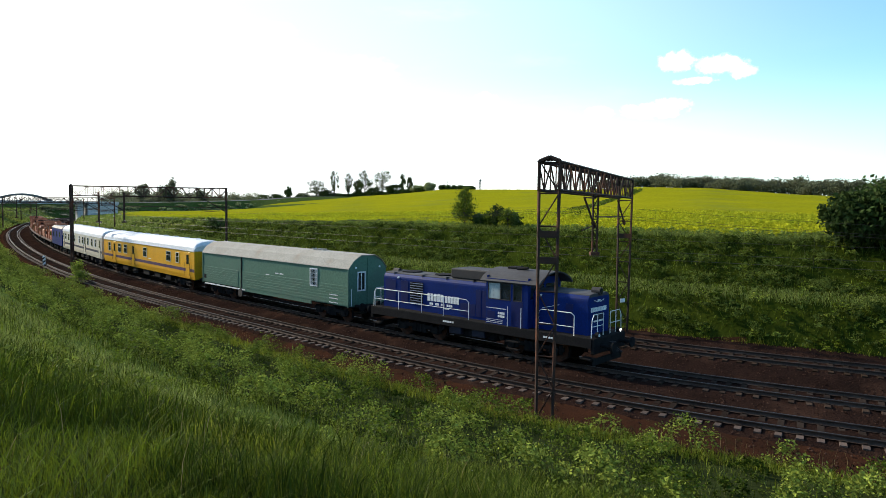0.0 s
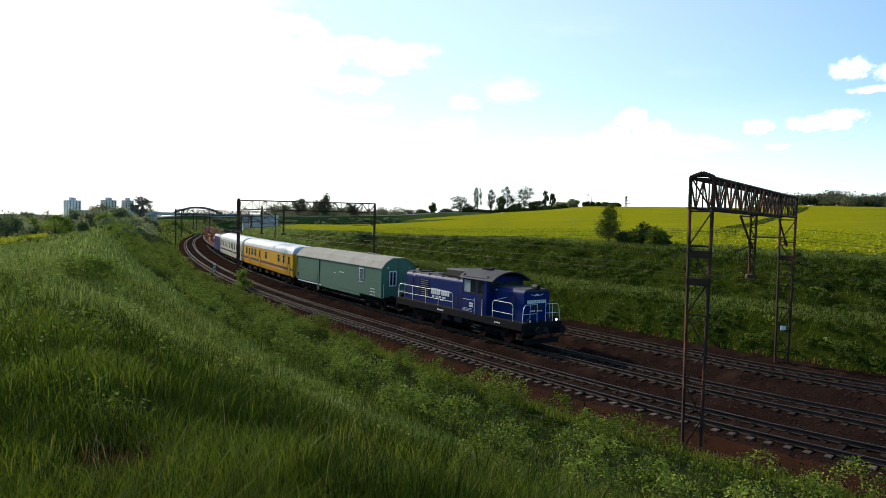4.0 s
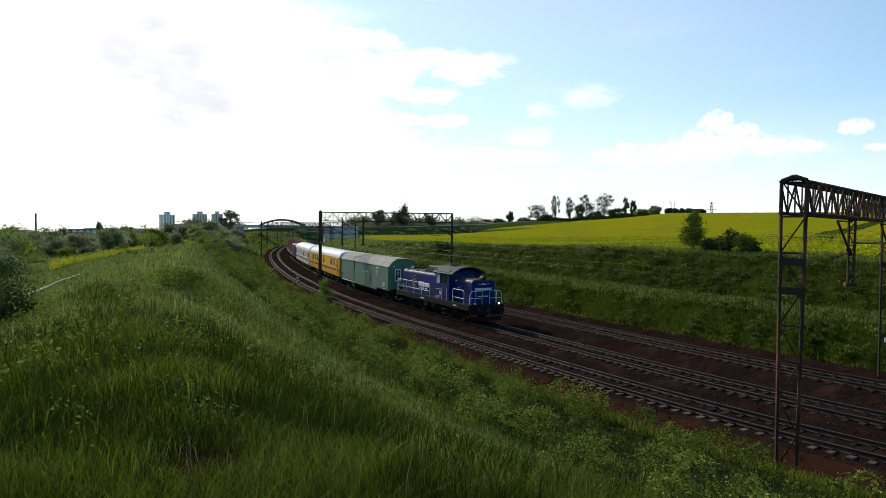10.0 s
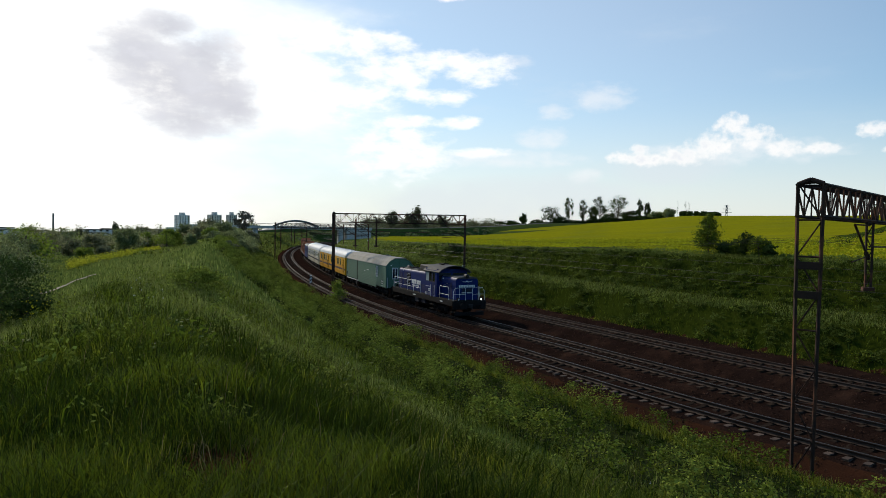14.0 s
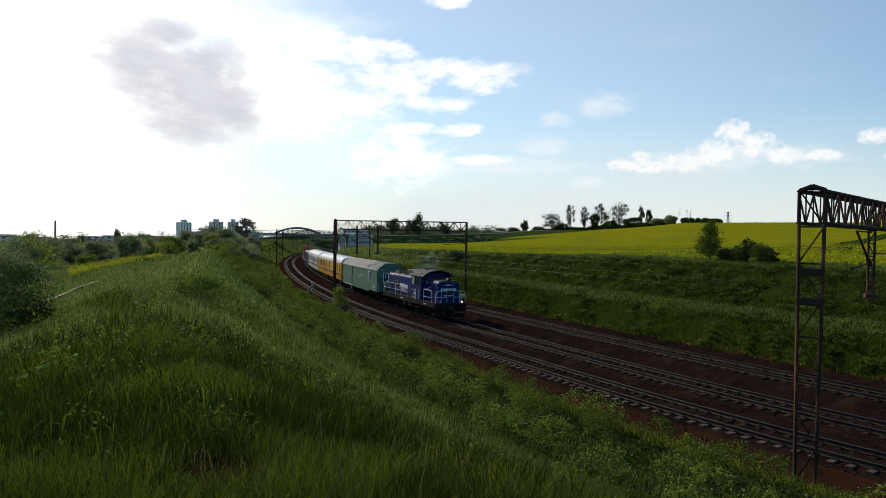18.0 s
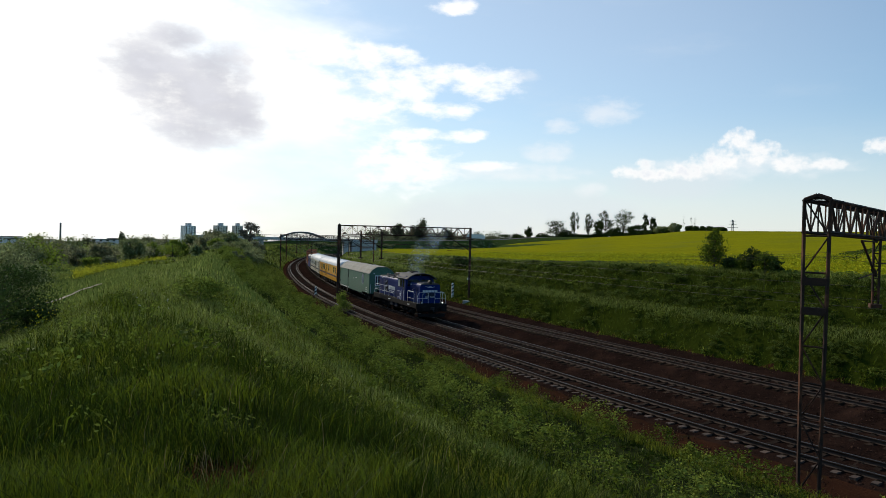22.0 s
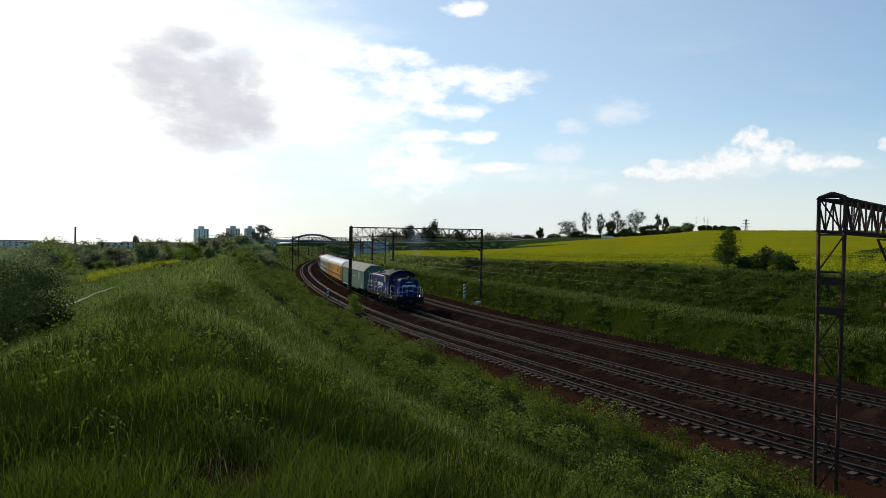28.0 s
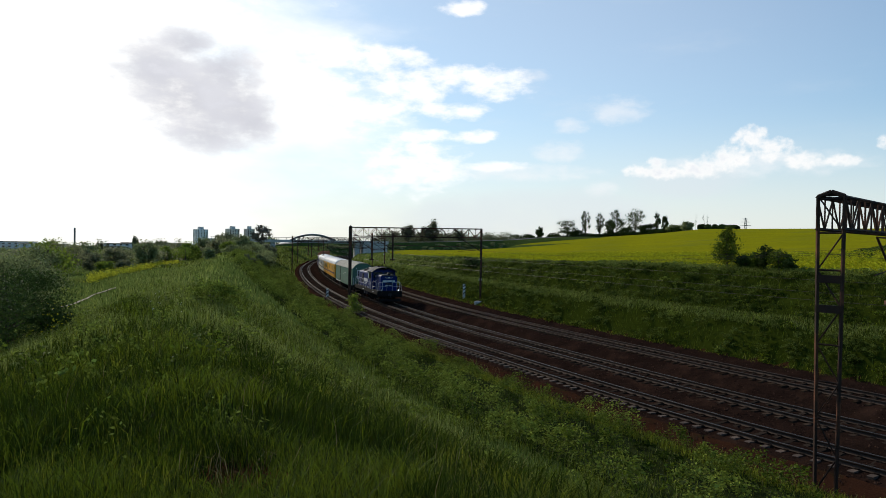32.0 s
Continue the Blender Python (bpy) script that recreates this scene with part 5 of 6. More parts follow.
def tower(yaw, dist, wide, deep, tall, base, mat, label):
    p = direction(yaw, 0) * dist
    t = thing("tower_block", label, "tower block", "tower blocks on the skyline", pose(p.x, p.y, base, 0, 0, yaw + 24))
    part("wall", box((-wide / 2, -deep / 2, 0), (wide / 2, deep / 2, tall), .2), M[mat], t)
    part("roof_house", box((-wide * .2, -deep * .2, tall), (wide * .2, deep * .2, tall + 3.2)), M["city"], t)
    floors, cols = 12, 4
    for f in range(floors):
        z = 1.6 + f * (tall - 2) / floors
        for c in range(cols):
            x = -wide / 2 + wide * (c + .5) / cols
            part("window", box((x - .55, -deep / 2 - .06, z), (x + .55, -deep / 2 + .05, z + 1.5)), M["glass"], t)
        for x in (-wide / 2 + wide * .33,):
            part("balcony", box((x - 1.6, -deep / 2 - .9, z - .5), (x + 1.6, -deep / 2, z + .5)), M[mat], t)
        for c in range(3):
            y = -deep / 2 + deep * (c + .5) / 3
            for s in (-1, 1):
                part("window", box((s * wide / 2 - .06, y - .6, z), (s * wide / 2 + .06, y + .6, z + 1.4)), M["glass"], t)


def slab_block(yaw, dist, wide, tall, base, turn=0):
    p = direction(yaw, 0) * dist
    t = thing("apartment_block", "long pale low apartment block on the skyline", "apartment block", "far apartment blocks", pose(p.x, p.y, base, 0, 0, yaw + turn))
    part("wall", box((-wide / 2, -6, 0), (wide / 2, 6, tall)), M["city"], t)
    part("roof", box((-wide / 2 - .4, -6.4, tall), (wide / 2 + .4, 6.4, tall + .6)), M["steel"], t)
    n = int(wide / 6)
    for f in range(max(2, int(tall / 3))):
        for c in range(n):
            x = -wide / 2 + wide * (c + .5) / n
            part("window", box((x - 1.3, -6.08, 1.2 + f * 3), (x + 1.3, -5.95, 2.7 + f * 3)), M["glass"], t)


def chimney(yaw, dist, tall):
    p = direction(yaw, 0) * dist
    part("shaft", rod((0, 0, -14), (0, 0, tall), .95, 12, .75), M["bridge"],
         thing("chimney", "tall thin dark chimney on the skyline", "chimney", m=pose(p.x, p.y, 0)))


def pylon(yaw, dist, base, tall):
    p = direction(yaw, 0) * dist
    t = thing("power_pylon", "thin lattice power pylon beyond the field", "pylon", "power pylons", pose(p.x, p.y, base, 0, 0, yaw + 20))
    w = tall * .07
    for sx in (-1, 1):
        for sy in (-1, 1):
            part("leg", rod((sx * w, sy * w, 0), (sx * .4, sy * .4, tall), .2, 4), M["bridge"], t)
    for i in range(7):
        f0, f1 = i / 7, (i + 1) / 7
        a, b = w + (.4 - w) * f0, w + (.4 - w) * f1
        for s in (-1, 1):
            part("brace", rod((-a, s * a, tall * f0), (b, s * b, tall * f1), .11, 4), M["bridge"], t)
    for z, q in ((.68, 5.0), (.82, 3.6), (.95, 2.6)):
        part("cross_arm", rod((-q, 0, tall * z), (q, 0, tall * z), .18, 4), M["bridge"], t)


arch_bridge()
tower(40.2, 900, 14, 13, 26, -6.5, "wall_far", "white concrete tower block with balconies")
tower(37.8, 930, 14, 13, 28, -6.5, "wall_tan", "tan and grey concrete tower block")
tower(36.5, 930, 10, 12, 28.5, -6.5, "wall_tan", "tan tower block half hidden by a tree")
for q in ((48.0, 800, 60, 9, -5), (45.3, 820, 50, 9, -2), (43.5, 840, 70, 10, -2), (42.1, 860, 30, 9, -1), (51.0, 780, 40, 9, -3), (55, 760, 30, 8, -3), (53.3, 900, 60, 10, -3)):
    slab_block(q[0], q[1], q[2], q[3] + 6, q[4] - 12.3, turn=8)
chimney(49.0, 700, 15.5)
pylon(-3.25, 700, 14.0, 22)
pylon(-24.5, 760, 8.0, 25)


def lorry():
    t = thing("lorry", "white lorry driving along the far road", "lorry")
    part("cab", box((7.0, -1.2, .5), (9.0, 1.2, 3.2), .2), M["white"], t)
    part("windscreen", box((8.9, -1.0, 1.9), (9.03, 1.0, 2.9)), M["glass"], t)
    part("trailer", box((-7.0, -1.27, 1.1), (6.6, 1.27, 3.9), .05), M["white"], t)
    for x in (-5.8, -4.6, -3.4, 5.2, 7.9):
        for y in (-1.1, 1.1):
            part("wheel", rod((x, y - .15, .5), (x, y + .15, .5), .5, 12), M["black"], t)
    return t


# ---- trees, bushes and woods ----
def leaf_quads(rng, centres, spread, n, size, flat=.0):
    """n small leaf faces scattered round each centre; returns vertices and quads."""
    k = len(centres)
    c = np.repeat(centres, n, 0) + np.clip(rng.normal(0, 1, (k * n, 3)), -1.7, 1.7) * np.repeat(spread, n, 0)
    a = rng.normal(0, 1, (k * n, 3))
    a[:, 2] *= 1 - flat
    a /= np.linalg.norm(a, axis=1)[:, None]
    b = np.cross(a, rng.normal(0, 1, (k * n, 3)))
    b /= np.linalg.norm(b, axis=1)[:, None]
    s = size * rng.uniform(.6, 1.35, (k * n, 1))
    v = np.stack([c - a * s, c + b * s * .55, c + a * s, c - b * s * .55], 1).reshape(-1, 3)
    return v, np.arange(k * n * 4).reshape(-1, 4)


def mesh_part(name, v, f, mat, parent, label=""):
    ob = mesh_object(name, [], [], mat, parent)
    fill_mesh(ob.data, v, f)
    if label:
        ob["label"] = label
    return ob


def tree(x, y, tall, wide, label, mat="leaf", leaves=1800, size=.12, trunk=.25, bare=.25, clumps=26, seed=1, name="tree", category="tree", group="", shape=1.0, z=None, dense=1.0):
    """A tapered trunk with limbs and a crown of clumps of leaves with gaps between them."""
    rng = np.random.default_rng(seed)
    z = ground_at(x, y) if z is None else z
    t = thing(name, label, category, group, pose(x, y, z - .1, 0, 0, float(rng.uniform(0, 360))))
    h0 = tall * bare
    u = rng.normal(0, 1, (clumps, 3))
    u /= np.linalg.norm(u, axis=1)[:, None]
    r = rng.uniform(.35, 1.0, (clumps, 1)) ** .6
    c = u * r * np.array([wide / 2 * .85, wide / 2 * .85, (tall - h0) / 2 * .9]) + [0, 0, (tall + h0) / 2]
    if shape != 1.0:
        f = np.clip((c[:, 2] - h0) / (tall - h0), 0, 1)
        c[:, :2] *= (1 - f * (1 - shape))[:, None] * 1.25
    bm = bmesh.new()
    p = Vector((0, 0, -.3))
    for i in range(5):
        q = Vector((rng.normal(0, .03) * tall * .3, rng.normal(0, .03) * tall * .3, tall * .9 * (i + 1) / 5))
        add_rod(bm, p, q, trunk * (1 - i * .18) / 2, 7, trunk * (1 - (i + 1) * .18) / 2)
        p = q
    part("trunk", bm, M["bark"], t)
    bm = bmesh.new()
    for i in range(0, clumps, 2):
        a = Vector((0, 0, max(tall * .12, c[i][2] * .55)))
        add_rod(bm, a, Vector(c[i]), trunk * .22, 4, trunk * .05)
    part("branchwork", bm, M["bark"], t)
    sp = rng.uniform(.07, .16, (clumps, 1)) * np.array([wide, wide, (tall - h0) * .75]) * dense
    v, f = leaf_quads(rng, c, sp, max(4, leaves // clumps), size)
    v[:, 2] = np.maximum(v[:, 2], .05)
    mesh_part("crown", v, f, M[mat], t)
    return t


def spot(yaw, off, lo=20, hi=800):
    """The place along a direction that lies this far beyond the line."""
    r = np.linspace(lo, hi, 900)
    d = direction(yaw, 0)
    o = along(d.x * r, d.y * r)[1]
    i = int(np.argmax(o > off)) if (o > off).any() else len(r) - 1
    return d.x * r[i], d.y * r[i], r[i]


def field_trees():
    # yaw, height and width in degrees, fullness
    rows = [(12.6, 1.25, .5, .9, "leaf_dark"), (10.3, 1.75, 1.6, .62, "leaf_dark"), (8.85, 2.4, .7, .3, "leaf_dark"), (7.7, 2.15, .6, .3, "leaf_dark"), (6.95, 1.5, .8, .8, "leaf_dark"), (6.35, 2.25, 1.1, .4, "leaf_dark"),
            (4.9, 2.2, 1.35, .5, "leaf_dark"), (4.0, 1.15, 1.0, .9, "leaf_dark"), (3.25, 1.75, .5, .35, "leaf_dark"), (2.65, 1.5, .5, .4, "leaf_dark"), (9.6, .9, 1.1, .9, "leaf_dark"), (5.6, 1.0, .9, .9, "leaf_dark"),
            (1.95, .75, 1.2, .9, "leaf"), (1.0, .95, .8, .8, "leaf"), (-.1, .55, .5, .8, "leaf_dark"), (-.6, .5, .4, .8, "leaf_dark"), (-1.1, .5, .4, .8, "leaf_dark"), (-1.6, .45, .5, .8, "leaf_dark"), (-2.3, .4, .9, .9, "leaf_dark"),
            (11.4, .75, 1.1, .9, "leaf_dark"), (13.5, .85, 1.2, .9, "leaf_dark"), (14.6, .85, 1.3, .9, "leaf_dark"), (15.7, 1.1, 1.3, .9, "leaf_dark")]
    for i, (yaw, h, w, d, m) in enumerate(rows):
        x, y, r = spot(yaw, min(216, 222 - .5 * i % 3))
        k = r / 57.3
        tree(x, y, h * k * 1.0, w * k * 1.3, "airy dark tree against the sky at the far field edge" if h > 1.5 else "low round bush at the far field edge", m,
             leaves=int(2000 + 1500 * d), size=.4 + .14 * d, trunk=.035 * h * k, bare=.12 if h > 1.5 else .05, clumps=38 if d < .6 else 44, seed=20 + i,
             z=ground_at(x, y) - (.2 * h * k if h < 1.2 else .6), group="trees along the field crest", dense=.45 + .3 * d, name="tree" if h > 1.5 else "bush", category="tree" if h > 1.5 else "bush")
    for yaw in (.35, -.3, -.52):
        x, y, r = spot(yaw, 216)
        tree(x, y, 1.25 * r / 57.3, .3 * r / 57.3, "thin leafless sapling at the field edge", "bark", leaves=60, size=.25, trunk=.16, clumps=8, seed=int(yaw * 40) + 90, group="trees along the field crest")


field_trees()


def bank_bushes():
    x, y, r = spot(-2.0, 26.5)
    tree(x, y, 3.9, 3.0, "tall ragged bush at the edge of the yellow field", "leafy_weed", 3600, .085, .14, .05, 110, 5, "bush", "bush", "bushes at the field edge", shape=.22, dense=.62)
    for dy, h, w, sd in ((-3.3, 1.4, 1.8, 6), (-4.2, 1.7, 1.6, 7), (-4.7, 2.2, 1.5, 8), (-5.6, 2.0, 2.0, 9), (-6.4, 1.2, 1.4, 10)):
        x, y, r = spot(dy, 26.8)
        tree(x, y, h, w, "leafy bush at the edge of the yellow field", "leafy_weed" if sd % 2 else "leaf_dark", 2100, .08, .10, .03, 60, sd, "bush", "bush", "bushes at the field edge", dense=.62)
    for yaw, off, h, w, sd in ((-31.2, 24.0, 3.7, 3.4, 31), (-33.4, 23.5, 4.3, 4.0, 32), (-36.4, 23.5, 4.8, 4.4, 33), (-39.5, 23.0, 5.4, 5.0, 34)):
        x, y, r = spot(yaw, off)
        tree(x, y, h, w, "dense dark-leaved tree on the railway bank", "leaf_dark", 5200, .17, .22, .06, 60, sd, group="trees on the bank", dense=1.0)
    # small sapling by the near track and scrub half way up the far bank
    tree(-32.7, 61.4, 2.7, 2.0, "pale green sapling on the ballast edge", "young_leaf", 1400, .085, .06, .1, 16, 41, "sapling", "sapling")
    x, y, r = spot(18.2, 22.0)
    tree(x, y, 1.9, 3.0, "dark scrub in a hollow of the far bank", "leaf_dark", 1200, .14, .1, .02, 16, 43, "bush", "bush")


bank_bushes()


def wood(name, label, places, tall, wide, mat, per, size, seed):
    """A far wood: trunks and leaf clumps of many trees."""
    rng = np.random.default_rng(seed)
    cs, sp = [], []
    tv, tf = [], []
    for x, y, z in places:
        h, w = tall * rng.uniform(.75, 1.2), wide * rng.uniform(.75, 1.25)
        k = 9
        u = rng.normal(0, 1, (k, 3))
        u /= np.linalg.norm(u, axis=1)[:, None]
        cs.append(u * rng.uniform(.4, .9, (k, 1)) * [w / 2, w / 2, h * .36] + [x, y, z + h * .56])
        sp.append(np.full((k, 3), 1.0) * [w * .17, w * .17, h * .12])
        n = len(tv) * 6
        a = np.linspace(0, 2 * np.pi, 3, endpoint=False)
        tv.append(np.concatenate([np.stack([x + .2 * np.cos(a), y + .2 * np.sin(a), np.full(3, z - .5)], 1),
                                  np.stack([x + .1 * np.cos(a), y + .1 * np.sin(a), np.full(3, z + h * .8)], 1)]))
        tf += [(n + i, n + (i + 1) % 3, n + 3 + (i + 1) % 3, n + 3 + i) for i in range(3)]
    v, f = leaf_quads(rng, np.concatenate(cs), np.concatenate(sp), per, size)
    t = thing(name, label, "wood", kind="stuff")
    tagged(mesh_part("foliage", v, f, M[mat], t), kind="stuff")
    tagged(mesh_part("trunks", np.concatenate(tv), np.array(tf), M["bark"], t), kind="stuff")


def ring(rng, yaw0, yaw1, r0, r1, n, z=None):
    yaw, r = np.radians(rng.uniform(yaw0, yaw1, n)), rng.uniform(r0, r1, n)
    x, y = -np.sin(yaw) * r, np.cos(yaw) * r
    return np.stack([x, y, height(x, y) if z is None else np.full(n, z)], 1)


def make_woods():
    rng = np.random.default_rng(3)
    p = []
    for yaw in np.arange(-33, -13.5, .27):
        x, y, r = spot(yaw + rng.normal(0, .1), 218 + rng.uniform(0, 14))
        p.append((x, y, ground_at(x, y) - 1.2))
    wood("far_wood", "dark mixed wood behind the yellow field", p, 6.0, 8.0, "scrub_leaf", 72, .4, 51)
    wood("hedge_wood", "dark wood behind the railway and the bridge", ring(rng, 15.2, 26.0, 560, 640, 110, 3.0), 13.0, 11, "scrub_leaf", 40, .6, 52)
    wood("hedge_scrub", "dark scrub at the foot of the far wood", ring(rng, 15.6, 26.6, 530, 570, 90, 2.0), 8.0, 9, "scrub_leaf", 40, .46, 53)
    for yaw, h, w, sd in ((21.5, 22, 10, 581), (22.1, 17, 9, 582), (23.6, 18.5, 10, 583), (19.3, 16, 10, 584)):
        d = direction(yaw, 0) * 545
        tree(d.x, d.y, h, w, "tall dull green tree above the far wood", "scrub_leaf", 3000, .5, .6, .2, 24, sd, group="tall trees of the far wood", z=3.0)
    q = ring(rng, 36.5, 58, 175, 340, 150)
    wood("left_wood", "mixed trees and scrub beside the ridge", q[:60], 4.2, 6.0, "leaf", 50, .23, 54)
    wood("pale_wood", "trees and scrub beside the ridge, paled as by haze", q[60:], 3.9, 5.6, "haze_leaf", 50, .23, 58)
    wood("city_trees", "trees on the skyline below the town", ring(rng, 34.5, 60, 420, 700, 230), 7.6, 11, "leaf", 20, .66, 55)
    q = np.concatenate([ring(rng, 48.6, 62, 62, 150, 40), ring(rng, 40.5, 48.6, 155, 180, 26)])
    wood("scrub", "scrub on the slope behind the ridge", q[::2], 3.4, 4.6, "young_leaf", 65, .15, 56)
    wood("pale_scrub", "scrub on the slope behind the ridge, paled as by haze", q[1::2], 3.0, 4.4, "haze_leaf", 65, .15, 59)
    wood("ridge_scrub", "scrub at the far end of the grass ridge", ring(rng, 34.8, 38.5, 125, 170, 30), 2.3, 3.0, "leaf", 80, .13, 57)
    # low hedge along the crest of the field
    p = []
    for yaw in np.arange(1.5, 15.0, .18):
        x, y, r = spot(yaw + rng.normal(0, .06), 214 + rng.uniform(0, 5))
        p.append((x, y, ground_at(x, y) - 1.0))
    wood("crest_hedge", "low dark hedge along the crest of the field", p, 5.2, 8.0, "leaf_dark", 45, .6, 60)
    # single bushes on the near ridge and trees on the slope behind it: yaw, distance, height, width, leaves
    rows = [(39.2, 24.8, .95, 2.1, "weed", 4200, 61), (53.4, 44, 3.7, 5.4, "leaf", 22000, 77), (53.2, 28, 3.0, 4.6, "leaf_dark", 15000, 62), (56.6, 24, 3.2, 4.8, "leaf_dark", 12000, 63), (50.6, 27, 1.1, 1.6, "leaf_dark", 3600, 64),
            (51.2, 70, 3.9, 4.2, "leaf", 6500, 78), (49.7, 95, 3.9, 5.0, "haze_leaf", 5600, 65), (50.6, 104, 4.2, 3.6, "young_leaf", 4200, 79), (48.4, 140, 4.5, 5.6, "leaf", 4600, 66), (48.0, 108, 2.7, 3.4, "scrub_leaf", 3000, 80),
            (47.2, 200, 6.2, 4.4, "scrub_leaf", 3200, 71), (46.3, 150, 3.6, 5.0, "haze_leaf", 4200, 81), (45.7, 170, 4.0, 4.4, "leaf", 3600, 82), (45.7, 101, 1.5, 2.2, "scrub_leaf", 1800, 83), (46.9, 104, 1.3, 2.6, "young_leaf", 1800, 84),
            (44.3, 122, 4.1, 4.3, "leaf", 6000, 67), (43.1, 230, 7.0, 8.6, "scrub_leaf", 4600, 72), (42.7, 160, 3.5, 2.7, "young_leaf", 3200, 85), (41.9, 200, 5.2, 5.6, "haze_leaf", 3800, 86), (41.0, 170, 4.1, 5.6, "young_leaf", 5600, 69),
            (40.0, 185, 5.0, 5.2, "leaf", 4200, 73), (39.6, 95, 1.6, 1.6, "leaf", 1800, 74), (39.5, 280, 7.6, 9.0, "scrub_leaf", 4200, 87), (38.3, 260, 7.2, 8.6, "scrub_leaf", 4200, 88), (38.8, 165, 4.0, 4.6, "haze_leaf", 3800, 89),
            (37.2, 135, 3.4, 5.4, "leaf", 5200, 90), (38.0, 128, 2.4, 3.0, "young_leaf", 3000, 91), (36.7, 82, 1.25, 1.1, "scrub_leaf", 1800, 70), (36.2, 85, 1.05, 1.2, "scrub_leaf", 1800, 75), (35.6, 120, 1.9, 2.7, "leaf", 2600, 76), (35.0, 165, 3.1, 4.4, "scrub_leaf", 3600, 92),
            (35.5, 178, 7.2, 6.4, "twigs", 3000, 68)]
    for yaw, r, h, w, m, n, sd in rows:
        d = direction(yaw, 0) * r
        h *= 1.12 if r > 90 and m != "twigs" else 1.0
        name = "bush" if h < 3.4 else "tree"
        label = "half-bare tree at the end of the ridge" if m == "twigs" else {"leaf": "mid-green", "leaf_dark": "dark green", "scrub_leaf": "dull green", "young_leaf": "fresh light-green", "haze_leaf": "haze-pale green", "weed": "low pale green"}[m] + (
            " round bush on the grass ridge" if name == "bush" else " leafy tree on the slope behind the ridge")
        tree(d.x, d.y, h, w, label, m, int(n * .8), .018 + r * .00095, .05 * h, .3 if m == "twigs" else .03, 40, sd, name, name, "bushes on the ridge", dense=.5 if m == "twigs" else .8)
    for yaw, h, sd in ((44.98, 7.9, 93), (44.78, 7.2, 94)):
        d = direction(yaw, 0) * 200
        tree(d.x, d.y, h, 1.1, "tall slender dull green poplar on the slope", "scrub_leaf", 1500, .2, .2, .1, 30, sd, group="poplars on the slope")


make_woods()


# ---- grass, weeds and crop ----
def blades(name, label, x, y, tall, wide, lean, mat, seed, category="grass"):
    """Bent tapering blades, three faces each."""
    rng = np.random.default_rng(seed)
    n = len(x)
    z = height(x, y) - .03
    h = tall * rng.uniform(.55, 1.25, n)
    a, b = rng.uniform(0, 6.283, n), rng.uniform(0, 6.283, n)
    dx, dy = np.cos(a), np.sin(a)
    ln = h * lean * rng.uniform(.2, 1.3, n)
    lx, ly = np.cos(b) * ln, np.sin(b) * ln
    w = wide * rng.uniform(.6, 1.3, n) / 2
    p = np.stack([x, y, z], 1)
    sd = np.stack([dx * w, dy * w, np.zeros(n)], 1)
    mid = p + np.stack([lx * .35, ly * .35, h * .62], 1)
    tip = p + np.stack([lx, ly, h * (1 - .25 * lean)], 1)
    v = np.stack([p - sd, p + sd, mid + sd * .75, mid - sd * .75, tip], 1).reshape(-1, 3)
    f = np.array([(0, 1, 2), (0, 2, 3), (3, 2, 4)])
    F = (np.arange(n)[:, None, None] * 5 + f[None]).reshape(-1, 3)
    ob = mesh_object(name, [], [], M[mat])
    fill_mesh(ob.data, v, F)
    return tagged(ob, label, category, kind="stuff")


def scatter(rng, n, yaw0, yaw1, r0, r1, power=1.0):
    r = r0 + (r1 - r0) * rng.random(n) ** power
    a = np.radians(rng.uniform(yaw0, yaw1, n))
    return -np.sin(a) * r, np.cos(a) * r


PATH_YAW, PATH_R = [-52, -49.5, -48.2, -47.4, -46.2], [41, 47.5, 52.5, 57.5, 63.5]


def on_path(x, y):
    yaw, r = np.degrees(np.arctan2(-x, y)), np.hypot(x, y)
    return np.abs(r - np.interp(-yaw, PATH_YAW, PATH_R)) < np.where((yaw > 46.2) & (yaw < 52), 1.0, 0)


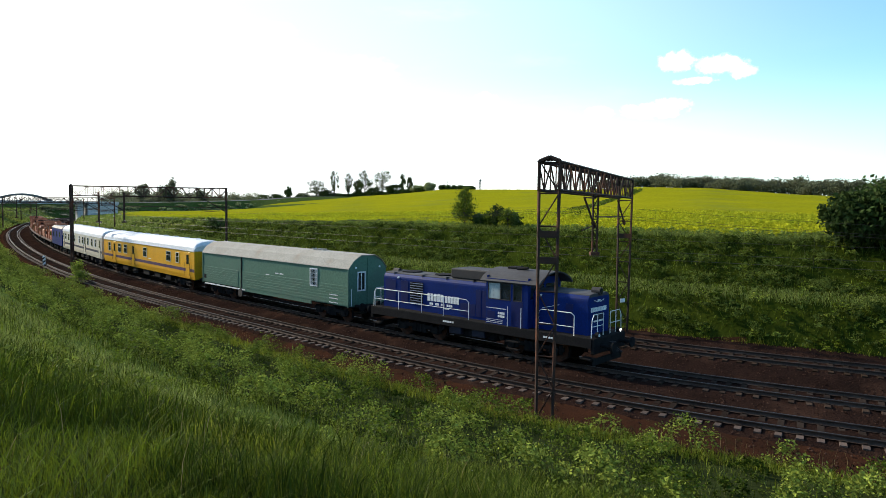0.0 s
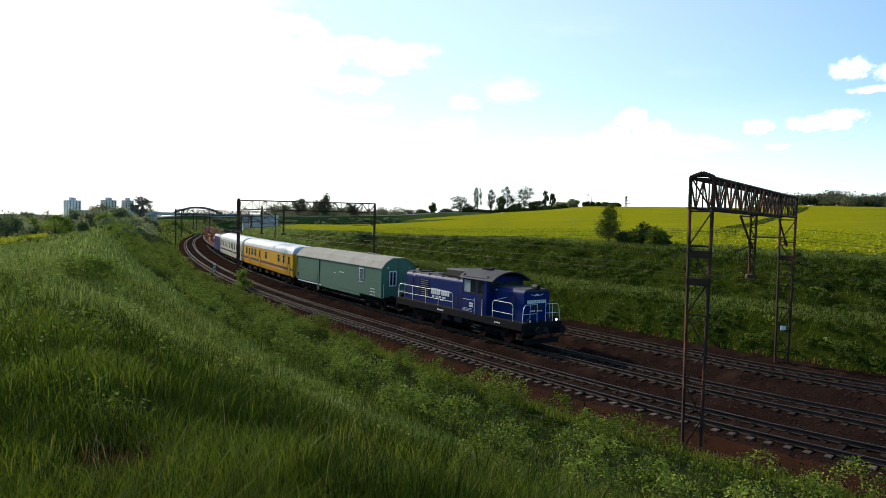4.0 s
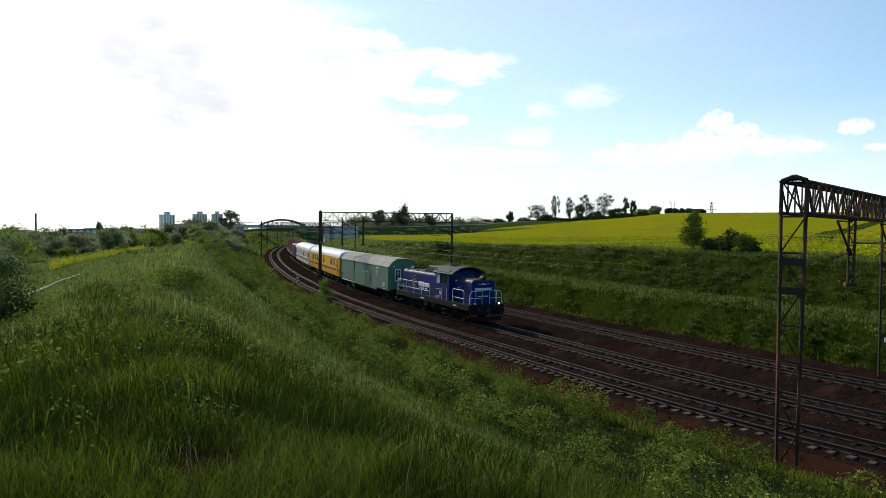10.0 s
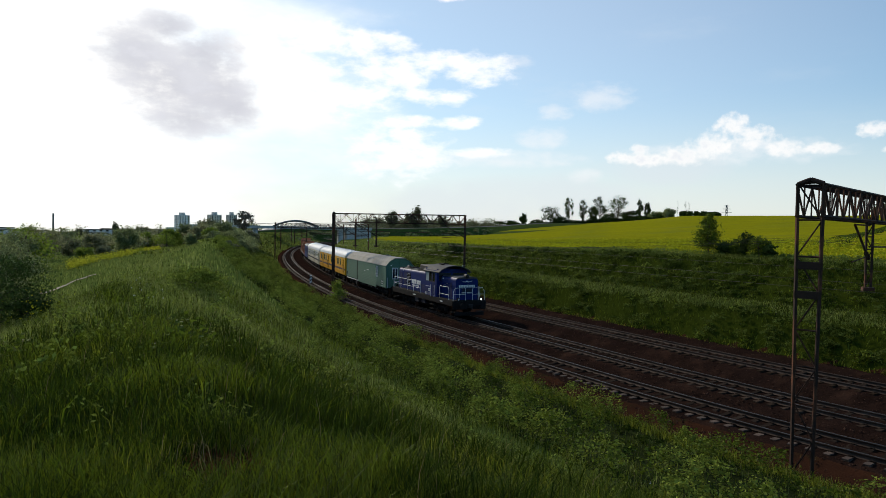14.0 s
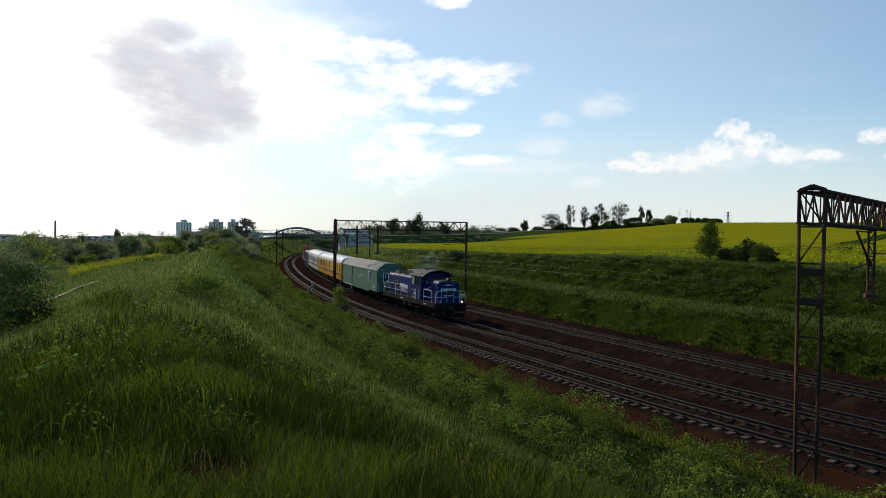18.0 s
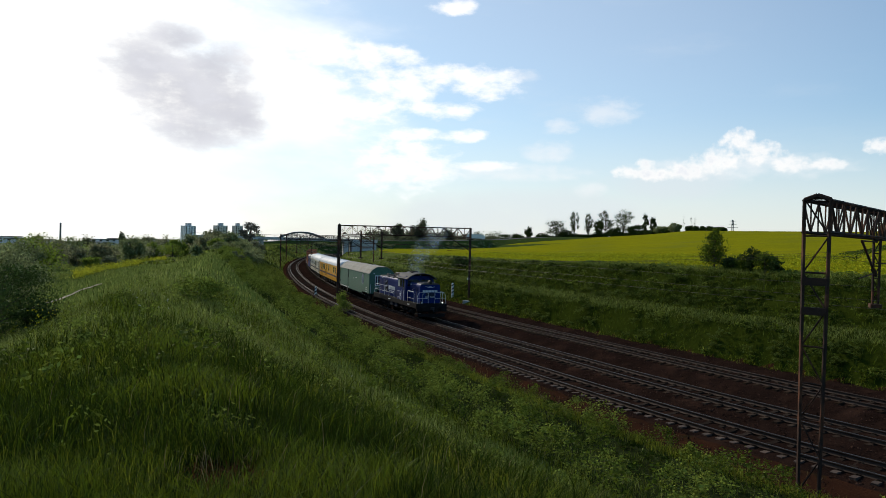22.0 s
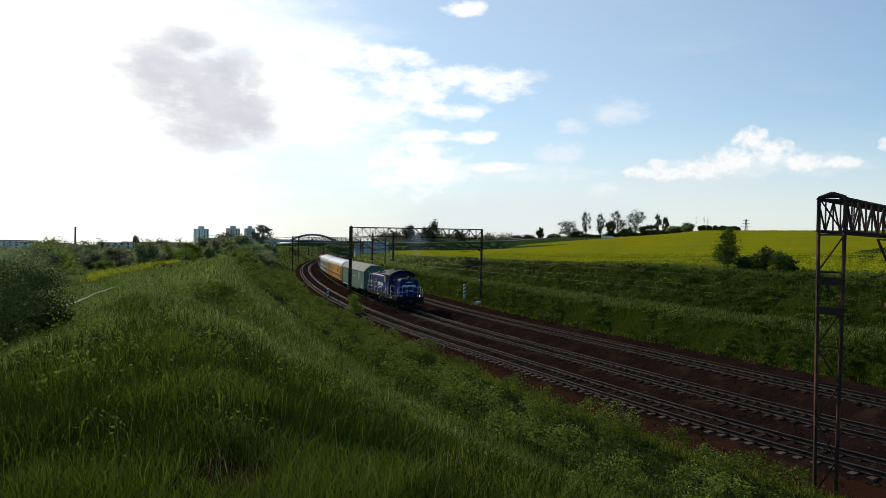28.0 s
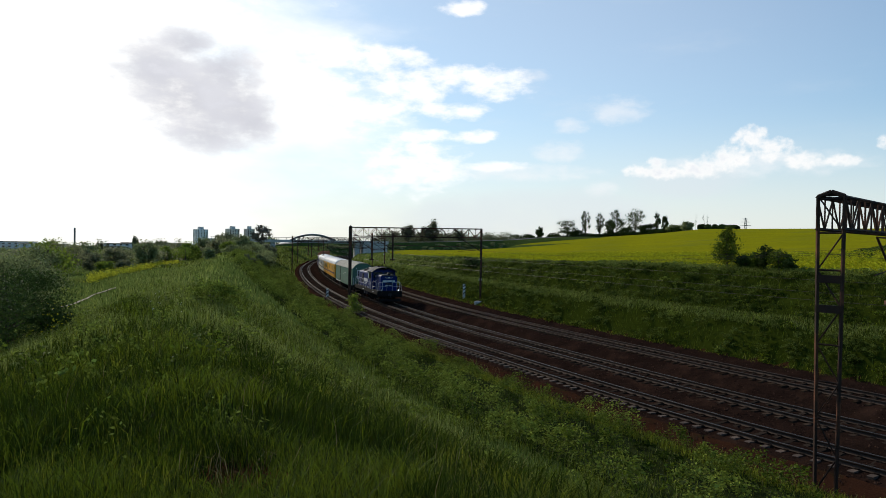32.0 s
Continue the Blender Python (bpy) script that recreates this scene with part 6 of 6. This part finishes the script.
def near_grass():
    rng = np.random.default_rng(21)
    for k, (r0, r1, n, tall, wide, mat, pw) in enumerate(((1.4, 6, 60000, .36, .007, "grass", .75), (1.6, 7, 26000, .44, .007, "grass_dark", .75),
                                                          (6, 14, 74000, .40, .012, "grass", .8), (6, 15, 34000, .46, .012, "grass_dark", .8),
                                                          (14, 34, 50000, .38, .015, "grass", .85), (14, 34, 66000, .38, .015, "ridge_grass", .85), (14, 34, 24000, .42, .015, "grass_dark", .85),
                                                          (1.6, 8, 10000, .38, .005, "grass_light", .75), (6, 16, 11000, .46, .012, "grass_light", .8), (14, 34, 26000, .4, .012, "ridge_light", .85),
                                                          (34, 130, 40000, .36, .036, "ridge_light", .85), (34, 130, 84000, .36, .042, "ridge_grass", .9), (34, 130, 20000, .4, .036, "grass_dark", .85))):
        x, y = scatter(rng, n, -40, 66, r0, r1, pw)
        st, off = along(x, y)
        lush = ripple(x, y, 1.1, k) + .6 * ripple(x, y, .45, 3 + k)
        keep = (-off > 2.1 + .5 * rng.random(len(x))) & (lush > -.5)
        patch = ripple(x, y, 1.7, 1) + .6 * ripple(x, y, .6, 4) + rng.normal(0, .2, len(x))
        keep &= {"grass": patch > -.55, "grass_dark": patch < .3, "grass_light": patch > .05, "ridge_grass": patch > -.8, "ridge_light": patch > -.2}[mat]
        keep &= (-off > 12.5 - 4 * rng.random(len(x))) | (rng.random(len(x)) < .16) | (st > 185)
        if mat.startswith("ridge"):
            keep &= (-off > 17 - 4 * rng.random(len(x))) | (rng.random(len(x)) < .3) | (st > 185)
        keep &= (np.hypot(x + 2.96, y - 3.9) > .3) & ~on_path(x, y)
        rise = tall * np.clip(.82 + .5 * lush, .45, 1.3)[keep]
        blades("meadow_grass", "tall lush green meadow grass on the near bank", x[keep], y[keep], rise, wide, .55, mat, 100 + k)
    # the meadow round and behind the viewer
    a, r = np.radians(rng.uniform(66, 320, 32000)), 1.2 + 13 * rng.random(32000) ** .7
    blades("meadow_grass", "tall lush green meadow grass on the near bank", -np.sin(a) * r, np.cos(a) * r, .38, .016, .55, "grass", 140)
    a, r = rng.uniform(0, 6.283, 4200), .15 + 1.5 * rng.random(4200) ** .6
    blades("meadow_grass", "trodden short grass under the viewer", r * np.cos(a), r * np.sin(a), .2, .009, .7, "grass", 141)
    # a gap in the grass with withered brown leaves and a few pale arching stalks
    a = rng.uniform(0, 6.283, 260)
    r = .34 * rng.random(260) ** .5
    blades("withered_grass", "flattened withered brown grass in a gap", -2.96 + r * np.cos(a), 3.9 + r * np.sin(a), .17, .008, .9, "rusty_stalk", 131)
    a, r = rng.uniform(0, 6.283, 34), .42 * rng.random(34) ** .5
    blades("dry_grass", "pale dry grass stalks arching over a gap", -2.96 + r * np.cos(a), 3.95 + r * np.sin(a), .34, .006, .7, "straw", 133)
    x, y = scatter(rng, 1300, -38, 62, 3.5, 40, .8)
    st, off = along(x, y)
    k = -off > 3
    blades("seed_stalks", "thin pale seed stalks among the grass", x[k], y[k], .52, .005, .35, "straw", 132)


def weeds(name, label, x, y, tall, n, size, mat, seed, category="weeds", kind="stuff"):
    rng = np.random.default_rng(seed)
    z = height(x, y)
    h = tall * rng.uniform(.5, 1.2, len(x))
    c = np.stack([x, y, z + h * .55], 1)
    sp = np.stack([h * .38, h * .38, h * .28], 1)
    v, f = leaf_quads(rng, c, sp, n, size, .3)
    ob = mesh_object(name, [], [], M[mat])
    fill_mesh(ob.data, v, f)
    return tagged(ob, label, category, kind=kind)


def spaced(x, y, gap):
    """Picks places that keep a gap from each other."""
    kept, cells = [], {}
    for i in range(len(x)):
        c = (int(x[i] // gap), int(y[i] // gap))
        near = [j for a in (-1, 0, 1) for b in (-1, 0, 1) for j in cells.get((c[0] + a, c[1] + b), ())]
        if all((x[i] - x[j]) ** 2 + (y[i] - y[j]) ** 2 > gap * gap for j in near):
            kept.append(i)
            cells.setdefault(c, []).append(i)
    return np.array(kept, int)


def bushy(name, label, x, y, stems, per, size, mat, seed, radius, rise=1.0, category="weeds"):
    """Bushy plants: a dome of stem heads, each a rosette of small leaves, with dark gaps between them."""
    rng = np.random.default_rng(seed)
    m = len(x)
    R = np.repeat(rng.uniform(*radius, m), stems)
    a, u = rng.uniform(0, 6.283, m * stems), rng.random(m * stems) ** .8
    q = np.sqrt(1 - u * u) * (1 + .3 * np.sin(a * 3 + np.repeat(rng.uniform(0, 6, m), stems)))
    c = np.stack([np.repeat(x, stems) + R * q * np.cos(a), np.repeat(y, stems) + R * q * np.sin(a), np.repeat(height(x, y), stems) + R * rise * (u + rng.normal(0, .07, m * stems)) + .03], 1)
    sp = np.stack([R * .17, R * .17, R * .13 * rise], 1)
    v, f = leaf_quads(rng, c, sp, per, size, .55)
    ob = mesh_object(name, [], [], M[mat])
    fill_mesh(ob.data, v, f)
    tagged(ob, label, category, kind="stuff")


def line_scatter(rng, n, s0, s1, o0, o1, pw=1.0):
    s = s0 + (s1 - s0) * rng.random(n) ** pw
    o = rng.uniform(o0, o1, n)
    i = np.clip(s.astype(int), 0, len(LINE) - 1)
    p = LINE[i] + RIGHT[i] * o[:, None] + TANGENT[i] * (s - i)[:, None]
    return p[:, 0], p[:, 1], s, o


def make_weeds():
    rng = np.random.default_rng(31)
    # lower near slope: bushy pale weeds in drifts, the hollows' shade put into dark leaves
    x, y, s, o = line_scatter(rng, 2300, 56, 205, -12.6, -3.3, 1.2)
    q = ripple(x, y, 2.3, 2) + .5 * ripple(x, y, .9, 5)
    i = spaced(x, y, 1.4)
    big, small = i[q[i] > -.35], i[q[i] <= -.35]
    bushy("broad_weeds", "bushy clumps of pale broad-leaved weeds on the lower slope", x[big[::3]], y[big[::3]], 26, 26, .05, "weed", 201, (.5, .85), 1.25)
    bushy("leafy_weeds", "fresh green leafy weeds on the lower slope", x[big[1::3]], y[big[1::3]], 24, 24, .05, "leafy_weed", 206, (.45, .8), 1.2)
    bushy("broad_weeds", "low pale weeds on the lower slope", x[big[2::3]], y[big[2::3]], 18, 22, .05, "weed", 229, (.4, .65), 1.2)
    bushy("dark_shrubs", "low leafy clumps coloured dark for shaded hollows of the lower slope", x[small], y[small], 14, 24, .045, "grass_dark", 207, (.3, .5), .9)
    x, y, s, o = line_scatter(rng, 2400, 56, 205, -13.0, -3.2, 1.2)
    weeds("dark_weeds", "leafy undergrowth coloured dark for the shade between the slope's weeds", x, y, .24, 18, .038, "grass_dark", 202)
    x, y, s, o = line_scatter(rng, 4500, 56, 190, -13.5, -3.2, 1.25)
    k = ripple(x, y, 2.3, 2) + .5 * ripple(x, y, .9, 5) < .12
    blades("slope_grass", "tufts of grass among the weeds of the lower slope", x[k], y[k], .32, .02, .6, "grass", 208)
    x, y = scatter(rng, 700, -36, 60, 5.5, 22)
    k = -along(x, y)[1] > 8
    weeds("broad_weeds", "scattered broad-leaved weeds among the grass", x[k][:160], y[k][:160], .42, 30, .02, "weed", 203)
    x, y = scatter(rng, 420, 8, 58, 9, 34)
    i = spaced(x, y, 1.5)
    i = i[-along(x[i], y[i])[1] > 12]
    bushy("meadow_herbs", "leafy herbs standing in the meadow grass", x[i[::2]], y[i[::2]], 9, 18, .035, "leafy_weed", 216, (.22, .42), 1.5)
    bushy("meadow_herbs", "pale herbs standing in the meadow grass", x[i[1::2]], y[i[1::2]], 7, 16, .035, "weed", 217, (.2, .36), 1.6)
    # edge of the ballast: a fringe of fresh grass, thin stalks and rusty seedlings in front of it
    x, y, s, o = line_scatter(rng, 20000, 52, 190, -4.4, -2.9, 1.25)
    k = o < -3.15 + .4 * ripple(x, y, 1.3, 7) + .25 * ripple(x, y, .4, 2)
    blades("verge_grass", "fringe of fresh grass along the ballast edge", x[k], y[k], .40, .02, .55, "grass_light", 204)
    blades("verge_grass", "short grass creeping into the ballast edge", x[k][::2] + .1, y[k][::2], .42, .02, .55, "grass", 209)
    x, y, s, o = line_scatter(rng, 1500, 52, 150, -3.4, -1.9, 1.2)
    blades("rusty_seedlings", "rust-red dry seedlings at the ballast edge", x, y, .2, .022, .6, "rusty_stalk", 226)
    x, y, s, o = line_scatter(rng, 420, 54, 120, -3.6, -2.4, 1.2)
    blades("verge_stalks", "thin pale stalks standing over the ballast edge", x, y, .75, .008, .25, "straw", 227)
    x, y, s, o = line_scatter(rng, 1300, 48, 78, 1.9, 3.1)
    blades("track_weeds", "sparse dry weeds between the tracks", x, y, .2, .02, .6, "straw_green", 228)
    x, y, s, o = line_scatter(rng, 900, 55, 120, 1.9, 2.8)
    blades("track_weeds", "sparse weeds between the tracks", x, y, .16, .03, .5, "weed", 205)
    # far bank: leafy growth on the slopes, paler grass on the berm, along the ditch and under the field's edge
    # Slope shade is put into near-black leaves, the sunlit berm into paler grass.
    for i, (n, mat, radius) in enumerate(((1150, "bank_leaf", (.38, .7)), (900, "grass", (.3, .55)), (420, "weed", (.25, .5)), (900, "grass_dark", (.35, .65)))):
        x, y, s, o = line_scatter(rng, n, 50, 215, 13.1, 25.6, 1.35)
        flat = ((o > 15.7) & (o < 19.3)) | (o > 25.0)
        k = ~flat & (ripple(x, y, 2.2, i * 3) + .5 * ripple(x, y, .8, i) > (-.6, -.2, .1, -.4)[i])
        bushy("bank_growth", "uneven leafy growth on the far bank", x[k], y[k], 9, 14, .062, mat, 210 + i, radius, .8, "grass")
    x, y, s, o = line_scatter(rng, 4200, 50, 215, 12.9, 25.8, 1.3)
    weeds("bank_undergrowth", "undergrowth of the far bank in shade-dark green", x, y, .2, 12, .045, "grass_dark", 219, "grass")
    for i, (o0, o1, n, tall, wide, mat) in enumerate(((12.5, 27.4, 26000, .42, .026, "grass"), (12.5, 27.4, 16000, .42, .026, "bank_leaf"), (15.3, 19.7, 26000, .30, .036, "ridge_grass"),
                                                      (25.0, 27.6, 22000, .32, .03, "ridge_grass"), (12.2, 13.3, 9000, .28, .028, "grass_light"))):
        x, y, s, o = line_scatter(rng, n, 50, 235, o0, o1, 1.25)
        k = np.abs((o - o0) / (o1 - o0) - .5) + .18 * ripple(x, y, 1.4, i) < .45 if i > 1 else o < o1
        blades("bank_grass", "pale short grass along the far bank" if i > 1 else "tall grass on the far bank", x[k], y[k], tall, wide, .8, mat, 214 + i)
    # crop: flowering tops along the field and its edge
    x, y, s, o = line_scatter(rng, 17000, 40, 260, 27.8, 60, 1.1)
    k = in_field(x, y, o)
    weeds("rape_crop", "dense flowering yellow rape at the field edge", x[k], y[k], .5, 5, .12, "rape", 220, "crop")
    x, y, s, o = line_scatter(rng, 4500, 40, 260, 27.2, 28.2, 1.1)
    k = in_field(x, y, o)
    weeds("rape_stems", "green stems of the yellow crop at its edge", x[k], y[k], .34, 8, .1, "rape_leaf", 221, "crop")
    # one tractor lane up through the crop
    x0, y0, r0 = spot(-10.2, 46)
    x1, y1, r1 = spot(-15.5, 190)
    for k in (-.9, .9):
        q = rng.random(6000)
        w = 2.6 * np.sin(q * 5) + k + rng.normal(0, .28, 6000)
        dx, dy = (x1 - x0) / math.hypot(x1 - x0, y1 - y0), (y1 - y0) / math.hypot(x1 - x0, y1 - y0)
        blades("tractor_lane", "green tractor lane through the yellow crop", x0 + (x1 - x0) * q - dy * w, y0 + (y1 - y0) * q + dx * w, .34, .3, .4, "grass", 224, "crop")
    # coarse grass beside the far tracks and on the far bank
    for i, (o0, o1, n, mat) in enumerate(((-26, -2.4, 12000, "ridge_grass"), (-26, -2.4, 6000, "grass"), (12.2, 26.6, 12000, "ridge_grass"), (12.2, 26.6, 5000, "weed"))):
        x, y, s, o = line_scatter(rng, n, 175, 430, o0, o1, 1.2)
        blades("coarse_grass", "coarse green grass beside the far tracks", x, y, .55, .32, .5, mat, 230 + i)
    # a strip of yellow flowers on the ridge's far side, white and yellow heads in the grass
    a = 41.9 + 6.1 * rng.random(1500) ** 1.7
    r = np.interp(a, [42.0, 44.8, 46.4, 48.1], [133, 101, 86, 71]) + rng.normal(0, 1.6, 1500)
    k = ripple(a * 4, r / 4, 1.0, 3) > -.35
    a, r = np.radians(a[k]), r[k]
    weeds("yellow_flowers", "strip of yellow wild flowers behind the ridge", -np.sin(a) * r, np.cos(a) * r, .8, 8, .075, "wild_yellow", 223, "flowers")
    a, r = np.radians(rng.uniform(49.6, 50.8, 9)), rng.uniform(22, 25, 9)
    weeds("yellow_flowers", "cluster of yellow wild flowers beside a bush on the ridge", -np.sin(a) * r, np.cos(a) * r, .9, 9, .035, "rape", 225, "flowers")
    x, y = scatter(rng, 30, -30, 60, 7, 30)
    x2, y2 = scatter(rng, 16, 40.5, 44.5, 15, 26)
    x, y = np.r_[x[:14], x2], np.r_[y[:14], y2]
    z = height(x, y)
    v, f = leaf_quads(rng, np.stack([x, y, z + .45], 1), np.full((30, 3), .012), 3, .013, 0)
    ob = mesh_object("white_flowers", [], [], M["white"])
    fill_mesh(ob.data, v, f)
    tagged(ob, "small white flower heads in the grass", "flowers", kind="stuff")


def sandy_path():
    a = np.radians(np.linspace(52, 46.2, 30))
    r = np.interp(-np.linspace(52, 46.2, 30), PATH_YAW, PATH_R)
    v, f = [], []
    for i in range(30):
        for k in (-.5, .5):
            q = r[i] + k * 1.0
            x, y = -math.sin(a[i]) * q, math.cos(a[i]) * q
            v.append((x, y, ground_at(x, y) + .05))
    f = [(2 * i, 2 * i + 1, 2 * i + 3, 2 * i + 2) for i in range(29)]
    tagged(mesh_object("path", v, f, M["path"]), "narrow sandy footpath through the grass", "path", kind="structure")


near_grass()
make_weeds()
sandy_path()


# ---- the lorry on the far road and the engine's smoke ----
LORRY = lorry()
ROAD_K = [-6, -2.6, -1.6, -.7, 0, .5, .75, 1, 1.25, 1.6, 2.0, 2.3, 6]      # along the road, in units of 98 m
ROAD_Z = [-4.5, -3.4, -.6, 6.4, 7.3, 8.5, 9.4, 10.2, 11.9, 13.6, 14.4, 12.0, 8.0]      # its rise


def road_at(k):
    return -163 + 41 * k, 365 + 89 * k, float(np.interp(k, ROAD_K, ROAD_Z))


def lorry_rows():
    rows = []
    for t in range(0, 33):
        x, y, z = road_at((t - 19) / 4)
        rows.append((float(t), pose(x, y, z, 0, 0, math.degrees(math.atan2(89, 41)))))
    return rows


M["road_bank"] = material("road_bank_turf", (.045, .07, .015), .95, spec=0, other=(.07, .09, .025), scale=.15, fine=1.2, bump=.6, depth=.2)


def road_embankment():
    """The bank that carries the far road; beyond the woods the crop climbs to its foot."""
    v, f, nx, ny = [], [], -.908, .418
    for i in range(56):
        k = -6 + i * .16
        x, y, z = road_at(k)
        z -= .02
        yaw, r = math.degrees(math.atan2(-x, y)), math.hypot(x, y)
        foot = CAMERA_HEIGHT + r * math.tan(radians(float(np.interp(yaw, [6.6, 9.7, 12.8, 16], [.88, .62, .34, .0]))))
        w = float(ease(k, .6, .95))
        for o, h in ((-75, None), (-14, (z - 7) * (1 - w) + min(foot, z - .4) * w), (-4.5, z), (4.5, z), (14, z - 7)):
            px, py = x + nx * o, y + ny * o
            v.append((px, py, ground_at(px, py) - .3 - 3 * (1 - w) if h is None else h))
    f = [(5 * i + j, 5 * i + j + 1, 5 * i + j + 6, 5 * i + j + 5) for i in range(55) for j in range(4)]
    ob = mesh_object("road", v, f, M["road_bank"])
    ob.data.materials.append(M["asphalt"])
    ob.data.materials.append(M["rape_floor"])
    for i, q in enumerate(ob.data.polygons):
        q.material_index = 1 if i % 4 == 2 else 2 if i % 4 == 0 and i // 4 > 42 else 0
    tagged(ob, "far road on a low green embankment", "road", kind="structure")


road_embankment()


def road_scrub():
    rng = np.random.default_rng(91)
    k, o = rng.uniform(-.7, 1.3, 170), rng.uniform(7.5, 13.5, 170)
    z = np.interp(k, ROAD_K, ROAD_Z) - np.clip((o - 4.5) * .74, 0, 7) - .4
    wood("road_scrub", "uneven dark scrub on the bank of the far road", np.stack([-163 + 41 * k + .908 * o, 365 + 89 * k - .418 * o, z], 1), 1.7, 3.4, "leaf", 24, .28, 92)


road_scrub()


def smoke_material():
    """Thin haze: a little scattered light over a clear ground."""
    m = bpy.data.materials.new("thin_bluish_smoke")
    m.use_nodes = True
    nt = m.node_tree
    N, L = nt.nodes.new, nt.links.new
    co, t, q = N("ShaderNodeTexCoord"), N("ShaderNodeTexNoise"), N("ShaderNodeMapRange")
    L(co.outputs["Object"], t.inputs["Vector"])
    t.inputs["Scale"].default_value, t.inputs["Detail"].default_value = 1.1, 3
    L(t.outputs[0], q.inputs[0])
    for i, k in enumerate((.36, .75, .0, .058)):
        q.inputs[i + 1].default_value = k
    clear, haze, mix = N("ShaderNodeBsdfTransparent"), N("ShaderNodeBsdfTranslucent"), N("ShaderNodeMixShader")
    haze.inputs[0].default_value = (.42, .58, .85, 1)
    L(q.outputs[0], mix.inputs[0])
    L(clear.outputs[0], mix.inputs[1])
    L(haze.outputs[0], mix.inputs[2])
    L(mix.outputs[0], nt.nodes["Material Output"].inputs[0])
    return m


M["smoke"] = smoke_material()
PUFFS = []


def make_smoke():
    rng = np.random.default_rng(77)
    for i in range(14):
        bm = bmesh.new()
        bmesh.ops.create_icosphere(bm, subdivisions=3, radius=1.0)
        k = rng.uniform(0, 6, 3)
        for v in bm.verts:
            p = v.co
            v.co = p * (1 + .22 * math.sin(p.x * 3 + k[0]) * math.cos(p.y * 2.6 + k[1]) + .15 * math.sin(p.z * 4 + k[2]))
            v.co.z *= 1.35
            v.co *= .75 + .05 * (i % 5)
        me = bpy.data.meshes.new("smoke_puff")
        bm.to_mesh(me)
        bm.free()
        me.shade_smooth()
        me.materials.append(M["smoke"])
        ob = new("smoke_puff", me)
        ob.visible_shadow = False
        tagged(ob, "thin bluish puff of diesel exhaust smoke", "smoke", "exhaust smoke", kind="stuff")
        PUFFS.append((ob, 16.8 + i * .66, rng.uniform(-.3, .3), rng.uniform(0, 360)))


make_smoke()


def station(t):
    return float(np.interp(t, [q[0] for q in STATION], [q[1] for q in STATION]))


def smoke_rows(start, drift, turn):
    """Below the track bed until it leaves the stack, then up with the wind until it has thinned out."""
    rows = []
    times = sorted({float(t) for t in range(0, 33)} | {start, start - .05, start + .3, start + .8, start + 1.5, start + 2.6, start + 3.4, start + 3.45})
    born = train_pose(station(start) + 7.4, 3.0)
    for t in times:
        if t > 32:
            continue
        if t < start - .01 or t > start + 3.42:
            m = train_pose(station(min(t, start)) + 7.4, 3.0) @ pose(0, 0, -9, 0, 0, turn)
        elif t <= start:
            m = train_pose(station(t) + 7.4, 3.0) @ pose(0, 0, 2.45, 0, 0, turn)
        else:
            a = t - start
            m = born @ pose(.5 * a * .6 + drift * a, .25 * a, 2.45 + 1.9 * a ** .85, 12 * a, 0, turn)
        rows.append((t, m))
    return rows

motions()
